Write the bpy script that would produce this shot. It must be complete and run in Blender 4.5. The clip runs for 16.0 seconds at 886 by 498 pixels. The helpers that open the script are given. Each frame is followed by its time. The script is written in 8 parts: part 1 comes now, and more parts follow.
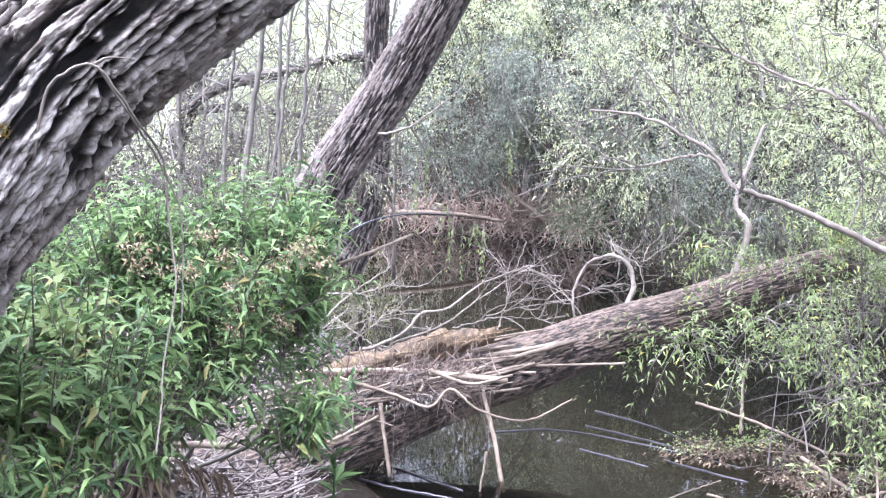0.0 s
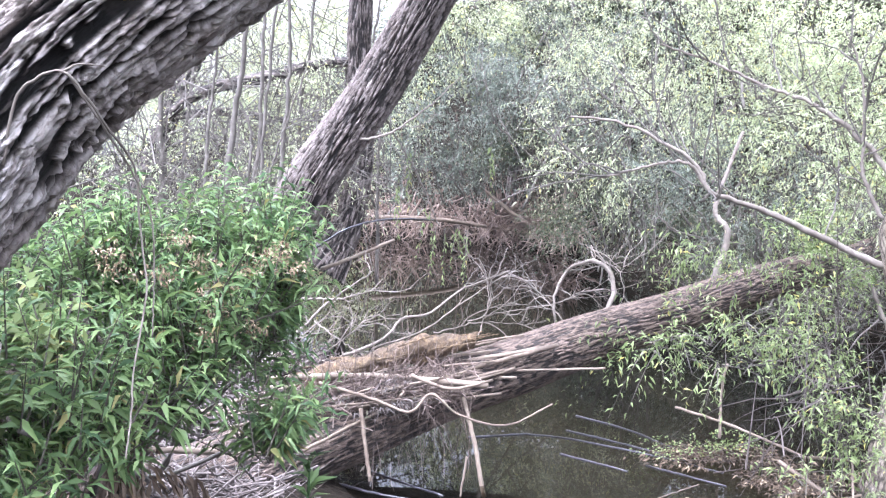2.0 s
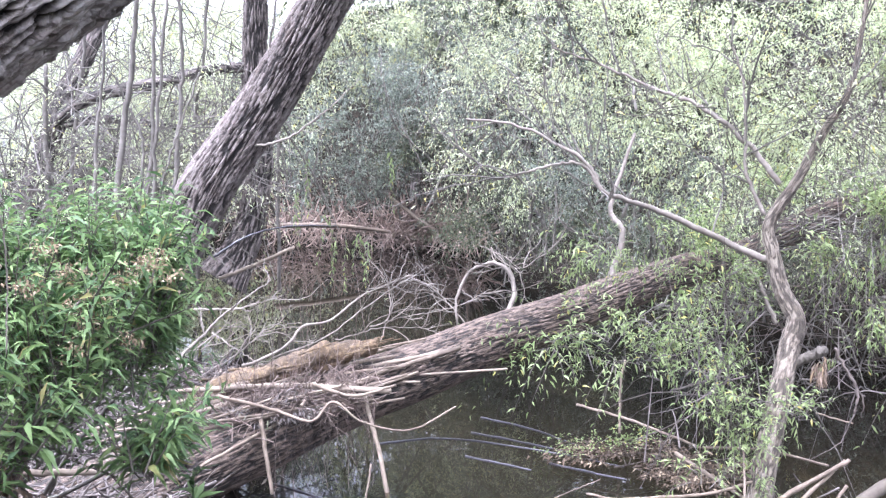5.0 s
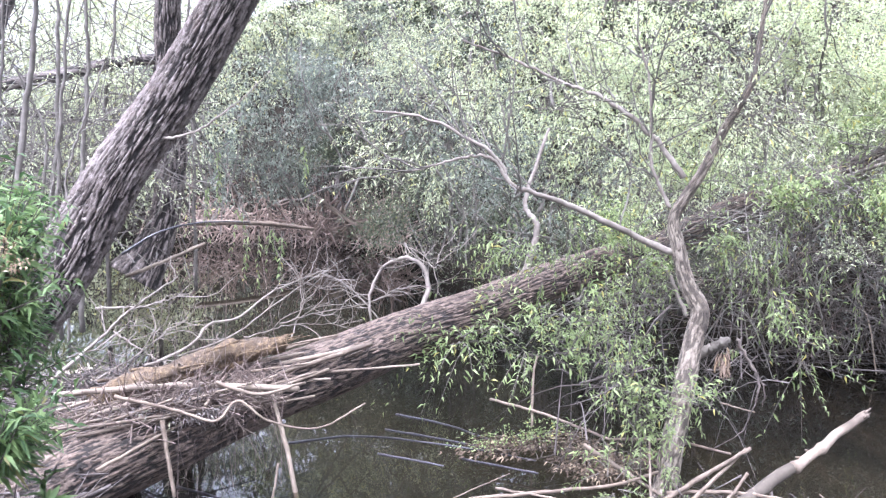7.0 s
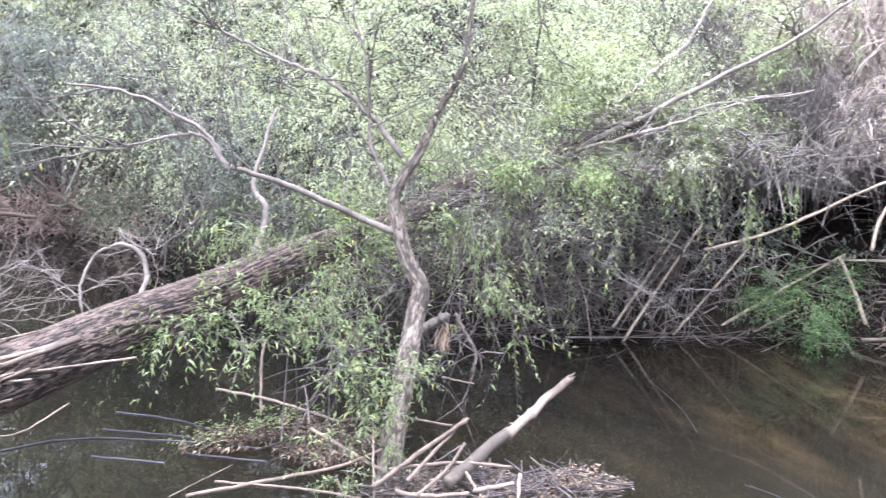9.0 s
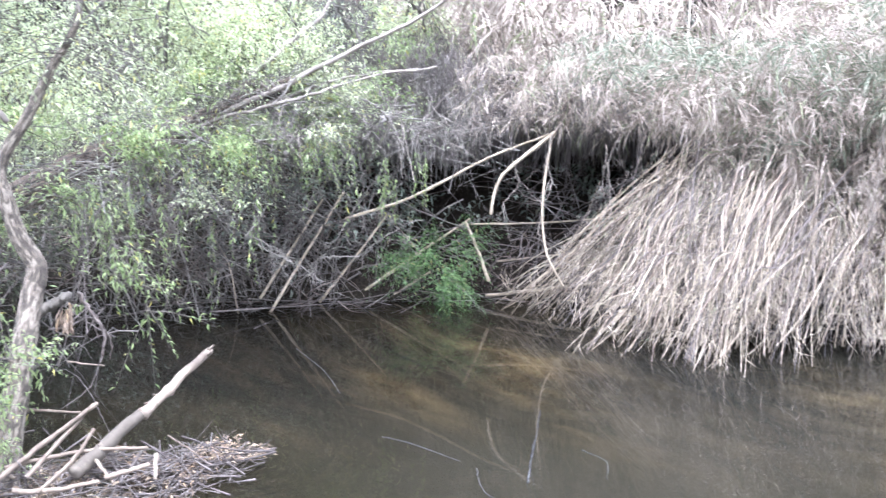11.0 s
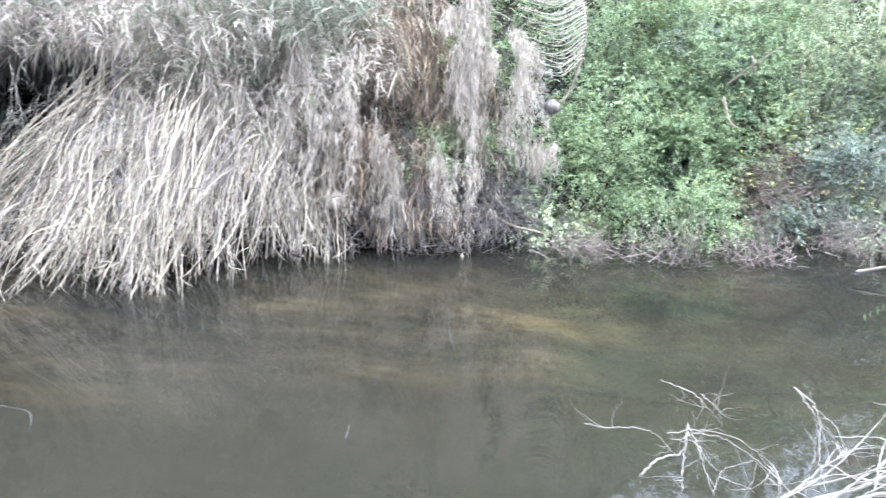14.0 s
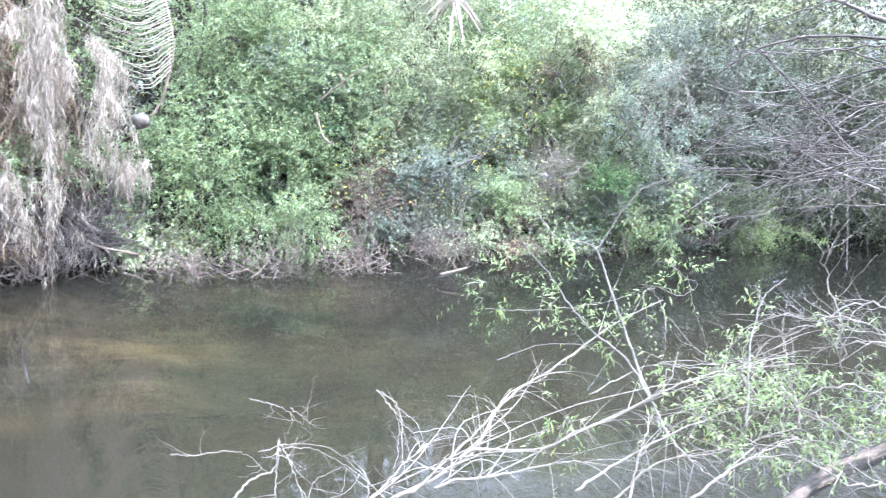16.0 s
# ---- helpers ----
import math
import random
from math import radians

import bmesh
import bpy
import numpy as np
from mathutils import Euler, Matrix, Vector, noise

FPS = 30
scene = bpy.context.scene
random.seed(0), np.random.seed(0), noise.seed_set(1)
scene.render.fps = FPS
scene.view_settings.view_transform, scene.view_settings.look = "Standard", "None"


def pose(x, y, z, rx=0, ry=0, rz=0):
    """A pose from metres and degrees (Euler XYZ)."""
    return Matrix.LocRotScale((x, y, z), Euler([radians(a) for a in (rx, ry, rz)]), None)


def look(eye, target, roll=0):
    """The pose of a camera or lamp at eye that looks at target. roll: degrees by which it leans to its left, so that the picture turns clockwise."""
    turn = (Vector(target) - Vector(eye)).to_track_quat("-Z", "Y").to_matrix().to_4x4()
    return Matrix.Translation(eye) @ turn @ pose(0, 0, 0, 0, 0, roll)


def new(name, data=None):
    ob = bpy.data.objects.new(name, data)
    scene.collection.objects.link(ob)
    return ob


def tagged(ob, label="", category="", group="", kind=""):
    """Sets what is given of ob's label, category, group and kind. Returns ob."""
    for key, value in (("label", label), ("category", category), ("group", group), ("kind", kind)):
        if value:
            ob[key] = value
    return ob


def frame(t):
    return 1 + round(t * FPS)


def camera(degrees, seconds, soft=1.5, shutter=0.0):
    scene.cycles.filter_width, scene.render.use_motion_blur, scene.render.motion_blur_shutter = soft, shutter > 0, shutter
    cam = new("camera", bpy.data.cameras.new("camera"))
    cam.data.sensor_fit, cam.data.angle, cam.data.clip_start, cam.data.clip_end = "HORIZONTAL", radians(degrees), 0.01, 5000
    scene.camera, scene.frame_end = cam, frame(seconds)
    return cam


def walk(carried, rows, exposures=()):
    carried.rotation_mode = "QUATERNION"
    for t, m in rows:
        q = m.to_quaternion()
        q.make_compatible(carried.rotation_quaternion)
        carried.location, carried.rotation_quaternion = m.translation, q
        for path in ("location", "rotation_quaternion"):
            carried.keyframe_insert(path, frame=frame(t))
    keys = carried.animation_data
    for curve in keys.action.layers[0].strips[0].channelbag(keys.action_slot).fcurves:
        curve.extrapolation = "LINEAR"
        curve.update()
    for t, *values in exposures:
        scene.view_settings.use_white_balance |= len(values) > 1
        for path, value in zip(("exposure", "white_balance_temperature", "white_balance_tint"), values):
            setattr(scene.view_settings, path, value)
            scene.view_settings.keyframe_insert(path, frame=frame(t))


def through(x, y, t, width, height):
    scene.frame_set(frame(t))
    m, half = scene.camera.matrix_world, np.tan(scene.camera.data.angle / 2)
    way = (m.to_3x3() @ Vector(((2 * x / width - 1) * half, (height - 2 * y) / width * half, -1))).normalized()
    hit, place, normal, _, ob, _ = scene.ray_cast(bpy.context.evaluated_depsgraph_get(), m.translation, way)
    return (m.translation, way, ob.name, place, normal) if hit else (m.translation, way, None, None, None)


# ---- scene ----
# Camera: a slow hand-held turn to the right beside a creek. Water lies at z = 0.
cam = camera(53.80, 16.0, soft=1.25, shutter=0.28)
ROWS = [(0.0, -0.0, 0.0, 1.5, -5.45, -0.91, 0.07), (0.5, 0.01, -0.007, 1.5, -5.36, -0.96, 0.26), (1.0, 0.01, -0.013, 1.505, -5.26, -0.86, 0.18), (1.5, 0.016, -0.012, 1.502, -5.14, -1.14, -0.16), (2.0, 0.019, -0.013, 1.502, -5.09, -1.06, -0.92), (2.5, 0.024, -0.009, 1.502, -5.11, -1.16, -1.55), (3.0, 0.029, 0.002, 1.5, -5.02, -1.08, -2.45), (3.5, 0.033, 0.001, 1.5, -5.07, -0.94, -3.48), (4.0, 0.041, 0.005, 1.497, -4.82, -0.43, -4.72), (4.5, 0.045, 0.004, 1.496, -4.67, -0.2, -6.02), (7.0, 0.161, 0.042, 1.471, -4.76, -0.23, -11.73), (7.5, 0.182, 0.04, 1.469, -4.69, -0.27, -13.36), (8.0, 0.205, 0.06, 1.466, -4.59, -0.41, -15.2), (8.5, 0.267, 0.074, 1.459, -5.48, -0.5, -21.0), (9.0, 0.339, 0.06, 1.45, -5.72, -0.23, -27.67), (9.2, 0.354, 0.05, 1.447, -5.68, -0.19, -29.84), (11.3, 0.426, -0.002, 1.418, -8.32, -0.28, -53.59), (11.5, 0.435, -0.006, 1.416, -9.13, -0.03, -55.98), (12.0, 0.464, -0.017, 1.411, -9.47, -0.38, -61.61), (12.5, 0.484, -0.033, 1.406, -10.43, -0.55, -67.16), (13.0, 0.515, -0.06, 1.402, -10.97, -1.39, -72.43), (13.5, 0.548, -0.097, 1.399, -11.3, -1.37, -79.17), (14.0, 0.571, -0.128, 1.394, -11.61, -0.85, -84.76), (14.5, 0.588, -0.17, 1.39, -11.04, -1.72, -92.38), (15.0, 0.604, -0.195, 1.384, -10.84, -2.11, -98.77), (15.5, 0.623, -0.227, 1.383, -10.64, -2.33, -104.88), (16.0, 0.631, -0.247, 1.382, -9.86, -2.32, -109.68)]
EXPOSURES = [(0.0, 3.38, 5500, 21), (9.0, 3.2, 5500, 22), (11.4, 3.57, 5310, 15), (12.5, 3.60, 5230, 12), (14.5, 3.60, 5190, 8), (16, 3.67, 5190, 11)]
walk(cam, [(t, pose(x, y, z, 90 + p, r, yaw)) for t, x, y, z, p, r, yaw in ROWS], EXPOSURES)

# ---- light: a bright overcast day ----
SUN_EL, SUN_AZ = radians(68), radians(225)
world = bpy.data.worlds.new("world")
scene.world = world
world.use_nodes = True
wn = world.node_tree
sky = wn.nodes.new("ShaderNodeTexSky")
sky.sky_type, sky.sun_disc, sky.sun_elevation, sky.sun_rotation = "NISHITA", False, SUN_EL, SUN_AZ
sky.dust_density, sky.air_density, sky.ozone_density = 6.0, 1.0, 1.0
pale = wn.nodes.new("ShaderNodeHueSaturation")
pale.inputs["Saturation"].default_value = 0.15
wn.links.new(sky.outputs[0], pale.inputs["Color"])
wn.links.new(pale.outputs[0], wn.nodes["Background"].inputs[0])
wn.nodes["Background"].inputs[1].default_value = 0.15
sun = new("sun", bpy.data.lights.new("sun", "SUN"))
sun.data.energy, sun.data.angle, sun.data.color = 0.6, radians(50), (1.0, 0.97, 0.92)
sun.matrix_world = look((10 * math.sin(SUN_AZ) * math.cos(SUN_EL), 10 * math.cos(SUN_AZ) * math.cos(SUN_EL), 10 * math.sin(SUN_EL)), (0, 0, 0))

rng = np.random.default_rng(7)


# ---- materials ----
def ramp(nt, fac, stops):
    n = nt.nodes.new("ShaderNodeValToRGB")
    while len(n.color_ramp.elements) < len(stops):
        n.color_ramp.elements.new(0.5)
    for e, (p, c) in zip(n.color_ramp.elements, stops):
        e.position, e.color = p, (*c, 1)
    nt.links.new(fac, n.inputs[0])
    return n.outputs[0]


def coords(nt, scale, stretch=(1, 1, 1)):
    tc = nt.nodes.new("ShaderNodeTexCoord")
    mp = nt.nodes.new("ShaderNodeMapping")
    mp.inputs["Scale"].default_value = [scale * s for s in stretch]
    nt.links.new(tc.outputs["Object"], mp.inputs["Vector"])
    return mp.outputs[0]


def noise_fac(nt, scale, detail=5, stretch=(1, 1, 1), rough=0.6):
    n = nt.nodes.new("ShaderNodeTexNoise")
    n.inputs["Scale"].default_value, n.inputs["Detail"].default_value, n.inputs["Roughness"].default_value = 1, detail, rough
    nt.links.new(coords(nt, scale, stretch), n.inputs["Vector"])
    return n.outputs["Fac"]


def mix(nt, fac, a, b, kind="MIX"):
    n = nt.nodes.new("ShaderNodeMix")
    n.data_type, n.blend_type = "RGBA", kind
    for socket, v in ((n.inputs[0], fac), (n.inputs[6], a), (n.inputs[7], b)):
        if isinstance(v, (int, float)):
            socket.default_value = v
        elif isinstance(v, tuple):
            socket.default_value = (*v, 1)
        else:
            nt.links.new(v, socket)
    return n.outputs[2]


def bump(nt, height, strength, distance):
    b = nt.nodes.new("ShaderNodeBump")
    b.inputs["Strength"].default_value, b.inputs["Distance"].default_value = strength, distance
    nt.links.new(height, b.inputs["Height"])
    return b.outputs[0]


def material(name):
    m = bpy.data.materials.new(name)
    m.use_nodes = True
    return m, m.node_tree, m.node_tree.nodes["Principled BSDF"]


def leaf_material(name, dark, light, odd, rough=0.45, odd_share=0.06, through=0.35):
    """Leaves that differ one from the next; odd is the colour of the few withered ones."""
    m, nt, b = material(name)
    geo = nt.nodes.new("ShaderNodeNewGeometry")
    col = ramp(nt, geo.outputs["Random Per Island"], [(0, dark), (1 - odd_share - 0.02, light), (1 - odd_share, odd), (1, odd)])
    col = mix(nt, mix_fac(nt, noise_fac(nt, 1.7, 3), 0.5, 0.8), col, tuple(0.8 * c for c in dark))
    nt.links.new(col, b.inputs["Base Color"])
    b.inputs["Roughness"].default_value = rough
    b.inputs["Specular IOR Level"].default_value = 0.22
    tr = nt.nodes.new("ShaderNodeBsdfTranslucent")
    nt.links.new(col, tr.inputs[0])
    ms = nt.nodes.new("ShaderNodeMixShader")
    ms.inputs[0].default_value = through
    nt.links.new(b.outputs[0], ms.inputs[1])
    nt.links.new(tr.outputs[0], ms.inputs[2])
    nt.links.new(ms.outputs[0], nt.nodes["Material Output"].inputs[0])
    return m


def mix_fac(nt, fac, lo=0.45, hi=0.75):
    n = nt.nodes.new("ShaderNodeMapRange")
    n.inputs["From Min"].default_value, n.inputs["From Max"].default_value = lo, hi
    nt.links.new(fac, n.inputs[0])
    return n.outputs[0]


def wood_material(name, dark, mid, light, scale=30.0, rough=0.85, per="island", depth=0.004):
    """Dead wood, twigs and thin stems: streaks and blotches, and a tone of its own for each piece."""
    m, nt, b = material(name)
    if per == "island":
        r = nt.nodes.new("ShaderNodeNewGeometry").outputs["Random Per Island"]
    else:
        r = nt.nodes.new("ShaderNodeObjectInfo").outputs["Random"]
    n1, n2 = noise_fac(nt, scale, 6), noise_fac(nt, scale * 0.15, 3)
    col = ramp(nt, n1, [(0.25, dark), (0.5, mid), (0.72, light)])
    tone = ramp(nt, r, [(0, tuple(0.5 * c for c in mid)), (0.5, mid), (1, light)])
    col = mix(nt, 0.5, col, tone)
    col = mix(nt, mix_fac(nt, n2), col, dark)
    nt.links.new(col, b.inputs["Base Color"])
    b.inputs["Roughness"].default_value = rough
    nt.links.new(bump(nt, n1, 0.6, depth), b.inputs["Normal"])
    return m


def attr_noise(nt, scale, detail=6, rough=0.65):
    """Noise in the bark's own coordinates, drawn out along the grain."""
    a = nt.nodes.new("ShaderNodeAttribute")
    a.attribute_name = "grain"
    n = nt.nodes.new("ShaderNodeTexNoise")
    n.inputs["Scale"].default_value, n.inputs["Detail"].default_value, n.inputs["Roughness"].default_value = scale, detail, rough
    nt.links.new(a.outputs["Vector"], n.inputs["Vector"])
    return n.outputs["Fac"]


def bark_material(name, deep, mid, ridge, lichen=None, scale=14.0):
    """Furrowed bark: the mesh carries the furrows, and a stored height also darkens furrows and pales ridges in the
    colour.
    """
    m, nt, b = material(name)
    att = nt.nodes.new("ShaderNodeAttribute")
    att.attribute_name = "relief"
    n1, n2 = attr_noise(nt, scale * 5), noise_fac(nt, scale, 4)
    # furrow shade and lit ridge tops are put into the colour by relief
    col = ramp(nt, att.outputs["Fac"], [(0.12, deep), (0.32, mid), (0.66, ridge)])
    col = mix(nt, mix_fac(nt, n1, 0.46, 0.62), col, mix(nt, 1.0, col, (0.42, 0.39, 0.37), "MULTIPLY"))
    col = mix(nt, mix_fac(nt, attr_noise(nt, scale * 16, 4), 0.52, 0.64), col, mix(nt, 1.0, col, (0.50, 0.47, 0.45), "MULTIPLY"))
    col = mix(nt, mix_fac(nt, n2, 0.55, 0.8), col, mid)
    blotch = noise_fac(nt, scale * 0.45, 5, rough=0.7)
    col = mix(nt, mix_fac(nt, blotch, 0.48, 0.70), col, mix(nt, 1.0, col, (0.55, 0.50, 0.47), "MULTIPLY"))
    if lichen:
        spots = noise_fac(nt, scale * 0.9, 5, rough=0.75)
        col = mix(nt, mix_fac(nt, spots, 0.70, 0.74), col, lichen)
    nt.links.new(col, b.inputs["Base Color"])
    b.inputs["Roughness"].default_value = 0.9
    nt.links.new(bump(nt, n1, 1.0, 0.02), b.inputs["Normal"])
    return m


def ground_material():
    """Dark earth with litter above the water; below it sand on the bars, in colours that also stand in for shade and
    depth.
    """
    m, nt, b = material("earth_and_silt")
    n1, n2 = noise_fac(nt, 35, 8), noise_fac(nt, 1.3, 4)
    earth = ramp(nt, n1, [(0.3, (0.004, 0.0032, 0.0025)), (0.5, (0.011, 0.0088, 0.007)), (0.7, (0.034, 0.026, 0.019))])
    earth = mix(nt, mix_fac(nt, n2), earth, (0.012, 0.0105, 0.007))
    sep = nt.nodes.new("ShaderNodeSeparateXYZ")
    nt.links.new(coords(nt, 1.0), sep.inputs[0])
    streak = noise_fac(nt, 1.0, 7, (2.4, 0.5, 1), 0.7)
    sand = ramp(nt, streak, [(0.38, (0.014, 0.0135, 0.011)), (0.46, (0.045, 0.040, 0.030)), (0.55, (0.084, 0.072, 0.050)), (0.67, (0.192, 0.152, 0.090))])
    sand = mix(nt, mix_fac(nt, noise_fac(nt, 4, 7, (1.2, 0.5, 1)), 0.5, 0.62), sand, mix(nt, 1.0, sand, (0.5, 0.47, 0.42), "MULTIPLY"))
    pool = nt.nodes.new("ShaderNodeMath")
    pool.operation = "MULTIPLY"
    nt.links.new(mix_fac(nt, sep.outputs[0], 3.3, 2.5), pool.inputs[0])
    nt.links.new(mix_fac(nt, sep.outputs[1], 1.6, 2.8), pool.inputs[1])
    # the pool's shade and depth are put into a darker bed colour
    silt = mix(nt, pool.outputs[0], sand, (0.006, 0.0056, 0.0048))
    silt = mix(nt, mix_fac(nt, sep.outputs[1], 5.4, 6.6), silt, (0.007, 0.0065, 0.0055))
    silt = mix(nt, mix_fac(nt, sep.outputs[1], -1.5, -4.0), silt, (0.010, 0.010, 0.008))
    # deep bed takes one dull tone for the light lost in water
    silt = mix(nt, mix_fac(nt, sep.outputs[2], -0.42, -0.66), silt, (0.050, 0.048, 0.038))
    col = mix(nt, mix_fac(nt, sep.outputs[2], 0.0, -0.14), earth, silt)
    nt.links.new(col, b.inputs["Base Color"])
    b.inputs["Specular IOR Level"].default_value = 0.05
    b.inputs["Roughness"].default_value = 0.95
    nt.links.new(bump(nt, n1, 1.0, 0.03), b.inputs["Normal"])
    return m


def water_material():
    """Murky water: a mirror by Fresnel over a brown, half-clear body, smooth but for a riffle by the near bank."""
    m, nt, b = material("murky_water")
    nt.nodes.remove(b)
    glossy = nt.nodes.new("ShaderNodeBsdfGlossy")
    glossy.inputs["Roughness"].default_value = 0.0
    clear = nt.nodes.new("ShaderNodeBsdfTransparent")
    clear.inputs[0].default_value = (0.66, 0.62, 0.53, 1)
    silt = nt.nodes.new("ShaderNodeBsdfDiffuse")
    body, top = nt.nodes.new("ShaderNodeMixShader"), nt.nodes.new("ShaderNodeMixShader")
    body.inputs[0].default_value = 0.30
    fres = nt.nodes.new("ShaderNodeFresnel")
    fres.inputs["IOR"].default_value = 1.33
    calm = bump(nt, noise_fac(nt, 2.2, 2, (1, 1, 1)), 0.02, 0.02)
    sep = nt.nodes.new("ShaderNodeSeparateXYZ")
    nt.links.new(coords(nt, 1.0), sep.inputs[0])
    # silt colour darkened over the pool in place of overhead shade, paler past the raft
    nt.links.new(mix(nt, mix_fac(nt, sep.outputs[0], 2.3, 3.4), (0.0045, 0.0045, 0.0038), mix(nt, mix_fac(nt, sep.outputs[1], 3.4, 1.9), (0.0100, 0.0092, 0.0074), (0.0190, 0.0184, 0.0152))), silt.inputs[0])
    riffle = nt.nodes.new("ShaderNodeMath")
    riffle.operation = "MULTIPLY"
    nt.links.new(mix_fac(nt, sep.outputs[0], 3.4, 2.6), riffle.inputs[0])
    nt.links.new(mix_fac(nt, sep.outputs[1], -1.1, -1.9), riffle.inputs[1])
    rough = nt.nodes.new("ShaderNodeBump")
    rough.inputs["Distance"].default_value = 0.06
    nt.links.new(riffle.outputs[0], rough.inputs["Strength"])
    nt.links.new(noise_fac(nt, 16, 3, (1, 2, 1)), rough.inputs["Height"])
    nt.links.new(calm, rough.inputs["Normal"])
    nt.links.new(rough.outputs[0], glossy.inputs["Normal"])
    nt.links.new(rough.outputs[0], fres.inputs["Normal"])
    nt.links.new(clear.outputs[0], body.inputs[1])
    nt.links.new(silt.outputs[0], body.inputs[2])
    nt.links.new(fres.outputs[0], top.inputs[0])
    nt.links.new(body.outputs[0], top.inputs[1])
    nt.links.new(glossy.outputs[0], top.inputs[2])
    nt.links.new(top.outputs[0], nt.nodes["Material Output"].inputs[0])
    return m


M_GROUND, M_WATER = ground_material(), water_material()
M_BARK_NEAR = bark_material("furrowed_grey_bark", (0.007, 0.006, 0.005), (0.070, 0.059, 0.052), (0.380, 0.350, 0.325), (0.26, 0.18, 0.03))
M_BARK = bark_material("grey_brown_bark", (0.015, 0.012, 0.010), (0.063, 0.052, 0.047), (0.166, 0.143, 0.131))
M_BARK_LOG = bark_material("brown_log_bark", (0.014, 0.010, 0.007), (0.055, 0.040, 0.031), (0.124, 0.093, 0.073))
M_BARK_YOUNG = bark_material("thin_tan_bark", (0.060, 0.049, 0.037), (0.125, 0.103, 0.079), (0.200, 0.172, 0.138))
M_YOUNG = wood_material("smooth_young_bark", (0.025, 0.021, 0.016), (0.065, 0.055, 0.043), (0.130, 0.115, 0.095), 24)
M_STEM = wood_material("grey_stem", (0.032, 0.027, 0.023), (0.086, 0.077, 0.065), (0.171, 0.155, 0.137), 22)
M_TWIG = wood_material("bleached_twig", (0.057, 0.047, 0.037), (0.135, 0.115, 0.096), (0.244, 0.216, 0.190), 40)
M_STICK = wood_material("bleached_stick", (0.043, 0.031, 0.022), (0.120, 0.091, 0.067), (0.230, 0.190, 0.147), 25, per="object")
M_WETSTICK = wood_material("wet_dark_stick", (0.007, 0.007, 0.008), (0.020, 0.018, 0.022), (0.045, 0.043, 0.050), 25, 0.35, "object")
M_ROT = wood_material("rotten_ochre_wood", (0.008, 0.005, 0.003), (0.080, 0.052, 0.027), (0.235, 0.165, 0.088), 45, depth=0.03)
M_CANE = wood_material("dead_cane", (0.080, 0.063, 0.044), (0.230, 0.186, 0.132), (0.380, 0.332, 0.260), 16)
M_STRAW = leaf_material("dead_cane_leaf", (0.129, 0.103, 0.082), (0.374, 0.323, 0.273), (0.163, 0.177, 0.098), 0.7, 0.06, 0.25)
M_ASH = leaf_material("ashen_dead_leaf", (0.144, 0.114, 0.091), (0.398, 0.346, 0.292), (0.196, 0.154, 0.117), 0.8, 0.2, 0.2)
M_DEADBROWN = leaf_material("brown_dead_leaf", (0.066, 0.046, 0.032), (0.204, 0.156, 0.118), (0.250, 0.180, 0.110), 0.8, 0.12, 0.2)
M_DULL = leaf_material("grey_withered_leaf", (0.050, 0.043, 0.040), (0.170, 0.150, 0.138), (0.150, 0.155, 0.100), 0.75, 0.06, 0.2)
M_ROOT = wood_material("red_brown_roots", (0.030, 0.021, 0.017), (0.100, 0.072, 0.060), (0.190, 0.150, 0.125), 16)
M_DARKTWIG = wood_material("dark_brown_twig", (0.015, 0.011, 0.009), (0.050, 0.037, 0.030), (0.120, 0.095, 0.077), 25, 0.6)
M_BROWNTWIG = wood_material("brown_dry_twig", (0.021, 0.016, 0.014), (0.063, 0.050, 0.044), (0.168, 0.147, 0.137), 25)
M_TANROOT = wood_material("tan_roots", (0.072, 0.047, 0.036), (0.187, 0.135, 0.107), (0.286, 0.228, 0.193), 16)
M_MULEFAT = leaf_material("glossy_green_leaf", (0.036, 0.074, 0.028), (0.182, 0.262, 0.100), (0.200, 0.185, 0.070), 0.42, 0.015, 0.40)
M_WILLOW = leaf_material("willow_leaf", (0.218, 0.244, 0.142), (0.445, 0.476, 0.305), (0.417, 0.398, 0.144), 0.42, 0.04, 0.48)
M_SHOOT = leaf_material("fresh_willow_leaf", (0.100, 0.136, 0.052), (0.240, 0.292, 0.130), (0.290, 0.270, 0.085), 0.4, 0.04, 0.48)
M_FERN = leaf_material("deep_green_leaf", (0.030, 0.062, 0.022), (0.115, 0.180, 0.066), (0.190, 0.170, 0.070), 0.45, 0.03, 0.4)
M_EMERALD = leaf_material("blue_green_leaf", (0.050, 0.098, 0.056), (0.165, 0.262, 0.155), (0.190, 0.230, 0.100), 0.55, 0.03, 0.4)
M_BLUELEAF = leaf_material("grey_blue_leaf", (0.090, 0.112, 0.088), (0.240, 0.275, 0.215), (0.220, 0.200, 0.140), 0.55, 0.05, 0.4)
# willow leaf made paler, putting the middle bushes' brighter light into colour
M_PALELEAF = leaf_material("bright_pale_leaf", (0.250, 0.292, 0.160), (0.490, 0.535, 0.330), (0.430, 0.410, 0.160), 0.5, 0.05, 0.5)
M_OLIVE = leaf_material("olive_creeper_leaf", (0.086, 0.102, 0.058), (0.264, 0.290, 0.177), (0.304, 0.277, 0.109), 0.6, 0.06)
M_GREYLEAF = leaf_material("grey_green_leaf", (0.062, 0.077, 0.062), (0.192, 0.214, 0.167), (0.174, 0.146, 0.105), 0.5, 0.06)
M_LICHEN = leaf_material("yellow_lichen", (0.150, 0.100, 0.015), (0.275, 0.200, 0.030), (0.200, 0.180, 0.100), 0.9, 0.1, 0.1)
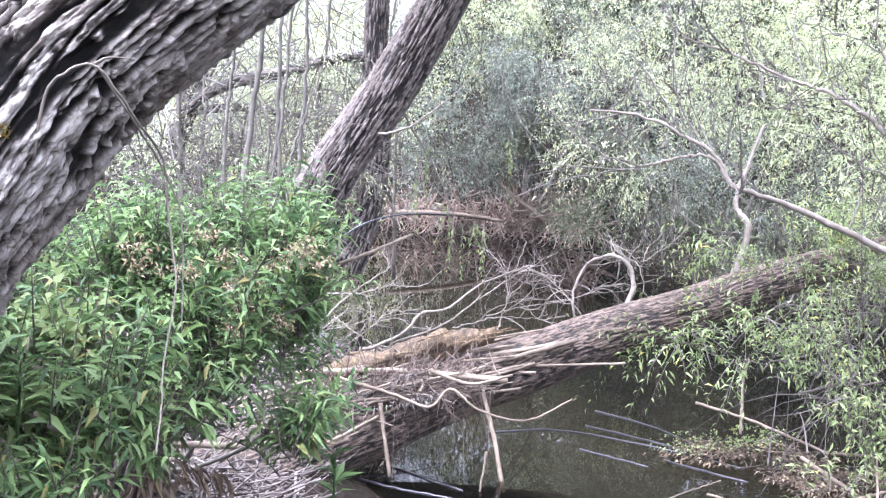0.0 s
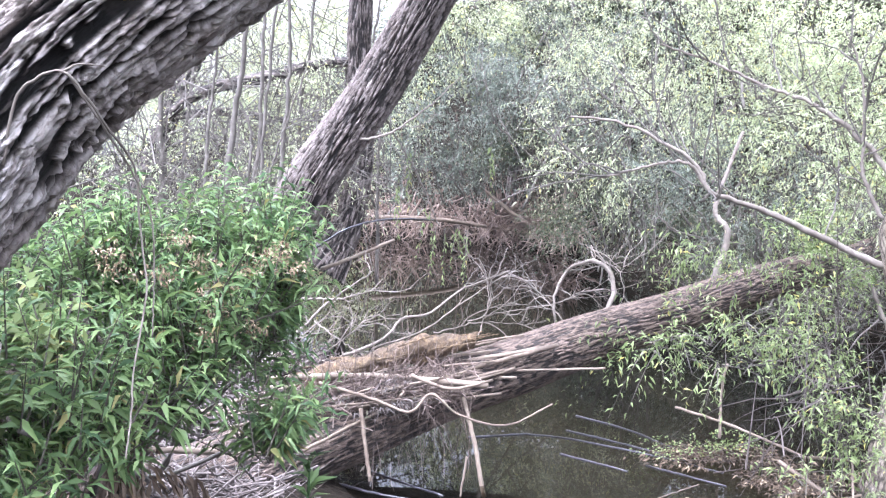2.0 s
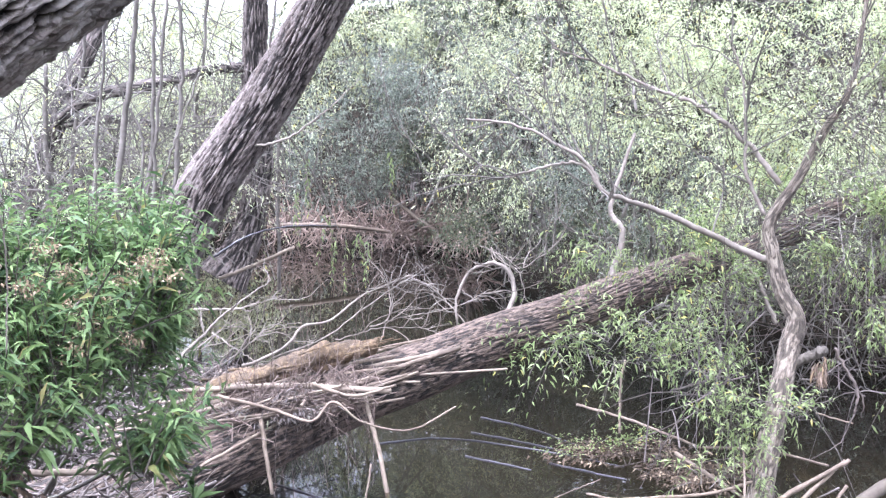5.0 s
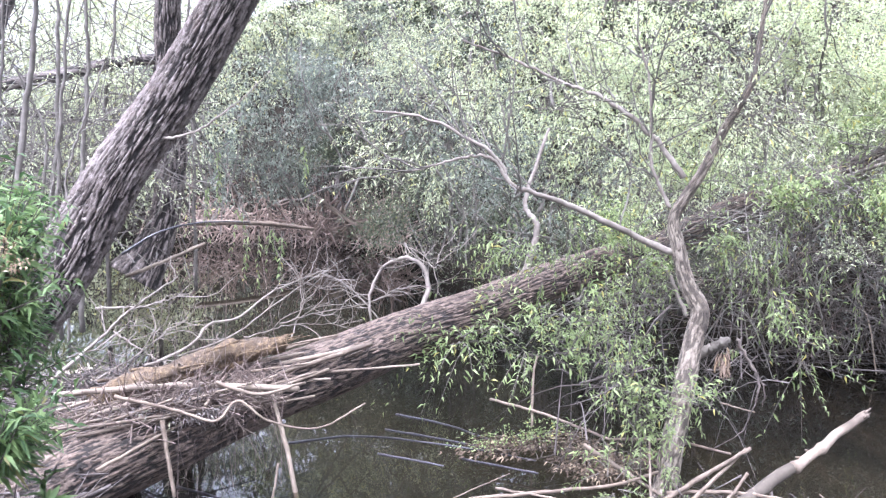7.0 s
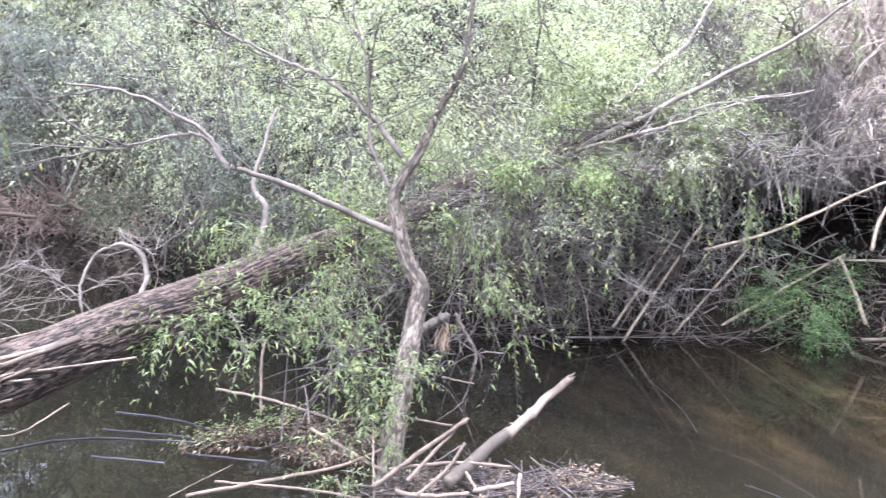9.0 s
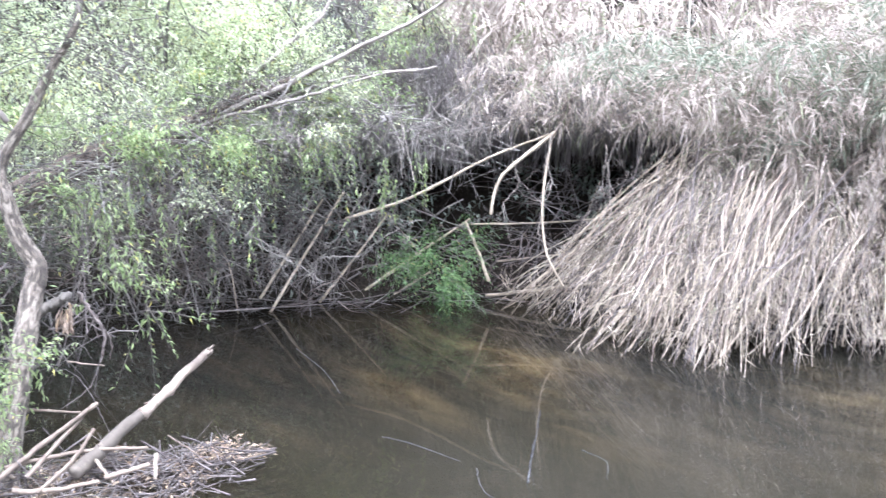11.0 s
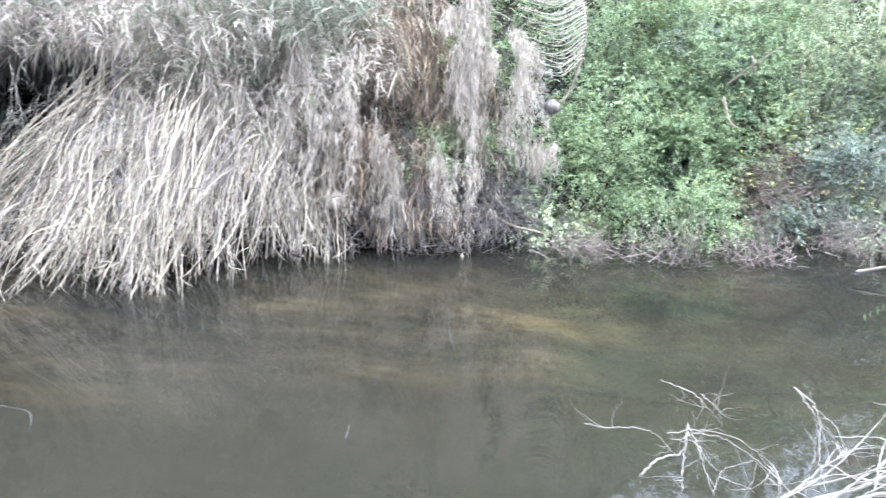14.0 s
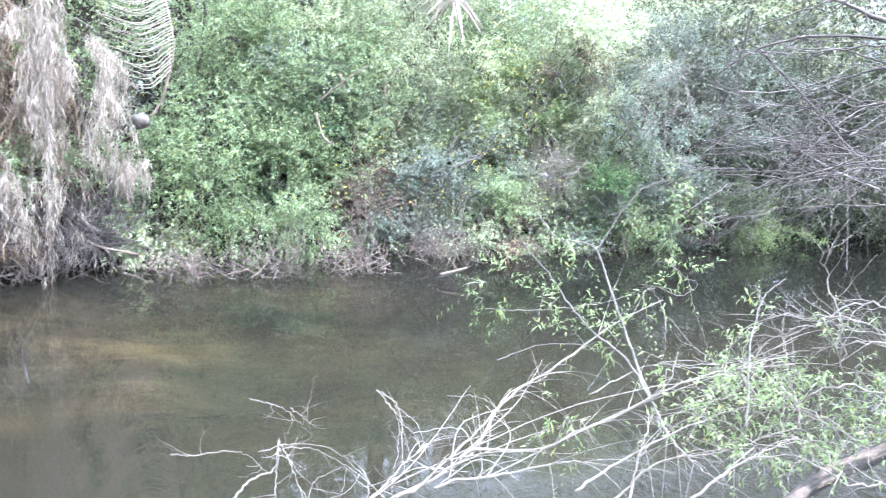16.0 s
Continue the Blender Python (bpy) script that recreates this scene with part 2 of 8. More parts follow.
M_HEAD = leaf_material("dried_flower_head", (0.135, 0.098, 0.060), (0.290, 0.228, 0.155), (0.320, 0.270, 0.200), 0.9, 0.1, 0.2)
M_LITTER = leaf_material("dark_matted_leaf", (0.030, 0.021, 0.015), (0.095, 0.070, 0.048), (0.20, 0.160, 0.110), 0.8, 0.12, 0.1)
M_IVY = leaf_material("creeper_leaf", (0.085, 0.118, 0.052), (0.251, 0.308, 0.164), (0.285, 0.270, 0.085), 0.6, 0.04, 0.4)
M_DARKLEAF = leaf_material("dark_green_leaf", (0.025, 0.032, 0.018), (0.095, 0.107, 0.062), (0.140, 0.120, 0.075), 0.5, 0.05)
M_REEDLEAF = leaf_material("green_cane_leaf", (0.075, 0.085, 0.055), (0.190, 0.200, 0.145), (0.250, 0.225, 0.180), 0.5, 0.3)


# ---- mesh helpers ----
def link_mesh(name, verts, faces, mat, parent=None, label="", smooth=True, relief=None, grain=None):
    """One mesh object; faces is an array of triangles or quads, or a list of such arrays."""
    me = bpy.data.meshes.new(name)
    groups = faces if isinstance(faces, list) else [faces]
    groups = [g for g in groups if len(g)]
    sizes = np.concatenate([np.full(len(g), g.shape[1]) for g in groups])
    loops = np.concatenate([g.ravel() for g in groups])
    me.vertices.add(len(verts))
    me.vertices.foreach_set("co", np.asarray(verts, dtype=np.float32).ravel())
    me.loops.add(len(loops))
    me.loops.foreach_set("vertex_index", loops.astype(np.int32))
    me.polygons.add(len(sizes))
    me.polygons.foreach_set("loop_start", (np.cumsum(sizes) - sizes).astype(np.int32))
    me.polygons.foreach_set("loop_total", sizes.astype(np.int32))
    me.polygons.foreach_set("use_smooth", np.full(len(sizes), smooth))
    if relief is not None:
        me.attributes.new("relief", "FLOAT", "POINT").data.foreach_set("value", relief.astype(np.float32))
    if grain is not None:
        me.attributes.new("grain", "FLOAT_VECTOR", "POINT").data.foreach_set("vector", grain.astype(np.float32).ravel())
    me.update(calc_edges=True)
    me.materials.append(mat)
    ob = new(name, me)
    if parent:
        ob.parent = parent
        if name.split("_")[-1] in ("branchwork", "foliage", "crown", "spray", "head", "shoot", "stem", "strand", "mass"):
            ob["kind"] = "stuff"
        if label:
            ob["label"] = label
    return ob


def thing(name, label, category, group="", kind=""):
    return tagged(new(name), label, category, group, kind)


def smooth_path(points, n):
    """n points on a Catmull-Rom curve through the given ones; columns past the third go along."""
    p = np.asarray(points, float)
    p = np.vstack([2 * p[0] - p[1], p, 2 * p[-1] - p[-2]])
    u = np.linspace(0, len(p) - 3 - 1e-6, n)
    i = u.astype(int)
    t = (u - i)[:, None]
    a, b, c, d = p[i], p[i + 1], p[i + 2], p[i + 3]
    return 0.5 * (2 * b + (c - a) * t + (2 * a - 5 * b + 4 * c - d) * t * t + (3 * b - a - 3 * c + d) * t ** 3)


def tubes(paths, sides=6):
    """Tapered tubes, capped. paths: arrays (n, 4) of x, y, z, radius."""
    vs, quads, tris, base = [], [], [], 0
    ang = np.arange(sides) * 2 * np.pi / sides
    ring = np.stack([np.cos(ang), np.sin(ang)], 1)
    for p in paths:
        c, r = p[:, :3], p[:, 3]
        t = np.gradient(c, axis=0)
        t /= np.linalg.norm(t, axis=1)[:, None] + 1e-9
        ref = np.array([0.31, 0.17, 0.93]) if abs(t[0, 2]) < 0.8 else np.array([0.9, 0.3, 0.1])
        u = np.cross(t, ref)
        u /= np.linalg.norm(u, axis=1)[:, None] + 1e-9
        w = np.cross(t, u)
        v = c[:, None] + r[:, None, None] * (u[:, None] * ring[None, :, :1] + w[:, None] * ring[None, :, 1:])
        n = len(p)
        vs += [v.reshape(-1, 3), c[:1] - t[:1] * r[0] * 0.3, c[-1:] + t[-1:] * r[-1] * 0.5]
        k = np.arange(n - 1)[:, None] * sides
        j, j2 = np.arange(sides)[None], (np.arange(sides)[None] + 1) % sides
        quads.append((np.stack([k + j, k + j2, k + sides + j2, k + sides + j], -1) + base).reshape(-1, 4))
        s, s2 = np.arange(sides), (np.arange(sides) + 1) % sides
        tris.append(np.stack([s2, s, np.full(sides, n * sides)], 1) + base)
        e = (n - 1) * sides
        tris.append(np.stack([e + s, e + s2, np.full(sides, n * sides + 1)], 1) + base)
        base += n * sides + 2
    return np.vstack(vs), [np.vstack(quads), np.vstack(tris)]


def branch_path(points, r0, r1, n=0, wobble=0.0, bulge=0.0):
    """A path for tubes() through points, tapering from r0 to r1."""
    n = n or max(4, 4 * len(points))
    p = smooth_path(points, n)
    if wobble:
        p[1:-1] += rng.normal(0, wobble, (n - 2, 3))
    r = np.linspace(r0, r1, n)
    if bulge:
        r = r * (1 + bulge * rng.normal(0, 1, n))
    return np.column_stack([p, r])


def unit(v):
    return v / (np.linalg.norm(v, axis=-1, keepdims=True) + 1e-9)


def scatter_dirs(n, up=0.0):
    d = rng.normal(0, 1, (n, 3))
    d[:, 2] += up
    return unit(d)


def forking(start, way, length, radius, depth=2, kink=0.22, rise=0.0, forks=3):
    """Paths for tubes(): a kinked twig whose nodes bear shorter twigs in turn."""
    steps = 6
    d, p = unit(np.array(way, float)), np.array(start, float)
    nodes, ways = [p], [d]
    for _ in range(steps):
        d = unit(d + rng.normal(0, kink, 3) + np.array([0, 0, rise]))
        p = p + d * length / steps
        nodes.append(p)
        ways.append(d)
    out = [np.column_stack([np.array(nodes), np.linspace(radius, radius * 0.4, steps + 1)])]
    if depth:
        for k in rng.integers(1, steps + 1, forks):
            turn = unit(np.cross(ways[k], scatter_dirs(1)[0]))
            out += forking(nodes[k], unit(ways[k] + turn * rng.uniform(0.5, 1.3)), length * rng.uniform(0.35, 0.7), radius * (1 - 0.6 * k / steps) * 0.6, depth - 1, kink, rise, forks)
    return out


def leaf_mesh(base, along, length, width, fold=0.25, droop=0.15, plain=False):
    """Pointed leaves folded along the midrib: arrays of base points and directions, sizes each or for all."""
    n = len(base)
    length, width = np.broadcast_to(length, n)[:, None], np.broadcast_to(width, n)[:, None]
    side = unit(np.cross(along, unit(np.array([0, 0, 1.0]) + 0.8 * scatter_dirs(n))))
    nor = np.cross(side, along)
    mid = base + along * length * 0.45 + nor * length * droop * 0.3
    tip = base + along * length - nor * length * droop + np.array([0, 0, -1]) * length * droop * 0.6
    low = nor * width * fold
    if plain:
        v = np.stack([base, mid + side * width / 2 + low, tip, mid - side * width / 2 + low], 1).reshape(-1, 3)
        return v, np.arange(4 * n).reshape(-1, 4)
    v = np.stack([base, mid + side * width / 2 + low, mid - side * width / 2 + low, tip, mid], 1).reshape(-1, 3)
    k = np.arange(n)[:, None] * 5
    f = np.vstack([k + np.array([[0, 4, 1]]), k + np.array([[0, 2, 4]]), k + np.array([[4, 3, 1]]), k + np.array([[4, 2, 3]])])
    return v, f


def twig_tubes(base, along, length, radius, sag, rings=4, sides=3):
    """Many thin twigs at once; returns verts, faces and a function that gives points along twigs."""
    n = len(base)
    length, radius, sag = (np.broadcast_to(a, n).astype(float) for a in (length, radius, sag))

    def along_at(i, s):
        p = base[i] + along[i] * (length[i] * s)[:, None]
        p[:, 2] -= sag[i] * (length[i] * s) ** 2
        d = along[i].copy()
        d[:, 2] -= 2 * sag[i] * length[i] * s
        return p, unit(d)

    side = unit(np.cross(along, scatter_dirs(n)))
    up = np.cross(side, along)
    vs = []
    for r in range(rings):
        s = r / (rings - 1)
        p, _ = along_at(np.arange(n), np.full(n, s))
        rad = (radius * (1 - 0.75 * s))[:, None]
        for a in range(sides):
            th = 2 * np.pi * a / sides
            vs.append(p + rad * (side * math.cos(th) + up * math.sin(th)))
    v = np.stack(vs, 1)
    fs = []
    for r in range(rings - 1):
        for a in range(sides):
            b = (a + 1) % sides
            fs.append([r * sides + a, r * sides + b, (r + 1) * sides + b, (r + 1) * sides + a])
    f = (np.arange(n)[:, None, None] * rings * sides + np.array(fs)[None]).reshape(-1, 4)
    return v.reshape(-1, 3), f, along_at


def sprays(base, along, length, leaves, leaf_len, leaf_w, sag=0.2, radius=0.003, spread=0.9, start=0.15, droop=0.15, every=1, plain=True):
    """Leafy twigs: stems and leaves as (verts, faces) each."""
    n = len(base)
    length = np.broadcast_to(length, n)
    _, _, at = twig_tubes(base, along, length, radius, sag)
    sv, sf, _ = twig_tubes(base[::every], along[::every], length[::every], radius, sag)
    i = np.repeat(np.arange(n), leaves)
    s = np.tile(np.linspace(start, 1.0, leaves), n) + rng.normal(0, 0.03, n * leaves)
    p, d = at(i, np.clip(s, 0, 1.02))
    out = scatter_dirs(len(i))
    out = unit(out - d * np.sum(out * d, 1)[:, None])
    dirs = unit(d * (1 - 0.55 * spread) + out * spread * rng.uniform(0.6, 1.1, len(i))[:, None] + np.array([0, 0, -droop]))
    size = rng.uniform(0.6, 1.15, len(i)) * (1.05 - 0.3 * np.clip(s, 0, 1))
    lv, lf = leaf_mesh(p, dirs, leaf_len * size, leaf_w * size, plain=plain)
    return (sv, sf), (lv, lf)


def joined(parts):
    vs, fs, k = [], [], 0
    for v, f in parts:
        vs.append(v)
        for g in (f if isinstance(f, list) else [f]):
            fs.append(g + k)
        k += len(v)
    quads = [g for g in fs if g.shape[1] == 4]
    tris = [g for g in fs if g.shape[1] == 3]
    return np.vstack(vs), [np.vstack(g) for g in (quads, tris) if g]


def hashed(c, seed):
    """A well-mixed integer for each lattice point of c (n, 3)."""
    h = (c[:, 0] * 73856093) ^ (c[:, 1] * 19349663) ^ (c[:, 2] * 83492791) ^ (seed * 2654435)
    h = (h ^ (h >> 13)) * 1274126177 & 0xFFFFFFFF
    h = (h ^ (h >> 16)) * 2246822519 & 0xFFFFFFFF
    return h ^ (h >> 15)


def perlin(p, seed=0):
    """Gradient noise of many points at once, about -1 to 1."""
    i = np.floor(p).astype(np.int64)
    f = p - i
    u = f * f * f * (f * (f * 6 - 15) + 10)
    out = np.zeros(len(p))
    for k in range(8):
        o = np.array([k & 1, k >> 1 & 1, k >> 2 & 1])
        h = hashed(i + o, seed)
        g = np.stack([(h & 1023) / 511.5 - 1, (h >> 10 & 1023) / 511.5 - 1, (h >> 20 & 1023) / 511.5 - 1], 1)
        out += np.sum(g * (f - o), 1) * np.prod(np.where(o, u, 1 - u), 1)
    return out * 1.3


def bark_tube(name, points, radii, mat, parent, label="", around=64, step=0.02, depth=0.012, plate=0.03, stretch=5.0, twist=0.0, seed=0, gap=0.22):
    """A trunk whose mesh carries its bark: long plates with ragged, layered tops between forking furrows."""
    ctrl = np.column_stack([np.asarray(points, float), radii])
    length = np.sum(np.linalg.norm(np.diff(ctrl[:, :3], axis=0), axis=1))
    n = max(8, int(length / step))
    p = smooth_path(ctrl, n)
    c, r = p[:, :3], p[:, 3]
    t = unit(np.gradient(c, axis=0))
    ref = np.array([0.2, 0.9, 0.35])
    u = np.empty_like(t)
    u[0] = unit(np.cross(t[0], ref))
    for i in range(1, n):
        u[i] = unit(u[i - 1] - t[i] * np.dot(u[i - 1], t[i]))
    w = np.cross(t, u)
    s = np.concatenate([[0], np.cumsum(np.linalg.norm(np.diff(c, axis=0), axis=1))])
    th = np.arange(around) * 2 * np.pi / around
    turn = th[None] + twist * s[:, None]
    r0 = float(np.mean(r))
    q = np.stack([np.cos(turn) * r0, np.sin(turn) * r0, np.repeat(s[:, None] / stretch, around, 1)], -1).reshape(-1, 3) / plate
    slow = np.stack([perlin(q * 0.4, seed + k) for k in (1, 2)] + [np.zeros(len(q))], 1)
    ragged = np.stack([perlin(q * np.array([1.6, 1.6, 0.55 * stretch]), seed + k) for k in (3, 4)] + [np.zeros(len(q))], 1)
    q2 = q + 0.7 * slow + 0.16 * ragged
    main, side = perlin(q2, seed + 6), perlin(q2 * np.array([1.7, 1.7, 1.5]) + 4.7, seed + 7)
    flake = perlin(q * np.array([1.2, 1.2, 0.5 * stretch]), seed + 11) + 0.7 * perlin(q * np.array([2.6, 2.6, 0.9 * stretch]), seed + 12)
    fibre = perlin(q * np.array([6.5, 6.5, 5.0]), seed + 13) + 0.6 * perlin(q * np.array([12, 12, 14]), seed + 14)
    trench = np.clip((np.abs(main) + 0.05 * flake + 0.03 * fibre - 0.05) / gap, 0, 1)
    rift = np.clip((np.abs(side) + 0.05 * flake + 0.03 * fibre - 0.03) / (0.6 * gap), 0, 1)
    trench, rift = trench * trench * (3 - 2 * trench), rift * rift * (3 - 2 * rift)
    h = trench * (0.52 + 0.30 * rift + 0.22 * flake)
    lev = h * 4 + 0.25 * flake
    k = np.floor(lev)
    h = 0.35 * h + 0.65 * (k + np.clip((lev - k - 0.7) * 5, 0, 1)) / 4
    h = h + 0.07 * fibre * (0.25 + 0.75 * trench)
    relief = np.clip(h, 0, 1).reshape(n, around)
    lump = perlin(np.stack([np.cos(turn), np.sin(turn), np.repeat(s[:, None] * 1.6, around, 1)], -1).reshape(-1, 3), seed + 20).reshape(n, around)
    rad = r[:, None] * (1 + 0.06 * lump) + np.minimum(depth, r[:, None] * 0.25) * (relief - 0.5)
    verts = c[:, None] + rad[..., None] * (np.cos(th)[None, :, None] * u[:, None] + np.sin(th)[None, :, None] * w[:, None])
    grain = np.stack([np.cos(th)[None] * r[:, None], np.sin(th)[None] * r[:, None], np.repeat(s[:, None] * 0.22, around, 1)], -1).reshape(-1, 3)
    k = np.arange(n - 1)[:, None] * around
    j, j2 = np.arange(around)[None], (np.arange(around)[None] + 1) % around
    quads = np.stack([k + j, k + j2, k + around + j2, k + around + j], -1).reshape(-1, 4)
    v = np.vstack([verts.reshape(-1, 3), c[:1], c[-1:]])
    a0, a1 = np.arange(around), (np.arange(around) + 1) % around
    e = (n - 1) * around
    tris = np.vstack([np.stack([a1, a0, np.full(around, n * around)], 1), np.stack([e + a0, e + a1, np.full(around, n * around + 1)], 1)])
    return link_mesh(name, v, [quads, tris], mat, parent, label, relief=np.concatenate([relief.ravel(), [0.3, 0.3]]), grain=np.vstack([grain, grain[:1], grain[-1:]]))


# ---- the ground and the creek ----
FAR_BANK = [(-14, 30), (-6, 25), (-1.5, 21.3), (1.0, 19.2), (2.2, 17.0), (2.9, 13.5), (3.1, 11), (3.7, 8.6), (4.1, 6.9), (4.4, 6.2), (4.8, 5.5), (5.5, 4.85), (6.15, 4.5), (6.45, 4.0), (6.6, 3.4),
            (6.6, 2.2), (6.7, 1.2), (7.0, 0.2), (7.5, -0.5), (7.6, -1.3), (7.7, -2.4), (8.4, -4.3), (8.5, -6.4), (8.1, -9), (7, -13), (4, -20)]
NEAR_BANK = [(-20, 30), (-9, 22), (-4.5, 17), (-2.6, 11), (-1.5, 6.8), (-0.62, 4.85), (-0.05, 3.3), (0.9, 1.9), (1.3, 1.0), (1.4, -1), (1.5, -3), (2.6, -6), (3.4, -12), (1, -22)]


def away(x, y, line):
    """Distance of each (x, y) from a bank line, positive on the right of its course."""
    best = np.full(x.shape, 1e9)
    sign = np.ones(x.shape)
    for (ax, ay), (bx, by) in zip(line, line[1:]):
        dx, dy = bx - ax, by - ay
        t = np.clip(((x - ax) * dx + (y - ay) * dy) / (dx * dx + dy * dy), 0, 1)
        d = np.hypot(x - ax - t * dx, y - ay - t * dy)
        s = np.where(dy * (x - ax) - dx * (y - ay) > 0, 1.0, -1.0)
        near = d < best
        best, sign = np.where(near, d, best), np.where(near, s, sign)
    return best * sign


def height(x, y):
    """Height of the land: a silty bed, a low near bank, and a steep far bank with a hill behind."""
    far, near = -away(x, y, FAR_BANK) - 0.5, away(x, y, NEAR_BANK)
    zf = np.interp(far, [-2.5, -0.6, 0, 0.3, 1.5, 4, 9, 60], [-0.75, -0.35, -0.02, 0.25, 1.3, 3.6, 7.5, 11.0])
    zf = np.where(zf > 0.3, 0.3 + (zf - 0.3) * np.interp(x, [-16, 1], [0.15, 1.0]) * np.interp(y, [-9, -2], [0.25, 1.0]), zf)
    zn = np.interp(near, [-2.0, -0.5, 0, 0.3, 1.2, 4, 30], [-0.75, -0.3, -0.02, 0.12, 0.22, 0.5, 1.2])
    return np.maximum(zf, zn)


def build_ground():
    g = np.sinh(np.linspace(-6.5, 6.5, 340))
    g = g / g.max() * 900
    xs, ys = np.meshgrid(g + 3, g + 3, indexing="ij")
    z = height(xs, ys)
    for i in range(len(g)):
        for j in range(len(g)):
            if abs(xs[i, j]) < 40 and abs(ys[i, j]) < 40:
                z[i, j] += 0.05 * noise.noise(Vector((xs[i, j] * 1.5, ys[i, j] * 1.5, 0)))
                if z[i, j] < -0.25:
                    bar = noise.noise(Vector((xs[i, j] * 0.9, ys[i, j] * 0.3, 7))) + 0.4 * noise.noise(Vector((xs[i, j] * 2.2, ys[i, j] * 0.8, 3)))
                    z[i, j] += min(1.0, (-0.25 - z[i, j]) * 4) * 0.42 * max(0.0, bar)
    v = np.stack([xs, ys, z], -1).reshape(-1, 3)
    n = len(g)
    k = (np.arange(n - 1)[:, None] * n + np.arange(n - 1)[None]).reshape(-1, 1)
    f = np.hstack([k, k + n, k + n + 1, k + 1])
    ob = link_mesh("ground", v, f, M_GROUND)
    return tagged(ob, "dark earth banks with dry leaf litter and a silty creek bed", "ground", kind="structure")


def build_water():
    v = np.array([(-60, -60, 0), (60, -60, 0), (60, 60, 0), (-60, 60, 0)], float)
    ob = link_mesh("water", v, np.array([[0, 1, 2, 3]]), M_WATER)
    return tagged(ob, "still murky brown-green creek water mirroring the banks", "water", kind="structure")


build_ground()
build_water()


# ---- trees ----
def near_trunk():
    tree = thing("leaning_tree", "old leaning trunk with deep grey furrowed bark, near bank", "tree")
    pts = [(-0.80, 0.95, 0.98), (-0.75, 0.99, 1.17), (-0.68, 1.00, 1.32), (-0.62, 1.00, 1.42), (-0.55, 1.02, 1.51), (-0.46, 1.05, 1.63), (-0.35, 1.08, 1.73), (-0.21, 1.13, 1.85), (-0.05, 1.17, 2.01)]
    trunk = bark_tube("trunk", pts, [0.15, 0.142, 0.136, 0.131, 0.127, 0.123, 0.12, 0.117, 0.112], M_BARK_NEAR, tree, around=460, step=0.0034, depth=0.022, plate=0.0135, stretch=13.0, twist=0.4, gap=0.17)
    # limb and crown out of view, added overhead to shade the pool
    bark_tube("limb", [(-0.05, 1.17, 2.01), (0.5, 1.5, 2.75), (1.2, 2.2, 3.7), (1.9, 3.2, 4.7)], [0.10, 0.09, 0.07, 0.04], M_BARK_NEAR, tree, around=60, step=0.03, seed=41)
    leafy(tree, [((1.5, 3.4, 5.0), (1.2, 1.1, 0.5), 220), ((0.3, 4.2, 5.2), (1.3, 1.1, 0.5), 240)], M_WILLOW, (0.12, 0.036), 0.5, 12, 0.4, names=("crown_branchwork", "crown"))
    # crusts of yellow lichen on the ridges
    co = np.empty(len(trunk.data.vertices) * 3, np.float32)
    trunk.data.vertices.foreach_get("co", co)
    co = co.reshape(-1, 3)
    face = co[(co[:, 1] < 1.12) & (co[:, 2] > 0.9) & (co[:, 2] < 2.0)]
    for c in face[rng.choice(len(face), 16)]:
        b = c + rng.normal(0, 0.004, (40, 3))
        link_mesh("lichen", *leaf_mesh(b, scatter_dirs(40, 0.3), 0.004, 0.004), M_LICHEN, trunk, "yellow lichen crust")
    return tree


def second_trunk():
    tree = thing("leaning_tree", "slanting grey-brown willow trunk beyond the green shrub", "tree")
    pts = [(-1.43, 5.71, 0.33), (-1.29, 5.78, 0.55), (-1.08, 5.87, 0.88), (-0.91, 5.92, 1.18), (-0.69, 5.96, 1.56), (-0.39, 6.02, 1.99), (-0.07, 6.01, 2.52), (0.25, 5.99, 3.09), (0.50, 5.99, 3.71)]
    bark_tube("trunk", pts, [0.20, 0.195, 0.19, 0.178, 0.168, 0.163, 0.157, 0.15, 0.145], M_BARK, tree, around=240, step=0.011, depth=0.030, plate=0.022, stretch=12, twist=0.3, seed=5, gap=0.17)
    link_mesh("twig", *tubes([branch_path([(-0.45, 5.88, 1.70), (-0.36, 5.79, 1.71), (-0.21, 5.79, 1.76), (-0.05, 5.79, 1.88), (0.06, 5.78, 1.97), (0.23, 5.86, 2.15)], 0.010, 0.003, 30, 0.003)], 6), M_TWIG, tree)
    link_mesh("twig", *tubes([branch_path([(-0.16, 5.79, 1.80), (-0.06, 5.79, 1.79), (0.05, 5.79, 1.86)], 0.004, 0.002, 16, 0.003)], 5), M_TWIG, tree)
    return tree


def third_trunk():
    tree = thing("tree", "upright slender tree with rough bark and spreading roots at the water", "tree")
    pts = [(-1.06, 8.88, 0.47), (-0.92, 8.92, 0.70), (-0.77, 8.96, 1.05), (-0.68, 8.97, 1.68), (-0.71, 8.92, 2.47), (-0.68, 8.83, 3.12), (-0.64, 8.65, 3.89)]
    bark_tube("trunk", pts, [0.26, 0.19, 0.14, 0.13, 0.12, 0.115, 0.11], M_BARK, tree, around=120, step=0.02, depth=0.03, plate=0.028, stretch=10, seed=9)
    limb = [(-0.69, 8.91, 2.58), (-1.05, 8.78, 2.54), (-1.58, 8.61, 2.38), (-2.11, 8.51, 2.24), (-2.47, 8.43, 1.99), (-2.60, 8.40, 1.64)]
    bark_tube("limb", limb, [0.05, 0.055, 0.06, 0.055, 0.05, 0.05], M_BARK, tree, around=20, step=0.06, seed=3)
    return tree


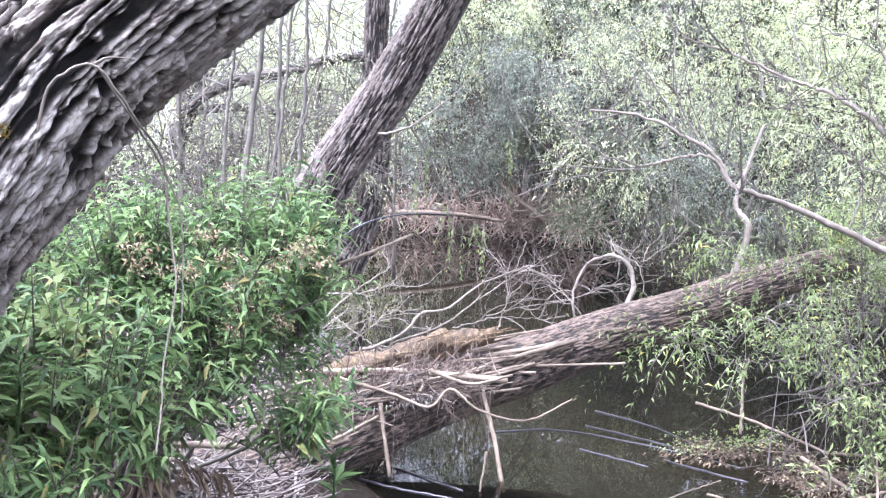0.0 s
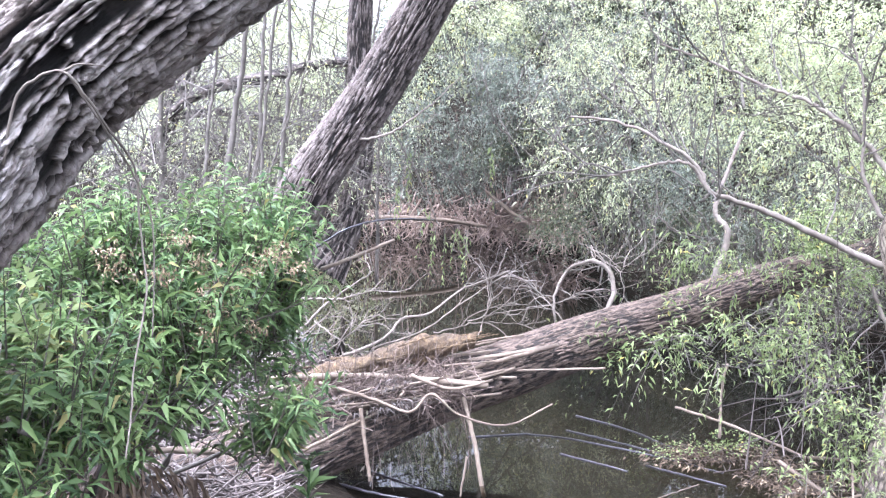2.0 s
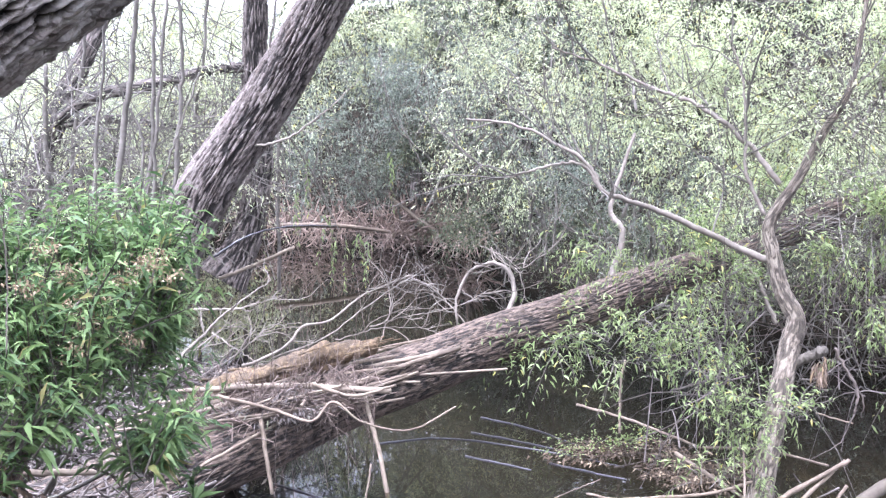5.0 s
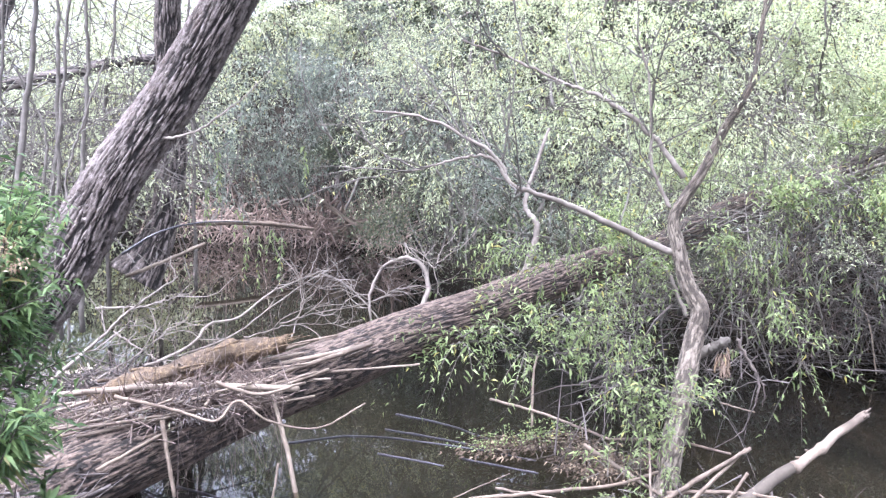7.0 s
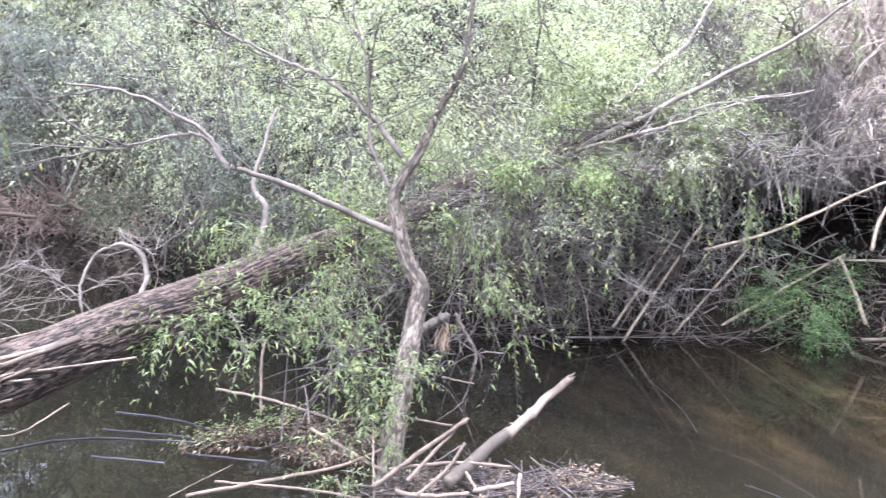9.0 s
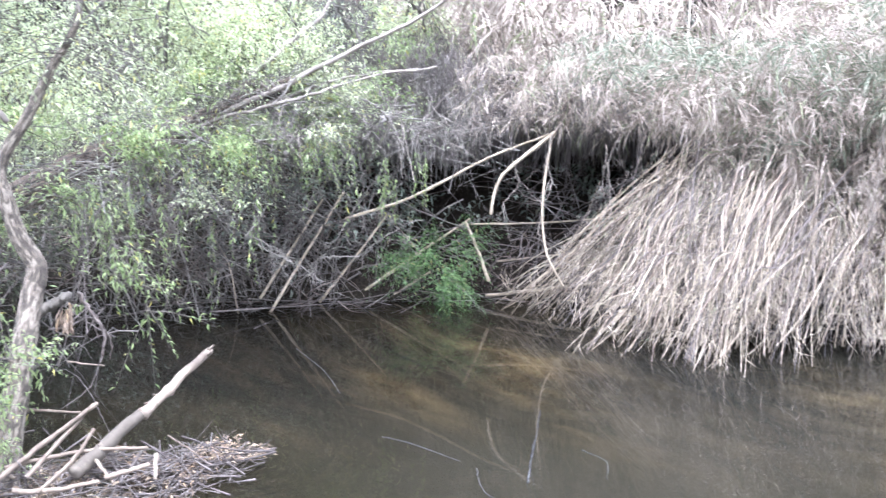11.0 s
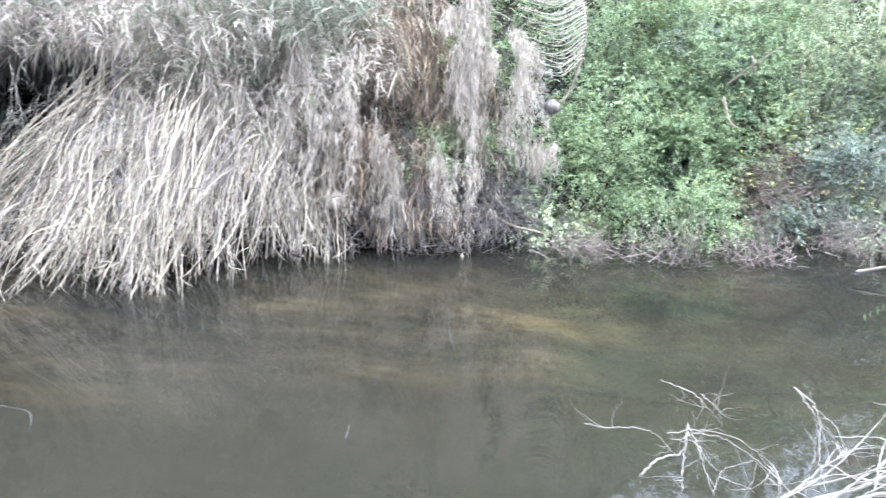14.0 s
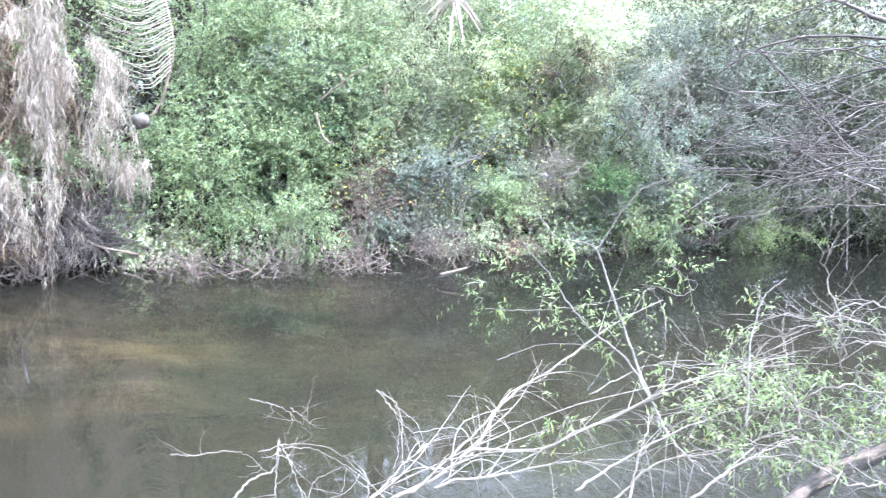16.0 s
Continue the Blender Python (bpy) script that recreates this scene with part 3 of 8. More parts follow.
def fallen_tree():
    tree = thing("fallen_tree", "fallen brown willow trunk lying across the creek, still leafing", "tree")
    a = [(-1.20, 3.54, 0.06), (-0.87, 3.78, 0.12), (-0.68, 3.94, 0.16), (-0.38, 4.16, 0.24), (0.06, 4.46, 0.35), (0.56, 4.71, 0.46), (0.95, 4.87, 0.57), (1.37, 5.00, 0.67), (1.84, 5.14, 0.81), (2.28, 5.25, 0.92)]
    b = [(2.83, 5.61, 0.98), (3.32, 5.60, 1.21), (3.86, 5.47, 1.40), (4.38, 5.28, 1.63), (4.74, 5.08, 1.82)]
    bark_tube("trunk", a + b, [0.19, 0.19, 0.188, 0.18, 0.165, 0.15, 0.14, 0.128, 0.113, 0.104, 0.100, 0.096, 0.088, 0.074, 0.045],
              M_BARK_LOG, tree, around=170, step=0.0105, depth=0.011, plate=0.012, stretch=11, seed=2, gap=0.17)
    return tree


def small_willow():
    tree = thing("willow_sapling", "young willow with smooth tan bark growing from the driftwood raft", "tree")
    trunk = [(1.82, 3.42, -0.01), (1.92, 3.53, 0.26), (2.03, 3.63, 0.54), (2.10, 3.69, 0.73), (2.13, 3.70, 0.86), (2.08, 3.74, 0.99), (2.05, 3.77, 1.15), (2.04, 3.79, 1.29), (2.14, 3.74, 1.49), (2.25, 3.73, 1.70), (2.36, 3.72, 1.89), (2.40, 3.71, 2.13), (2.43, 3.71, 2.36)]
    r = np.interp(np.linspace(0, 1, len(trunk)), [0, 0.35, 0.6, 0.8, 1], [0.056, 0.040, 0.027, 0.016, 0.008])
    stem = bark_tube("trunk", trunk, r, M_BARK_YOUNG, tree, around=40, step=0.012, depth=0.004, plate=0.012, stretch=6, seed=11)
    limbs = [([(2.04, 3.78, 1.12), (1.83, 3.82, 1.21), (1.62, 3.85, 1.31), (1.44, 3.85, 1.38), (1.27, 3.85, 1.43), (1.22, 3.86, 1.53), (1.11, 3.88, 1.62), (0.89, 3.91, 1.73), (0.66, 3.98, 1.76)], 0.017, 0.005),
             ([(2.07, 3.77, 1.47), (1.94, 3.88, 1.68), (1.76, 3.99, 1.84), (1.60, 4.09, 1.92), (1.37, 4.19, 2.04), (1.12, 4.23, 2.13)], 0.014, 0.004),
             ([(2.02, 3.80, 1.33), (1.94, 3.83, 1.52), (1.93, 3.83, 1.72), (1.92, 3.86, 1.96), (1.86, 3.91, 2.16)], 0.010, 0.004),
             ([(1.27, 3.85, 1.43), (1.16, 3.87, 1.56), (0.99, 3.90, 1.54), (0.78, 3.94, 1.48)], 0.009, 0.004),
             ([(2.09, 3.68, 0.65), (2.21, 3.58, 0.74)], 0.025, 0.02)]
    made = [link_mesh("limb", *tubes([branch_path(pts, r0, r1, 40, 0.003, 0.05)], 9), M_YOUNG if r1 == 0.02 else M_TWIG, tree) for pts, r0, r1 in limbs]
    # bare side twigs, rising and forking
    for pts, bearer in zip([a[0] for a in limbs[:4]] + [trunk[7:]], made[:4] + [stem]):
        c = smooth_path(pts, 40)
        for k in rng.choice(np.arange(5, 39), 9, replace=False):
            d = unit(unit(c[k] - c[k - 1]) * 0.8 + np.array([0, 0, 0.5]) + rng.normal(0, 0.45, 3))
            L = rng.uniform(0.25, 0.75)
            e1 = c[k] + d * L * 0.5 + rng.normal(0, 0.02, 3)
            e2 = c[k] + d * L + rng.normal(0, 0.06, 3) + np.array([0, 0, 0.05])
            fork = e1 + unit(d + rng.normal(0, 0.5, 3)) * L * 0.4
            link_mesh("twig", *tubes([branch_path([c[k], e1, e2], 0.0045, 0.0016, 12, 0.004), branch_path([e1, (e1 + fork) / 2 + rng.normal(0, 0.01, 3), fork], 0.003, 0.0012, 8, 0.003)], 5), M_STEM, bearer)
    return tree


# ---- foliage helpers ----
def blob_points(blobs, up=0.2, floor=0.06, clump=24, tight=0.15):
    """Twig bases and outward ways in lumpy masses made of clumps with gaps between. blobs: centre, radii, count."""
    bases, outs = [], []
    for centre, radii, count in blobs:
        radii, c = np.array(radii), Vector(centre)
        m = max(3, count // clump)
        d = scatter_dirs(m, up)
        rad = rng.uniform(0.2, 1.0, m) ** 0.5
        lump = np.array([1 + 0.5 * noise.noise(Vector(v * 1.9) + c) for v in d])
        k = rng.integers(0, m, count)
        b = np.array(centre) + (d * radii * (rad * lump)[:, None])[k] + rng.normal(0, tight, (count, 3)) * radii
        b[:, 2] = np.maximum(b[:, 2], floor)
        bases.append(b)
        outs.append(unit(d[k] + rng.normal(0, 0.6, (count, 3)) + np.array([0, 0, 0.1])))
    return np.vstack(bases), np.vstack(outs)


def leafy(parent, blobs, mat, leaf, twig=0.3, leaves=8, sag=0.4, up=0.2, stem=None, radius=0.003, spread=0.9, droop=0.0, names=("branchwork", "foliage"), every=5):
    """Branchwork and foliage parts for a shrub or a crown."""
    base, out = blob_points(blobs, up)
    n = len(base)
    st, lf = sprays(base, out, twig * rng.uniform(0.5, 1.4, n), leaves, leaf[0], leaf[1], sag, radius, spread, droop=droop, every=every)
    link_mesh(names[0], *st, stem or M_STEM, parent)
    link_mesh(names[1], *lf, mat, parent)


def shrub(name, label, blobs, mat, leaf, category="shrub", group="", limbs=0, **more):
    ob = thing(name, label, category, group)
    leafy(ob, blobs, mat, leaf, **more)
    for k in range(limbs):
        centre, radii, _ = blobs[k % len(blobs)]
        c, r = np.array(centre), np.array(radii)
        foot = c + rng.normal(0, 0.35, 3) * r + np.array([0.3, 0.2, -1.0]) * r
        tip = c + scatter_dirs(1, 0.6)[0] * r * rng.uniform(0.8, 1.25)
        mid = (foot + tip) / 2 + rng.normal(0, 0.25, 3) * r + np.array([0, 0, 0.25]) * r
        w = rng.uniform(0.004, 0.016)
        link_mesh("limb", *tubes([branch_path([foot, mid, tip], w, w * 0.25, 20, 0.008)], 6), M_STEM, ob)
    return ob


def strands(parent, tops, length, mat, leaf, leaves=22, stem=None, name="hanging_shoot"):
    """Hanging leafy shoots, each a part of its plant."""
    for top in tops:
        b = np.array([top, np.array(top) + rng.normal(0, 0.02, 3)])
        d = unit(np.array([0, 0, -1.0]) + rng.normal(0, 0.12, (2, 3)))
        st, lf = sprays(b, d, length * rng.uniform(0.6, 1.2, 2), leaves, leaf[0], leaf[1], 0.05, 0.0025, 0.75, 0.1, 0.3)
        shoot = link_mesh(name, *st, stem or M_STEM, parent)
        link_mesh("leaves", *joined([lf]), mat, shoot)


def tangle_mesh(blobs, length, radius, sag=0.25, flat=0.5, rings=6, lean=(0, 0, 0)):
    """Crossing dry twigs, in masses like those of the foliage."""
    out_v = []
    for centre, radii, count in blobs:
        d = scatter_dirs(count)
        b = np.array(centre) + d * np.array(radii) * (rng.uniform(0, 1, count) ** 0.4)[:, None]
        a = rng.normal(0, 1, (count, 3))
        a[:, 2] *= flat
        a = unit(a + np.array(lean))
        L = length * rng.uniform(0.4, 1.4, count)
        v, f, _ = twig_tubes(b - a * (L / 2)[:, None], a, L, radius * rng.uniform(0.5, 1.3, count), sag * rng.normal(0.4, 1.6, count) / np.maximum(L, 0.2), rings, 4)
        v[:, 2] = np.maximum(v[:, 2], 0.012)
        out_v.append((v, f))
    return joined(out_v)


near_trunk()
second_trunk()
third_trunk()
fallen_tree()
small_willow()


STICK_LABELS = {"pale": "bleached bare driftwood stick", "wet": "dark waterlogged stick lying in the water", "cane": "dead pale cane leaning from the bank into the water"}


def stick(points, r0, r1, look_="pale", group="", name="stick", label="", wob=0.0012, sides=8):
    """A loose stick or dead branch, a thing of its own, with knots and a broken end."""
    mat = {"pale": M_STICK, "wet": M_WETSTICK, "cane": M_CANE}[look_]
    n = max(8, 6 * len(points))
    p = branch_path(points, r0, r1, n, wob, 0.03)
    v, f = tubes([p], sides)
    v += rng.normal(0, min(r0, r1) * 0.08, v.shape)
    ob = link_mesh(name, v, f, mat)
    return tagged(ob, label or STICK_LABELS[look_], "stick", group)


growth = bpy.data.objects["willow_sapling"]
strands(growth, [(1.54, 4.49, 1.17), (1.62, 4.36, 1.14), (1.75, 4.42, 1.11), (1.78, 4.2, 1.07), (1.94, 4.25, 1.12), (2.01, 4.11, 1.07), (1.58, 4.35, 0.92), (1.73, 4.19, 0.85), (1.83, 4.04, 0.81), (1.92, 3.91, 0.87), (2.54, 3.97, 1.18), (2.72, 3.99, 1.2), (2.54, 3.85, 1.04), (2.71, 3.85, 0.89), (2.42, 3.92, 1.07)], 0.22, M_SHOOT, (0.034, 0.009), 16)
leafy(growth, [((1.87, 3.79, 0.73), (0.16, 0.12, 0.1), 26), ((1.85, 3.65, 0.52), (0.12, 0.1, 0.1), 24), ((1.85, 3.48, 0.33), (0.1, 0.1, 0.1), 20), ((1.57, 3.32, 0.2), (0.1, 0.1, 0.06), 14), ((1.93, 3.37, 0.47), (0.06, 0.05, 0.08), 10), ((1.72, 4.32, 1.01), (0.2, 0.15, 0.09), 30), ((1.93, 4.14, 1.04), (0.15, 0.12, 0.09), 22), ((1.32, 4.37, 0.61), (0.12, 0.1, 0.05), 14)], M_SHOOT, (0.034, 0.009), twig=0.16, leaves=12, sag=0.6, radius=0.002, names=("fresh_branchwork", "fresh_foliage"), every=1)


# ---- the near bank ----
def green_shrub():
    ob = thing("green_shrub", "dense bright green narrow-leaved shrub with dried flower heads", "shrub")
    blobs = ([([(-0.63, 1.58, 1.26)][0], (0.22, 0.20, 0.11), 74), ([(-0.49, 1.67, 1.26)][0], (0.24, 0.20, 0.11), 80), ([(-0.34, 1.71, 1.26)][0], (0.15, 0.18, 0.10), 56), ([(-0.38, 1.61, 1.24)][0], (0.22, 0.20, 0.16), 56), ([(-0.56, 1.56, 1.22)][0], (0.24, 0.20, 0.16), 36), ([(-0.67, 1.42, 1.21)][0], (0.22, 0.20, 0.16), 56), ([(-0.60, 1.34, 1.10)][0], (0.22, 0.20, 0.17), 96), ([(-0.44, 1.49, 1.11)][0], (0.14, 0.15, 0.12), 24), ([(-0.59, 1.23, 1.04)][0], (0.20, 0.20, 0.13), 102), ([(-0.33, 1.49, 1.01)][0], (0.16, 0.14, 0.10), 34)]
        + [([(-0.80, 1.35, 1.18)][0], (0.20, 0.20, 0.28), 102), ([(-0.26, 1.69, 1.33)][0], (0.10, 0.10, 0.10), 34), ([(-0.26, 1.63, 1.18)][0], (0.10, 0.10, 0.12), 32), ([(-0.31, 1.50, 1.07)][0], (0.12, 0.12, 0.12), 34), ([(-0.21, 1.71, 1.30)][0], (0.05, 0.06, 0.08), 14), ([(-0.22, 1.67, 1.15)][0], (0.05, 0.06, 0.08), 12), ([(-0.51, 1.33, 1.04)][0], (0.20, 0.15, 0.11), 50), ([(-0.31, 1.56, 1.09)][0], (0.12, 0.12, 0.11), 34), ([(-0.49, 1.55, 1.17)][0], (0.16, 0.14, 0.10), 36), ([(-0.30, 1.51, 1.02)][0], (0.10, 0.10, 0.07), 26)]
        + [([(-0.40, 1.52, 1.13)][0], (0.10, 0.10, 0.09), 26), ([(-0.24, 1.51, 0.97)][0], (0.08, 0.08, 0.05), 18), ([(-0.44, 1.36, 1.09)][0], (0.10, 0.10, 0.08), 26)]
        + [((-0.8, 1.6, 1.06), (0.12, 0.12, 0.12), 44), ((-0.71, 1.5, 0.98), (0.12, 0.12, 0.12), 44), ((-0.89, 1.75, 1.16), (0.12, 0.12, 0.12), 34), ((-0.58, 1.38, 0.97), (0.1, 0.1, 0.1), 30), ((-0.42, 1.7, 1.11), (0.1, 0.1, 0.1), 26), ((-0.36, 1.76, 1.07), (0.1, 0.1, 0.1), 26), ((-0.31, 1.83, 1.13), (0.09, 0.09, 0.09), 24), ((-0.48, 1.63, 1.12), (0.09, 0.09, 0.09), 20)])
    base, out = blob_points(blobs, 0.5, clump=9)
    # crown trimmed along a camera sight line, and thinned to a gap that fits the view
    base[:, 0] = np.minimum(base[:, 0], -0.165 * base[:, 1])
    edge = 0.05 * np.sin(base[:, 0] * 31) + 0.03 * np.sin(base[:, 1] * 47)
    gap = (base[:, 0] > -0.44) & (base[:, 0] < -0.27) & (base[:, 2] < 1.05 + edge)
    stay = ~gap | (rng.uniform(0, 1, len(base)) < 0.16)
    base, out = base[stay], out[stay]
    n = len(base)
    out = unit(out * 0.7 + np.array([0, 0, 0.75]))
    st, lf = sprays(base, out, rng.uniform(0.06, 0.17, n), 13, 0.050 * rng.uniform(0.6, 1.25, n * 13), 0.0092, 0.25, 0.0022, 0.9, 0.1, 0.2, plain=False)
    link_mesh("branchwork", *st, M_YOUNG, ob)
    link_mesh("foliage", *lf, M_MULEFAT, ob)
    # upright shoots with a rosette of broad leaves at the tip
    tips = [(-0.26, 1.70, 1.41), (-0.26, 1.70, 1.38), (-0.39, 1.75, 1.40), (-0.48, 1.69, 1.39), (-0.61, 1.69, 1.37), (-0.66, 1.71, 1.37), (-0.56, 1.75, 1.40), (-0.30, 1.65, 1.36), (-0.19, 1.51, 1.00), (-0.64, 1.55, 1.34), (-0.41, 1.62, 1.37), (-0.65, 1.45, 1.29), (-0.35, 1.80, 1.39), (-0.54, 1.80, 1.40), (-0.56, 1.60, 1.35), (-0.42, 1.74, 1.34), (-0.30, 1.77, 1.34), (-0.60, 1.47, 1.29), (-0.41, 1.53, 1.31), (-0.34, 1.55, 1.32), (-0.48, 1.53, 1.31), (-0.54, 1.49, 1.29), (-0.61, 1.23, 1.21), (-0.56, 1.24, 1.16), (-0.51, 1.27, 1.13), (-0.56, 1.16, 1.10), (-0.24, 1.67, 1.30)]
    for tip in tips:
        b = np.array([tip]) - np.array([[0, 0, 0.13]])
        st, lf = sprays(b, np.array([[0.05, 0, 1.0]]), np.array([0.12]), 30, 0.060, 0.0118, 0.0, 0.004, 0.85, 0.3, 0.0, plain=False)
        link_mesh("shoot", *joined([lf, st]), M_MULEFAT, ob)
    # dried flower heads
    heads = [(-0.39, 1.43, 1.38), (-0.36, 1.44, 1.34), (-0.32, 1.44, 1.30), (-0.49, 1.40, 1.33), (-0.35, 1.43, 1.29), (-0.25, 1.46, 1.35), (-0.23, 1.47, 1.36), (-0.33, 1.43, 1.26), (-0.49, 1.40, 1.36), (-0.42, 1.42, 1.32), (-0.21, 1.47, 1.33), (-0.28, 1.45, 1.33), (-0.35, 1.42, 1.22), (-0.27, 1.44, 1.23)]
    for h in heads:
        b = np.repeat(np.array([h]), 60, 0) + rng.normal(0, 0.010, (60, 3)) * np.array([1.4, 1.2, 0.8])
        link_mesh("dried_flower_head", *leaf_mesh(b, scatter_dirs(60, 0.8), 0.010, 0.004), M_HEAD, ob)
    # withered leaves hanging on the lower stems
    b, o = blob_points([([(-0.56, 1.55, 1.01)][0], (0.06, 0.06, 0.16), 110), ([(-0.55, 1.46, 0.95)][0], (0.10, 0.08, 0.08), 80), ([(-0.47, 1.59, 0.96)][0], (0.10, 0.08, 0.08), 60)])
    link_mesh("withered_leaves", *leaf_mesh(b, unit(o * 0.6 + np.array([0, 0, -0.8])), 0.045, 0.009), M_DEADBROWN, ob, "brown withered leaves")
    # woody stems down to the ground
    foot = np.array([(-1.22, 3.46, 0.18)][0])
    for b in base[rng.choice(n, 26, replace=False)]:
        f0 = foot + rng.normal(0, 0.12, 3) * np.array([1, 1, 0])
        link_mesh("stem", *tubes([branch_path([f0, (f0 + b) / 2 + rng.normal(0, 0.04, 3), b], 0.009, 0.004, 10, 0.004)], 6), M_STEM, ob)
    return ob


green_shrub()


def broad_leaved_weed():
    # placed in front of the shrub so that the camera sees it
    blobs = [((-0.57, 1.34, 1.21), (0.07, 0.06, 0.05), 30), ((-0.53, 1.35, 1.17), (0.06, 0.05, 0.04), 22), ((-0.64, 1.36, 1.18), (0.06, 0.05, 0.04), 20)]
    shrub("leafy_weed", "light green broad-leaved weed set before the shrub to fit the view", blobs, M_SHOOT, (0.042, 0.019), "plant", twig=0.1, leaves=7, sag=0.1)


broad_leaved_weed()


def trunk_vine():
    """The pale dry creeper that hangs off the leaning trunk in two strands."""
    ob = thing("dry_vine", "pale dry vine hanging off the leaning trunk", "vine")
    a = [(-0.44, 0.94, 1.50), (-0.42, 0.93, 1.57), (-0.40, 0.93, 1.59), (-0.37, 0.93, 1.60), (-0.35, 0.95, 1.57), (-0.34, 0.98, 1.54), (-0.33, 1.03, 1.50), (-0.33, 1.05, 1.42), (-0.32, 1.04, 1.35), (-0.33, 1.02, 1.26), (-0.33, 1.01, 1.21), (-0.33, 0.99, 1.16)]
    b = [(-0.37, 0.94, 1.60), (-0.34, 0.99, 1.53), (-0.33, 1.03, 1.49), (-0.32, 1.06, 1.44), (-0.32, 1.07, 1.37), (-0.32, 1.06, 1.29)]
    c = [(-0.37, 0.93, 1.60), (-0.36, 0.95, 1.61), (-0.34, 0.97, 1.61)]
    for p, r0, r1 in ((a, 0.0019, 0.0011), (b, 0.0014, 0.0009), (c, 0.0014, 0.0008)):
        link_mesh("strand", *tubes([branch_path(p, r0, r1, 60, 0.0004)], 6), M_TWIG, ob)


trunk_vine()


def bank_litter():
    """Dry twigs, canes and leaves washed up on the near bank."""
    blobs = [([(-1.04, 3.47, 0.20)][0], (0.5, 0.4, 0.10), 160), ([(-1.03, 4.33, 0.12)][0], (0.55, 0.4, 0.08), 200), ([(-0.90, 6.20, 0.08)][0], (0.6, 0.6, 0.06), 160), ([(-3.05, 6.63, 0.30)][0], (0.9, 0.9, 0.12), 220), ([(-1.45, 4.15, 0.20)][0], (0.5, 0.5, 0.1), 150), ((-0.95, 4.05, 0.22), (0.40, 0.35, 0.10), 320), ((-1.25, 4.9, 0.22), (0.45, 0.5, 0.10), 300), ((-0.85, 3.1, 0.25), (0.4, 0.4, 0.1), 260)]
    v, f = tangle_mesh(blobs, 0.4, 0.006, 0.2, 0.25)
    tagged(link_mesh("dry_litter", v, f, M_BROWNTWIG), "dry broken twigs and canes washed onto the bank", "litter", kind="stuff")
    b, o = blob_points([(c, r, 700) for c, r, _ in blobs])
    b[:, 2] = np.maximum(0.03, b[:, 2] * 0.5)
    tagged(link_mesh("dead_leaves", *leaf_mesh(b, o, 0.06, 0.014), M_STRAW), "dry brown leaves lying on the bank", "litter", kind="stuff")


bank_litter()
stick([(-0.77, 2.36, 0.72), (-0.58, 2.50, 0.67)], 0.010, 0.009, "pale", "sticks on the near bank", label="straight bleached stick on the near bank")
stick([(-1.17, 2.29, 1.08), (-1.06, 2.45, 1.12)], 0.012, 0.010, "pale", "sticks on the near bank")
old_stump = thing("stump", "brown rough broken stump under the shrub with dead leaves on it", "stump")
bark_tube("trunk", [(-1.02, 1.96, 0.15), (-0.86, 1.94, 0.45), (-0.71, 1.92, 0.77), (-0.62, 1.90, 0.93), (-0.55, 1.90, 1.05)], [0.075, 0.062, 0.052, 0.042, 0.026], M_BARK_LOG, old_stump, around=90, step=0.008, depth=0.02, plate=0.03, stretch=6, seed=31)
b = np.array([(-0.78, 1.92, 0.62)]) + rng.normal(0, 1, (260, 3)) * np.array([0.09, 0.04, 0.13])
link_mesh("withered_leaves", *leaf_mesh(b, unit(scatter_dirs(260) * 0.6 + np.array([0, 0, -0.7])), 0.06, 0.009), M_DEADBROWN, old_stump)


# ---- thicket behind the leaning trunks ----
def sapling_stems():
    lines = ([[(-1.56, 6.82, 1.23), (-1.49, 6.83, 1.89), (-1.40, 6.79, 2.44), (-1.35, 6.71, 2.97)], [(-1.36, 7.17, 1.24), (-1.32, 7.17, 1.91), (-1.22, 7.10, 2.71), (-1.18, 7.04, 3.04)], [(-1.27, 7.49, 1.21), (-1.19, 7.49, 2.02), (-1.16, 7.43, 2.58), (-1.17, 7.33, 3.11)], [(-1.83, 7.27, 1.35), (-1.80, 7.27, 1.86), (-1.74, 7.25, 2.27), (-1.68, 7.16, 2.98)], [(-1.48, 7.25, 1.26), (-1.44, 7.25, 1.77), (-1.54, 7.22, 2.02), (-1.62, 7.18, 2.27)], [(-2.45, 8.14, 1.32), (-2.45, 8.12, 2.00), (-2.42, 8.09, 2.46)], [(-1.17, 6.49, 1.27), (-1.11, 6.50, 1.62), (-1.01, 6.51, 1.91), (-0.89, 6.50, 2.24)]]
        + [[(-1.55, 7.84, 1.22), (-1.50, 7.86, 1.75), (-1.45, 7.79, 2.63), (-1.41, 7.69, 3.19)], [(-2.41, 8.67, 1.26), (-2.36, 8.67, 1.98), (-2.24, 8.63, 2.74), (-2.16, 8.54, 3.36)], [(-1.29, 8.89, 2.01), (-1.21, 8.87, 2.46), (-1.11, 8.72, 3.42)], [(-0.94, 9.95, 1.76), (-0.84, 9.91, 2.58), (-0.90, 9.73, 3.65)], [(-0.56, 9.97, 2.09), (-0.62, 9.89, 2.83), (-0.50, 9.75, 3.66)]])
    for p, r in zip(lines, (0.026, 0.016, 0.02, 0.016, 0.013, 0.028, 0.009, 0.022, 0.02, 0.02, 0.022, 0.02)):
        p = [np.array(p[0]) * np.array([1, 1, 0]) + np.array([0, 0, 0.2])] + p
        ob = tagged(link_mesh("sapling", *tubes([branch_path(p, r * 1.1, r * 0.6, 30, 0.006)], 8), M_STEM), "slim grey sapling stem in the thicket", "sapling", "saplings behind the leaning trunks")


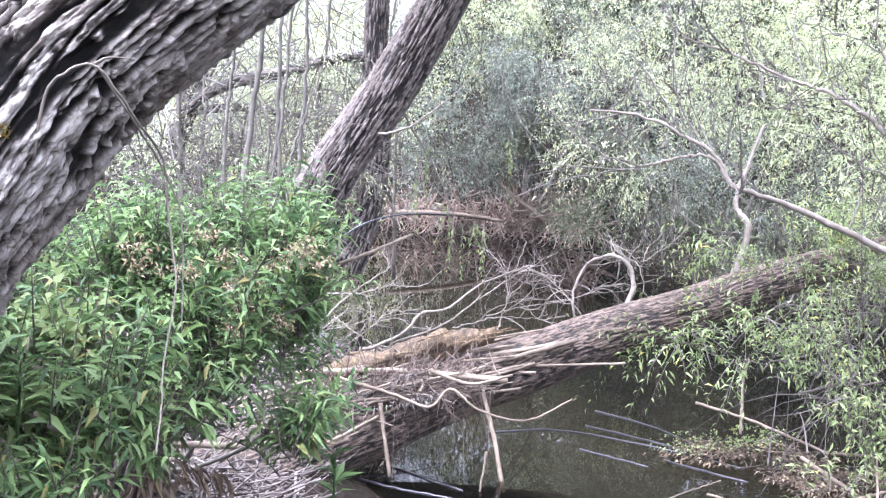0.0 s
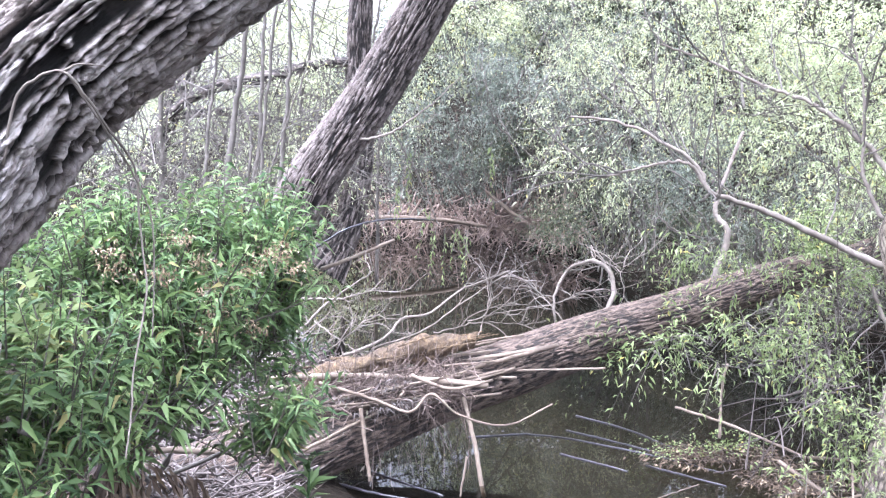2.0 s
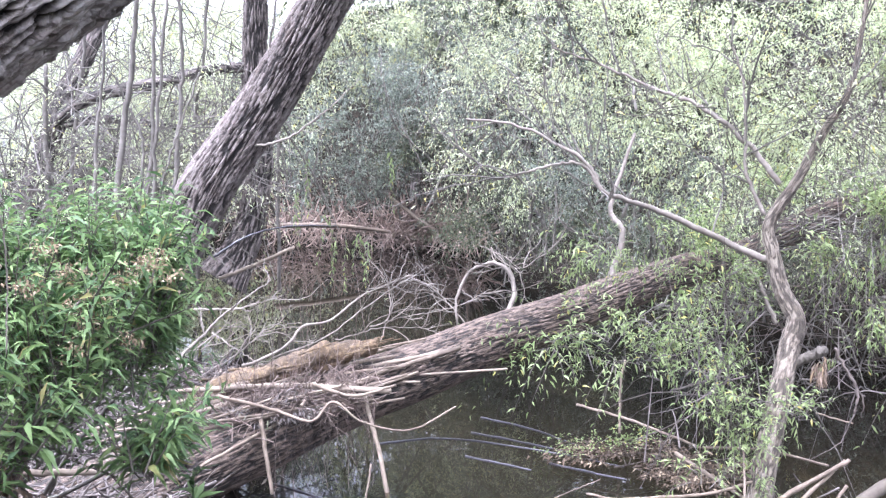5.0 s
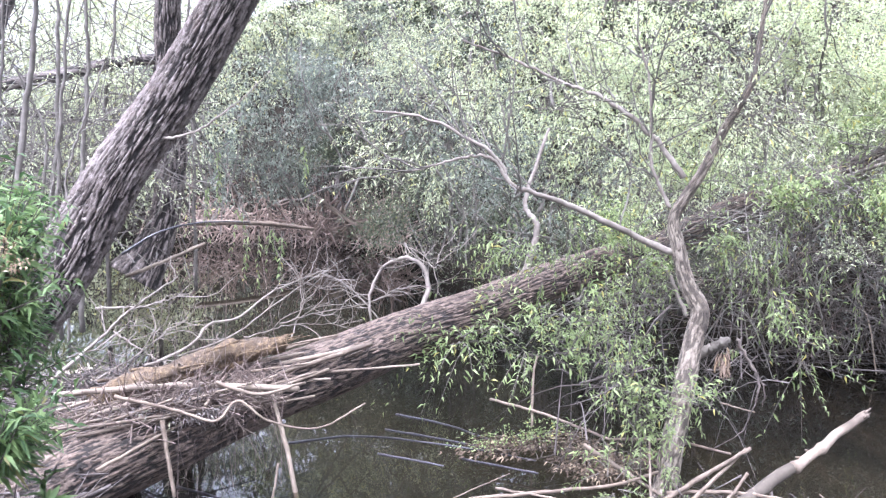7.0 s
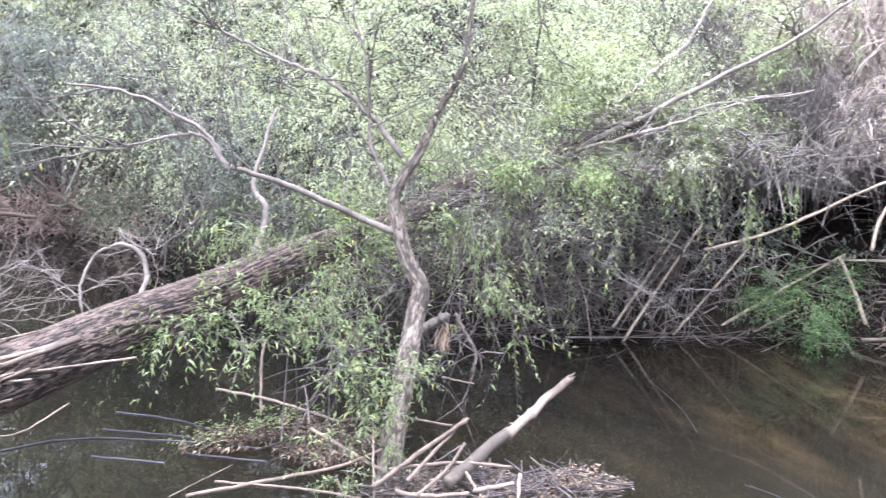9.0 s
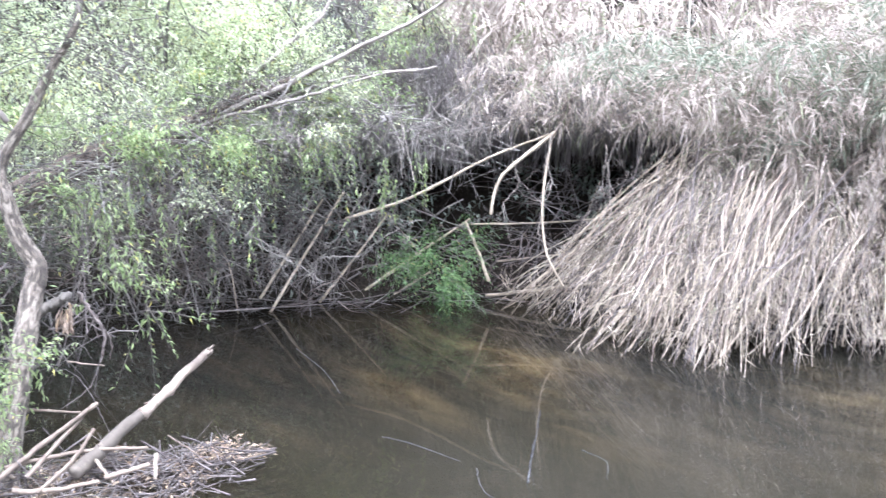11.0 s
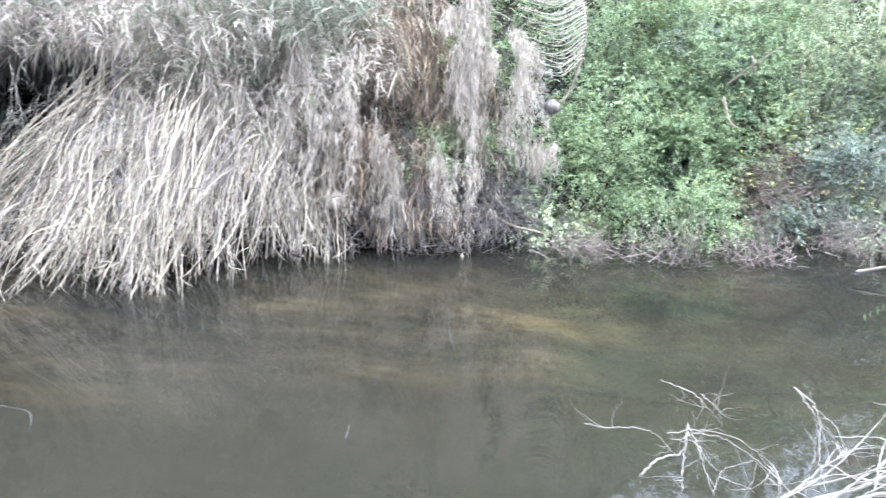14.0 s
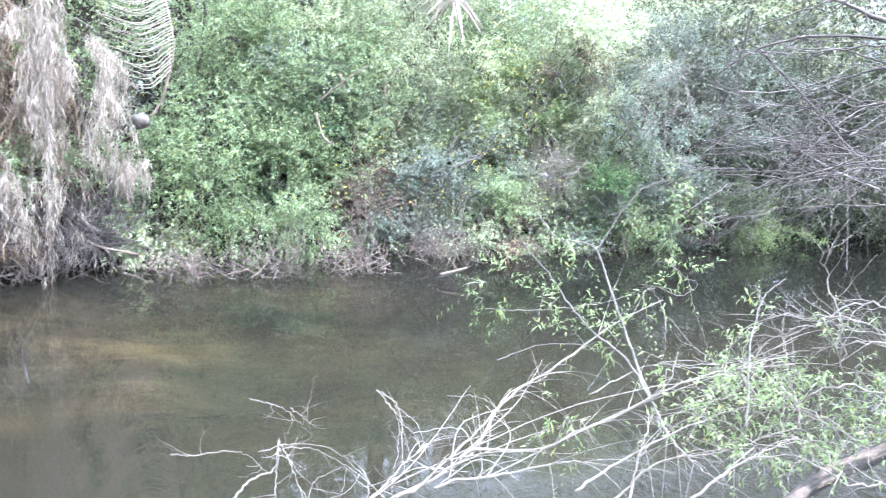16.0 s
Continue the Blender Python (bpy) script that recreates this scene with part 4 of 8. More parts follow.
sapling_stems()
big = thing("dark_tree", "dark slanting tree in the thicket behind", "tree")
bark_tube("trunk", [(-3.10, 8.95, 0.72), (-2.89, 9.05, 1.36), (-2.73, 9.10, 1.83), (-2.58, 9.11, 2.23), (-2.28, 9.21, 2.94), (-2.07, 9.33, 3.65)], [0.16, 0.13, 0.11, 0.1, 0.09, 0.08], M_BARK, big, around=40, step=0.05, seed=4)
bark_tube("limb", [(-2.72, 9.09, 2.00), (-2.15, 9.13, 2.07), (-1.70, 9.23, 2.02), (-1.47, 9.27, 2.00)], [0.05, 0.045, 0.04, 0.03], M_BARK, big, around=16, step=0.06, seed=6)

G_LEFT = "willows behind the leaning trunks"
for c, r, n in (([(-2.68, 10.56, 2.45)][0], (1.3, 1.2, 0.65), 620), ([(-1.24, 10.32, 2.35)][0], (1.0, 1.2, 0.65), 560), ([(-2.01, 8.77, 1.66)][0], (1.1, 1.0, 0.6), 300), ([(-1.15, 9.11, 2.08)][0], (0.7, 0.7, 0.7), 260), ([(-2.94, 8.51, 1.42)][0], (1.2, 1.0, 0.6), 260)):
    shrub("willow", "loose pale green willow growth with thin twigs", [(c, r, n)], M_WILLOW, (0.062, 0.0145), "tree", G_LEFT, limbs=10, twig=0.5, leaves=10, sag=0.35)
v, f = tangle_mesh([([(-1.95, 8.27, 1.70)][0], (1.6, 1.2, 0.8), 500), ([(-2.26, 9.64, 2.89)][0], (2.0, 1.2, 0.9), 450), ([(-1.07, 8.93, 1.73)][0], (0.8, 0.8, 1.0), 200)], 0.9, 0.006, 0.15, 1.2)
tagged(link_mesh("thicket_twigs", v, f, M_STEM), "bare grey twigs crossing in the thicket", "twigs", kind="stuff")
shrub("far_wood", "hazy pale trees far behind the thicket", [((-9, 34, 3.0), (9, 4, 3.2), 3400), ((-22, 24, 3.0), (8, 6, 3.4), 2400), ((-6, 22, 2.2), (5, 2.5, 1.8), 900), ((3, 27, 5.5), (6, 3, 3.0), 2200), ((-4, 24, 4.2), (3, 2, 2.6), 300), ((-12, 37, 7.0), (11, 3, 3.6), 2600), ((-24, 30, 7.0), (7, 4, 3.6), 1400)], M_WILLOW, (0.16, 0.06), "trees", twig=0.9, leaves=9)
shrub("far_wood", "pale olive trees closing the view upstream", [((-7.06, 22.71, 4.74), (3.5, 2, 2.2), 900), ((-5.12, 25.21, 5.3), (3.5, 2, 2.4), 900), ((-2.85, 23.68, 4.21), (2.5, 2, 2.2), 600)], M_WILLOW, (0.15, 0.05), "trees", twig=0.9, leaves=12)


# ---- unseen trees behind the camera, closing the place and cutting low sky light ----
for c, r, n in (((-8, -6, 3.5), (3, 3, 4), 700), ((-3, -10, 4), (3.5, 3, 4), 800), ((3, -14, 4), (3.5, 3, 4), 800), ((-12, 8, 3.5), (3, 3.5, 4), 700)):
    back = shrub("tree", "leafy willow tree out of view, added to block low sky light", [(c, r, n)], M_WILLOW, (0.22, 0.09), "tree", "trees on the near bank", twig=0.9, leaves=12, radius=0.01)
    bark_tube("trunk", [(c[0], c[1], 0.2), (c[0] + 0.3, c[1], 2), (c[0] + 0.1, c[1] + 0.3, 5)], [0.2, 0.16, 0.08], M_BARK, back, around=24, step=0.12)

# ---- the far bank, upstream: roots, grey-green shrubs ----
G_FAR = "shrubs on the far bank"
for px, r, n, mat, leaf, lab in (
        ([(0.13, 16.92, 3.14)][0], (1.4, 1.2, 1.6), 520, M_GREYLEAF, (0.11, 0.036), "grey-green twiggy shrub above bare roots"),
        ([(1.95, 16.78, 3.48)][0], (1.6, 1.2, 1.7), 620, M_GREYLEAF, (0.11, 0.036), "grey-green twiggy shrub above bare roots"),
        ([(2.92, 13.63, 2.88)][0], (1.4, 1.2, 1.5), 600, M_GREYLEAF, (0.10, 0.032), "grey-green shrub leaning over the water"),
        ([(2.33, 17.48, 5.11)][0], (3.0, 1.5, 1.6), 700, M_WILLOW, (0.12, 0.034), "tall pale green willow on the far bank"),
        ([(0.51, 15.81, 3.93)][0], (1.0, 1.0, 0.9), 300, M_WILLOW, (0.11, 0.03), "tall pale green willow on the far bank"),
        ([(-0.69, 15.95, 2.52)][0], (0.9, 1.0, 1.4), 260, M_GREYLEAF, (0.11, 0.036), "grey-green twiggy shrub above bare roots"),
        ([(0.78, 16.58, 1.70)][0], (1.5, 0.6, 0.42), 420, M_GREYLEAF, (0.08, 0.024), "grey-green twiggy shrub above bare roots"),
        ([(2.21, 16.05, 1.87)][0], (1.3, 0.6, 0.45), 420, M_DARKLEAF, (0.08, 0.024), "dark green shrub just above bare roots"),
        ([(2.32, 11.26, 0.93)][0], (0.75, 0.7, 0.50), 420, M_DARKLEAF, (0.06, 0.018), "dark grey-green shrub trailing into the water"),
        # the next three dark shrubs stand in for the growth's shaded underside
        ((3.05, 10.2, 0.6), (0.6, 0.6, 0.5), 380, M_DARKLEAF, (0.055, 0.017), "dark grey-green shrub trailing into the water"),
        ((3.5, 8.9, 0.6), (0.55, 0.6, 0.5), 380, M_DARKLEAF, (0.055, 0.017), "dark grey-green shrub trailing into the water"),
        ((3.95, 7.8, 0.55), (0.5, 0.5, 0.45), 340, M_DARKLEAF, (0.055, 0.017), "dark grey-green shrub trailing into the water"),
        ([(2.13, 9.33, 1.12)][0], (0.8, 0.7, 0.55), 420, M_DARKLEAF, (0.055, 0.017), "dark grey-green shrub trailing into the water")):
    shrub("shrub", lab, [(px, r, n)], mat, leaf, "shrub", G_FAR, limbs=12, twig=0.45, leaves=12, sag=0.25)

v, f = tangle_mesh([((0.3, 19.3, 0.45), (1.7, 0.5, 0.35), 150), ((1.9, 17.9, 0.5), (1.2, 0.6, 0.4), 190), ((-1.2, 20.6, 0.5), (1.4, 0.7, 0.3), 90), ((2.5, 16.6, 0.5), (0.6, 0.7, 0.4), 90)], 1.1, 0.019, 0.5, 0.8, rings=9, lean=(-0.4, -0.4, -0.3))
tagged(link_mesh("bare_roots", v, f, M_TANROOT), "tangled red-brown bare roots and canes at the waterline", "roots", kind="stuff")
for a in ([(2.02, 16.85, 0.46), (1.58, 16.92, 0.78), (1.04, 17.27, 1.21)], [(2.40, 16.80, 0.36), (2.15, 17.06, 0.90), (2.06, 17.28, 1.22)], [(-0.92, 14.95, 0.69), (0.15, 15.48, 0.65), (1.08, 15.94, 0.51)]):
    stick(a, 0.05, 0.03, "pale", "sticks on the far bank", label="thick weathered root reaching down to the water")

# crowns mostly above view, added and kept dark to darken the pool's reflection
for c, r, n in (([(1.78, 19.25, 6.63)][0], (2.4, 1.5, 2.4), 1300), ([(3.60, 17.01, 6.17)][0], (2.2, 1.5, 2.3), 1300), ([(4.85, 14.67, 5.64)][0], (2.0, 1.5, 2.1), 1300), ([(6.40, 14.06, 5.67)][0], (2.0, 1.5, 1.6), 900), ([(2.77, 17.53, 8.30)][0], (2.6, 1.5, 2.0), 1000), ([(5.25, 14.02, 7.15)][0], (2.4, 1.5, 1.8), 1000)):
    tall = shrub("tree", "tall dark green tree on the slope behind", [(c, r, n)], M_DARKLEAF, (0.17, 0.055), "tree", "tall trees on the far slope", limbs=7, twig=0.7, leaves=14, sag=0.4)
    x, y = c[0], c[1]
    bark_tube("trunk", [(x, y, float(height(np.array([x]), np.array([y]))[0]) - 0.1), (x + 0.2, y, c[2] * 0.6), (x, y + 0.1, c[2] + 0.5)], [0.12, 0.1, 0.05], M_BARK, tall, around=20, step=0.1)

# ---- the far bank, middle: willow over dark twigs ----
for px, r, n, mat, leaf, lab in ([([(1.28, 9.91, 2.68)][0], (1.0, 0.9, 1.0), 520, M_GREYLEAF, (0.06, 0.013), "grey-green shrub with a yellowish top"), ([(1.96, 8.84, 2.00)][0], (0.8, 0.8, 0.8), 480, M_WILLOW, (0.052, 0.0125), "pale willow bush hanging over the far bank"), ([(2.05, 8.71, 3.00)][0], (1.2, 0.9, 0.8), 620, M_WILLOW, (0.052, 0.0125), "pale willow bush hanging over the far bank"), ([(2.57, 7.41, 2.37)][0], (0.9, 0.7, 0.9), 620, M_WILLOW, (0.052, 0.0125), "pale willow bush hanging over the far bank"), ([(2.41, 6.88, 1.39)][0], (0.65, 0.6, 0.45), 420, M_GREYLEAF, (0.05, 0.011), "grey-green bush low over the water"), ([(3.19, 6.80, 2.64)][0], (0.9, 0.8, 0.8), 620, M_PALELEAF, (0.052, 0.0125), "bright yellow-green willow bush on the far bank"), ([(3.00, 6.44, 1.75)][0], (0.8, 0.6, 0.6), 520, M_PALELEAF, (0.052, 0.0125), "bright yellow-green willow bush on the far bank"), ([(3.82, 6.17, 2.43)][0], (0.9, 0.8, 0.8), 640, M_PALELEAF, (0.052, 0.0125), "bright yellow-green willow bush on the far bank")]
        + [([(3.87, 6.07, 2.05)][0], (0.8, 0.7, 0.7), 620, M_PALELEAF, (0.052, 0.0125), "bright yellow-green willow bush on the far bank"), ([(4.54, 5.82, 2.46)][0], (0.9, 0.7, 0.7), 360, M_PALELEAF, (0.052, 0.0125), "bright yellow-green willow bush on the far bank"), ([(5.07, 5.47, 1.84)][0], (0.6, 0.5, 0.5), 300, M_WILLOW, (0.055, 0.013), "pale willow shoots over dry twigs")]):
    shrub("willow_bush", lab, [(px, r, n)], mat, leaf, "shrub", "willow bushes on the far bank", limbs=14, twig=0.42, leaves=16, sag=0.45)

for c, r in (((4.59, 6.03, 2.49), 0.75), ((4.92, 5.57, 2.19), 0.5), ((5.38, 5.38, 2.47), 0.5), ((6.01, 4.99, 2.59), 0.42), ((4.95, 5.19, 1.7), 0.3), ((4.03, 5.99, 1.92), 0.6)):
    bush = shrub("willow_bush", "pale willow bush spreading over the dark undercut bank", [(c, (r, r * 0.8, r * 0.7), int(520 * r))], M_PALELEAF, (0.056, 0.0135), "shrub", "willow bushes on the far bank", limbs=8, twig=0.4, leaves=13, sag=0.5)
    drop = [np.array(c) + rng.normal(0, 1, 3) * np.array([r * 0.5, r * 0.4, 0.1]) + np.array([-0.1, -0.2, -0.35 * r * rng.uniform(0.3, 1.3)]) for _ in range(3)]
    strands(bush, drop, rng.uniform(0.25, 0.5), M_SHOOT, (0.05, 0.013), 18)

v, f = tangle_mesh([([(4.08, 6.04, 0.61)][0], (0.9, 0.6, 0.40), 70), ([(5.07, 5.84, 0.73)][0], (0.8, 0.5, 0.45), 60), ([(5.96, 5.58, 0.91)][0], (0.8, 0.5, 0.5), 40), ([(4.53, 5.91, 1.25)][0], (1.2, 0.5, 0.35), 60), ([(2.78, 6.46, 0.59)][0], (0.8, 0.6, 0.3), 60)], 1.1, 0.0062, 0.8, 0.7, rings=9)
tagged(link_mesh("dry_twigs", v, f, M_STEM), "arching dry grey twigs under the willows at the waterline", "twigs", kind="stuff")
# shade under the bank is put into these twigs' darker colour
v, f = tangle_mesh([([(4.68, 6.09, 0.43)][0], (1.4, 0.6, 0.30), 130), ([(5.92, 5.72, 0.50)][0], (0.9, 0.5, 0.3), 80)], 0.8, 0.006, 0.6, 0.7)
tagged(link_mesh("bank_brush", v, f, M_DARKTWIG), "dark brown twigs packed under the bank", "twigs", kind="stuff")
v, f = tangle_mesh([([(4.74, 6.17, 0.00)][0], (1.2, 0.3, 0.05), 34), ([(5.71, 5.49, 0.00)][0], (1.0, 0.3, 0.06), 40), ([(6.42, 4.92, 0.00)][0], (0.7, 0.3, 0.05), 24)], 1.3, 0.006, 0.04, 0.06)
tagged(link_mesh("floating_canes", v, f, M_BROWNTWIG), "dead canes lying flat along the waterline", "canes", kind="stuff")


v, f = tangle_mesh([((5.56, 5.0, 1.83), (0.7, 0.5, 0.4), 80), ((5.97, 4.54, 1.45), (0.45, 0.4, 0.4), 50), ((4.93, 5.34, 1.26), (0.5, 0.4, 0.3), 26)], 0.8, 0.0045, 0.16, 0.7, rings=8, lean=(-0.1, -0.1, -0.25))
tagged(link_mesh("drooping_twigs", v, f, M_STEM), "grey dead twigs drooping through the willow", "twigs", kind="stuff")


for c, r, n in [((4.47, 4.83, 1.43), (0.45, 0.35, 0.16), 67), ((5.07, 4.4, 1.51), (0.4, 0.3, 0.16), 67), ((5.54, 4.17, 1.47), (0.3, 0.3, 0.14), 31)]:
    hung = thing("dead_vine", "pale grey dead vine tangled along the overhang", "vine", "dead vines along the overhang")
    for mat in (M_STEM, M_TWIG):
        v, f = tangle_mesh([(c, r, n // 2)], 0.5, 0.0034, 0.14, 0.8, rings=8, lean=(-0.1, -0.1, -0.3))
        tagged(link_mesh("stem_mass", v, f, mat, hung), kind="stuff")
for c, r in [((3.9, 5.14, 1.46), 0.3), ((4.41, 4.75, 1.5), 0.3), ((4.95, 4.39, 1.54), 0.26), ((3.58, 5.08, 0.94), 0.2), ((4.03, 4.9, 0.88), 0.18)]:
    shrub("willow_bush", "thin pale willow spray before the overhang", [(c, (r * 1.2, r, r * 0.6), int(170 * r))], M_WILLOW, (0.042, 0.011), "shrub", "willow bushes on the far bank", limbs=3, twig=0.3, leaves=12, sag=0.6, every=1)


def arching_stems():
    """Long pale stems that arch out of the far bank, with thin hanging shoots."""
    line = smooth_path([(2.6, 18.6, 0), (4.2, 15.5, 0), (4.9, 12.5, 0), (5.0, 9.8, 0), (5.3, 7.8, 0), (5.7, 6.6, 0), (6.8, 6.0, 0)], 60)
    for k in range(34):
        foot = line[rng.integers(0, 60)] + np.array([rng.uniform(0.1, 1.6), rng.uniform(0, 0.8), 0])
        foot[2] = float(height(foot[:1], foot[1:2])[0])
        rise = rng.uniform(1.0, 2.6)
        tip = foot + np.array([rng.normal(-0.7, 0.7), rng.normal(-0.2, 0.9), rise])
        mid = (foot + tip) / 2 + np.array([rng.normal(0.1, 0.2), rng.normal(0, 0.2), 0.25 * rise])
        ob = thing("arching_willow", "long pale willow stem arching out from the far bank", "tree", "willow stems on the far bank")
        main = branch_path([foot, mid, tip], rng.uniform(0.007, 0.016), 0.003, 26, 0.008)
        side = []
        for i in rng.integers(8, 25, 6):
            p = main[i, :3]
            d = unit(rng.normal(0, 1, 3) + np.array([-0.3, -0.3, 0.2]))
            L = rng.uniform(0.3, 0.9)
            side.append(branch_path([p, p + d * L * 0.5 + np.array([0, 0, 0.06]), p + d * L + np.array([0, 0, -0.15 * L])], 0.004, 0.0015, 10, 0.005))
        stem = link_mesh("stem", *tubes([main], 6), M_STEM, ob)
        link_mesh("twig_spray", *tubes(side, 4), M_STEM, stem)
        ends = np.vstack([q[5:, :3] for q in side])
        st, lf = sprays(ends, unit(np.array([0, 0, -0.7]) + rng.normal(0, 0.6, ends.shape)), 0.16, 6, 0.06, 0.014, 0.3, 0.002)
        link_mesh("leaves", *lf, M_WILLOW, stem)


arching_stems()

fallen = bpy.data.objects["fallen_tree"]
leafy(fallen, [([(1.90, 5.32, 1.12)][0], (0.55, 0.35, 0.32), 70), ([(2.28, 4.96, 0.89)][0], (0.3, 0.2, 0.2), 70), ([(1.27, 4.80, 0.62)][0], (0.25, 0.15, 0.07), 30), ([(1.62, 4.51, 0.64)][0], (0.3, 0.2, 0.12), 40), ([(3.20, 5.22, 1.28)][0], (0.5, 0.4, 0.25), 170), ([(4.04, 5.16, 1.56)][0], (0.5, 0.4, 0.3), 170), ([(4.85, 4.86, 1.85)][0], (0.6, 0.4, 0.3), 200)],
      M_SHOOT, (0.062, 0.0145), 0.35, 12, 0.6, names=("crown_branchwork", "crown"))
for p, r in (([(3.88, 5.51, 1.35), (4.25, 5.25, 1.58), (4.61, 4.94, 1.82), (4.93, 4.62, 2.06), (5.21, 4.29, 2.26), (5.41, 3.98, 2.51)], 0.026), ([(3.93, 5.36, 1.42), (4.25, 5.12, 1.58), (4.61, 4.82, 1.7), (4.93, 4.5, 1.84), (5.26, 4.13, 1.93)], 0.016), ([(4.49, 5.05, 1.82), (4.59, 4.97, 1.7), (4.65, 4.92, 1.64)], 0.010), ([(3.76, 5.47, 1.31), (4.28, 5.22, 1.54), (4.66, 5.05, 1.71), (5.08, 4.92, 1.86), (5.62, 4.63, 1.96)], 0.02), ([(4.50, 5.17, 1.81), (4.59, 4.97, 1.64)], 0.012), ([(1.79, 5.33, 0.81), (1.90, 5.43, 1.15), (1.86, 5.55, 1.32), (2.03, 5.60, 1.79)], 0.025), ([(2.90, 5.30, 0.56), (2.78, 5.40, 0.87), (2.58, 5.50, 1.02)], 0.015), ([(4.12, 5.35, 1.52), (4.61, 5.19, 1.98), (4.99, 5.08, 2.32), (5.23, 5.06, 2.66)], 0.025)):
    link_mesh("limb", *tubes([branch_path(p, r, r * 0.4, 24, 0.006)], 8), M_TWIG, fallen)
v, f = tangle_mesh([([(3.18, 5.34, 1.20)][0], (0.5, 0.3, 0.22), 90), ([(3.88, 5.27, 1.44)][0], (0.5, 0.3, 0.22), 110), ([(4.65, 5.05, 1.73)][0], (0.5, 0.3, 0.22), 100)], 0.9, 0.0035, 0.3, 0.4, lean=(0.8, -0.5, 0.15))
link_mesh("twig_spray", v, f, M_STEM, fallen)
strands(fallen, [(4.61, 4.55, 1.40), (4.51, 4.64, 1.44), (4.93, 4.37, 1.21), (5.09, 4.19, 1.37), (4.95, 4.35, 1.33), (4.10, 4.72, 1.02), (4.01, 4.79, 1.17), (3.64, 4.92, 0.95), (3.55, 4.99, 1.10), (3.80, 4.81, 0.91), (3.29, 4.92, 1.11), (3.14, 4.89, 1.04), (2.99, 4.98, 1.11), (3.46, 5.06, 1.29), (4.28, 4.71, 1.33), (4.70, 4.46, 1.37), (3.77, 4.98, 1.29)], 0.5, M_SHOOT, (0.055, 0.013), 18)


# ---- willow sapling's own shoots, over the raft ----
young = bpy.data.objects["willow_sapling"]
leafy(young, [([(1.62, 3.86, 0.61)][0], (0.16, 0.15, 0.10), 15), ([(1.82, 3.67, 0.55)][0], (0.16, 0.15, 0.18), 20), ([(1.71, 3.54, 0.34)][0], (0.12, 0.12, 0.14), 15), ([(1.95, 3.47, 0.45)][0], (0.08, 0.08, 0.14), 12), ([(2.46, 3.77, 1.02)][0], (0.12, 0.14, 0.16), 30), ([(1.82, 3.94, 0.82)][0], (0.2, 0.2, 0.12), 18),
              ([(1.65, 3.39, 0.19)][0], (0.15, 0.15, 0.08), 10), ([(2.44, 3.62, 0.69)][0], (0.15, 0.12, 0.08), 12), ([(1.09, 4.02, 0.71)][0], (0.2, 0.12, 0.05), 18), ([(1.38, 3.95, 0.67)][0], (0.15, 0.12, 0.08), 16)],
      M_SHOOT, (0.052, 0.0125), 0.24, 11, 0.9, names=("lower_branchwork", "lower_foliage"), stem=M_YOUNG, every=1)
strands(young, [(1.74, 3.74, 0.75), (1.85, 3.60, 0.56), (1.73, 3.65, 0.56), (1.99, 3.48, 0.57), (2.44, 3.73, 1.08), (2.46, 3.65, 0.95)], 0.34, M_SHOOT, (0.05, 0.012), 14, M_YOUNG)
leafy(young, [([(1.92, 4.03, 1.90)][0], (0.8, 0.4, 0.4), 110), ([(1.06, 3.98, 1.75)][0], (0.5, 0.3, 0.25), 50), ([(2.41, 3.80, 1.90)][0], (0.3, 0.3, 0.4), 50)], M_WILLOW, (0.05, 0.012), 0.35, 7, 0.3, names=("crown_branchwork", "crown"), stem=M_YOUNG, every=1)
v, f = tangle_mesh([([(1.79, 3.88, 0.51)][0], (0.4, 0.3, 0.25), 46), ([(2.31, 3.78, 0.59)][0], (0.15, 0.15, 0.2), 24)], 0.5, 0.004, 0.5, 1.0)
link_mesh("dead_branchwork", v, f, M_BROWNTWIG, young)
snag = link_mesh("dead_snag", *tubes([branch_path([(2.24, 3.56, 0.75), (2.28, 3.53, 0.66), (2.31, 3.49, 0.57), (2.29, 3.47, 0.48)], 0.008, 0.005, 20, 0.003, 0.06), branch_path([(2.29, 3.47, 0.48), (2.22, 3.47, 0.35), (2.09, 3.46, 0.29)], 0.003, 0.0015, 12, 0.002), branch_path([(2.28, 3.53, 0.66), (2.35, 3.51, 0.53), (2.34, 3.50, 0.45)], 0.004, 0.002, 10, 0.003)], 6), M_DARKTWIG, young, "dark dead snag")
b, o = blob_points([([(2.19, 3.58, 0.66)][0], (0.03, 0.03, 0.06), 60)], clump=3)
link_mesh("withered_leaves", *leaf_mesh(b, unit(o * 0.4 + np.array([0, 0, -0.9])), 0.06, 0.008), M_DEADBROWN, snag)


hanging = thing("hanging_branch", "thin willow branch hanging over the pool with green leaves", "branch")
link_mesh("limb", *tubes([branch_path([(-0.36, 6.17, 1.98), (-0.2, 6.19, 1.71), (-0.08, 6.2, 1.51), (0.01, 6.2, 1.32), (0.1, 6.19, 1.12)], 0.008, 0.003, 30, 0.004)], 6), M_STEM, hanging)
strands(hanging, [(0.14, 6.19, 1.1), (0.22, 6.19, 1.12), (0.31, 6.18, 1.08), (0.01, 6.2, 1.28), (-0.12, 6.2, 1.67), (-0.2, 6.2, 1.47), (0.46, 6.18, 1.72)], 0.38, M_SHOOT, (0.05, 0.014), 20)


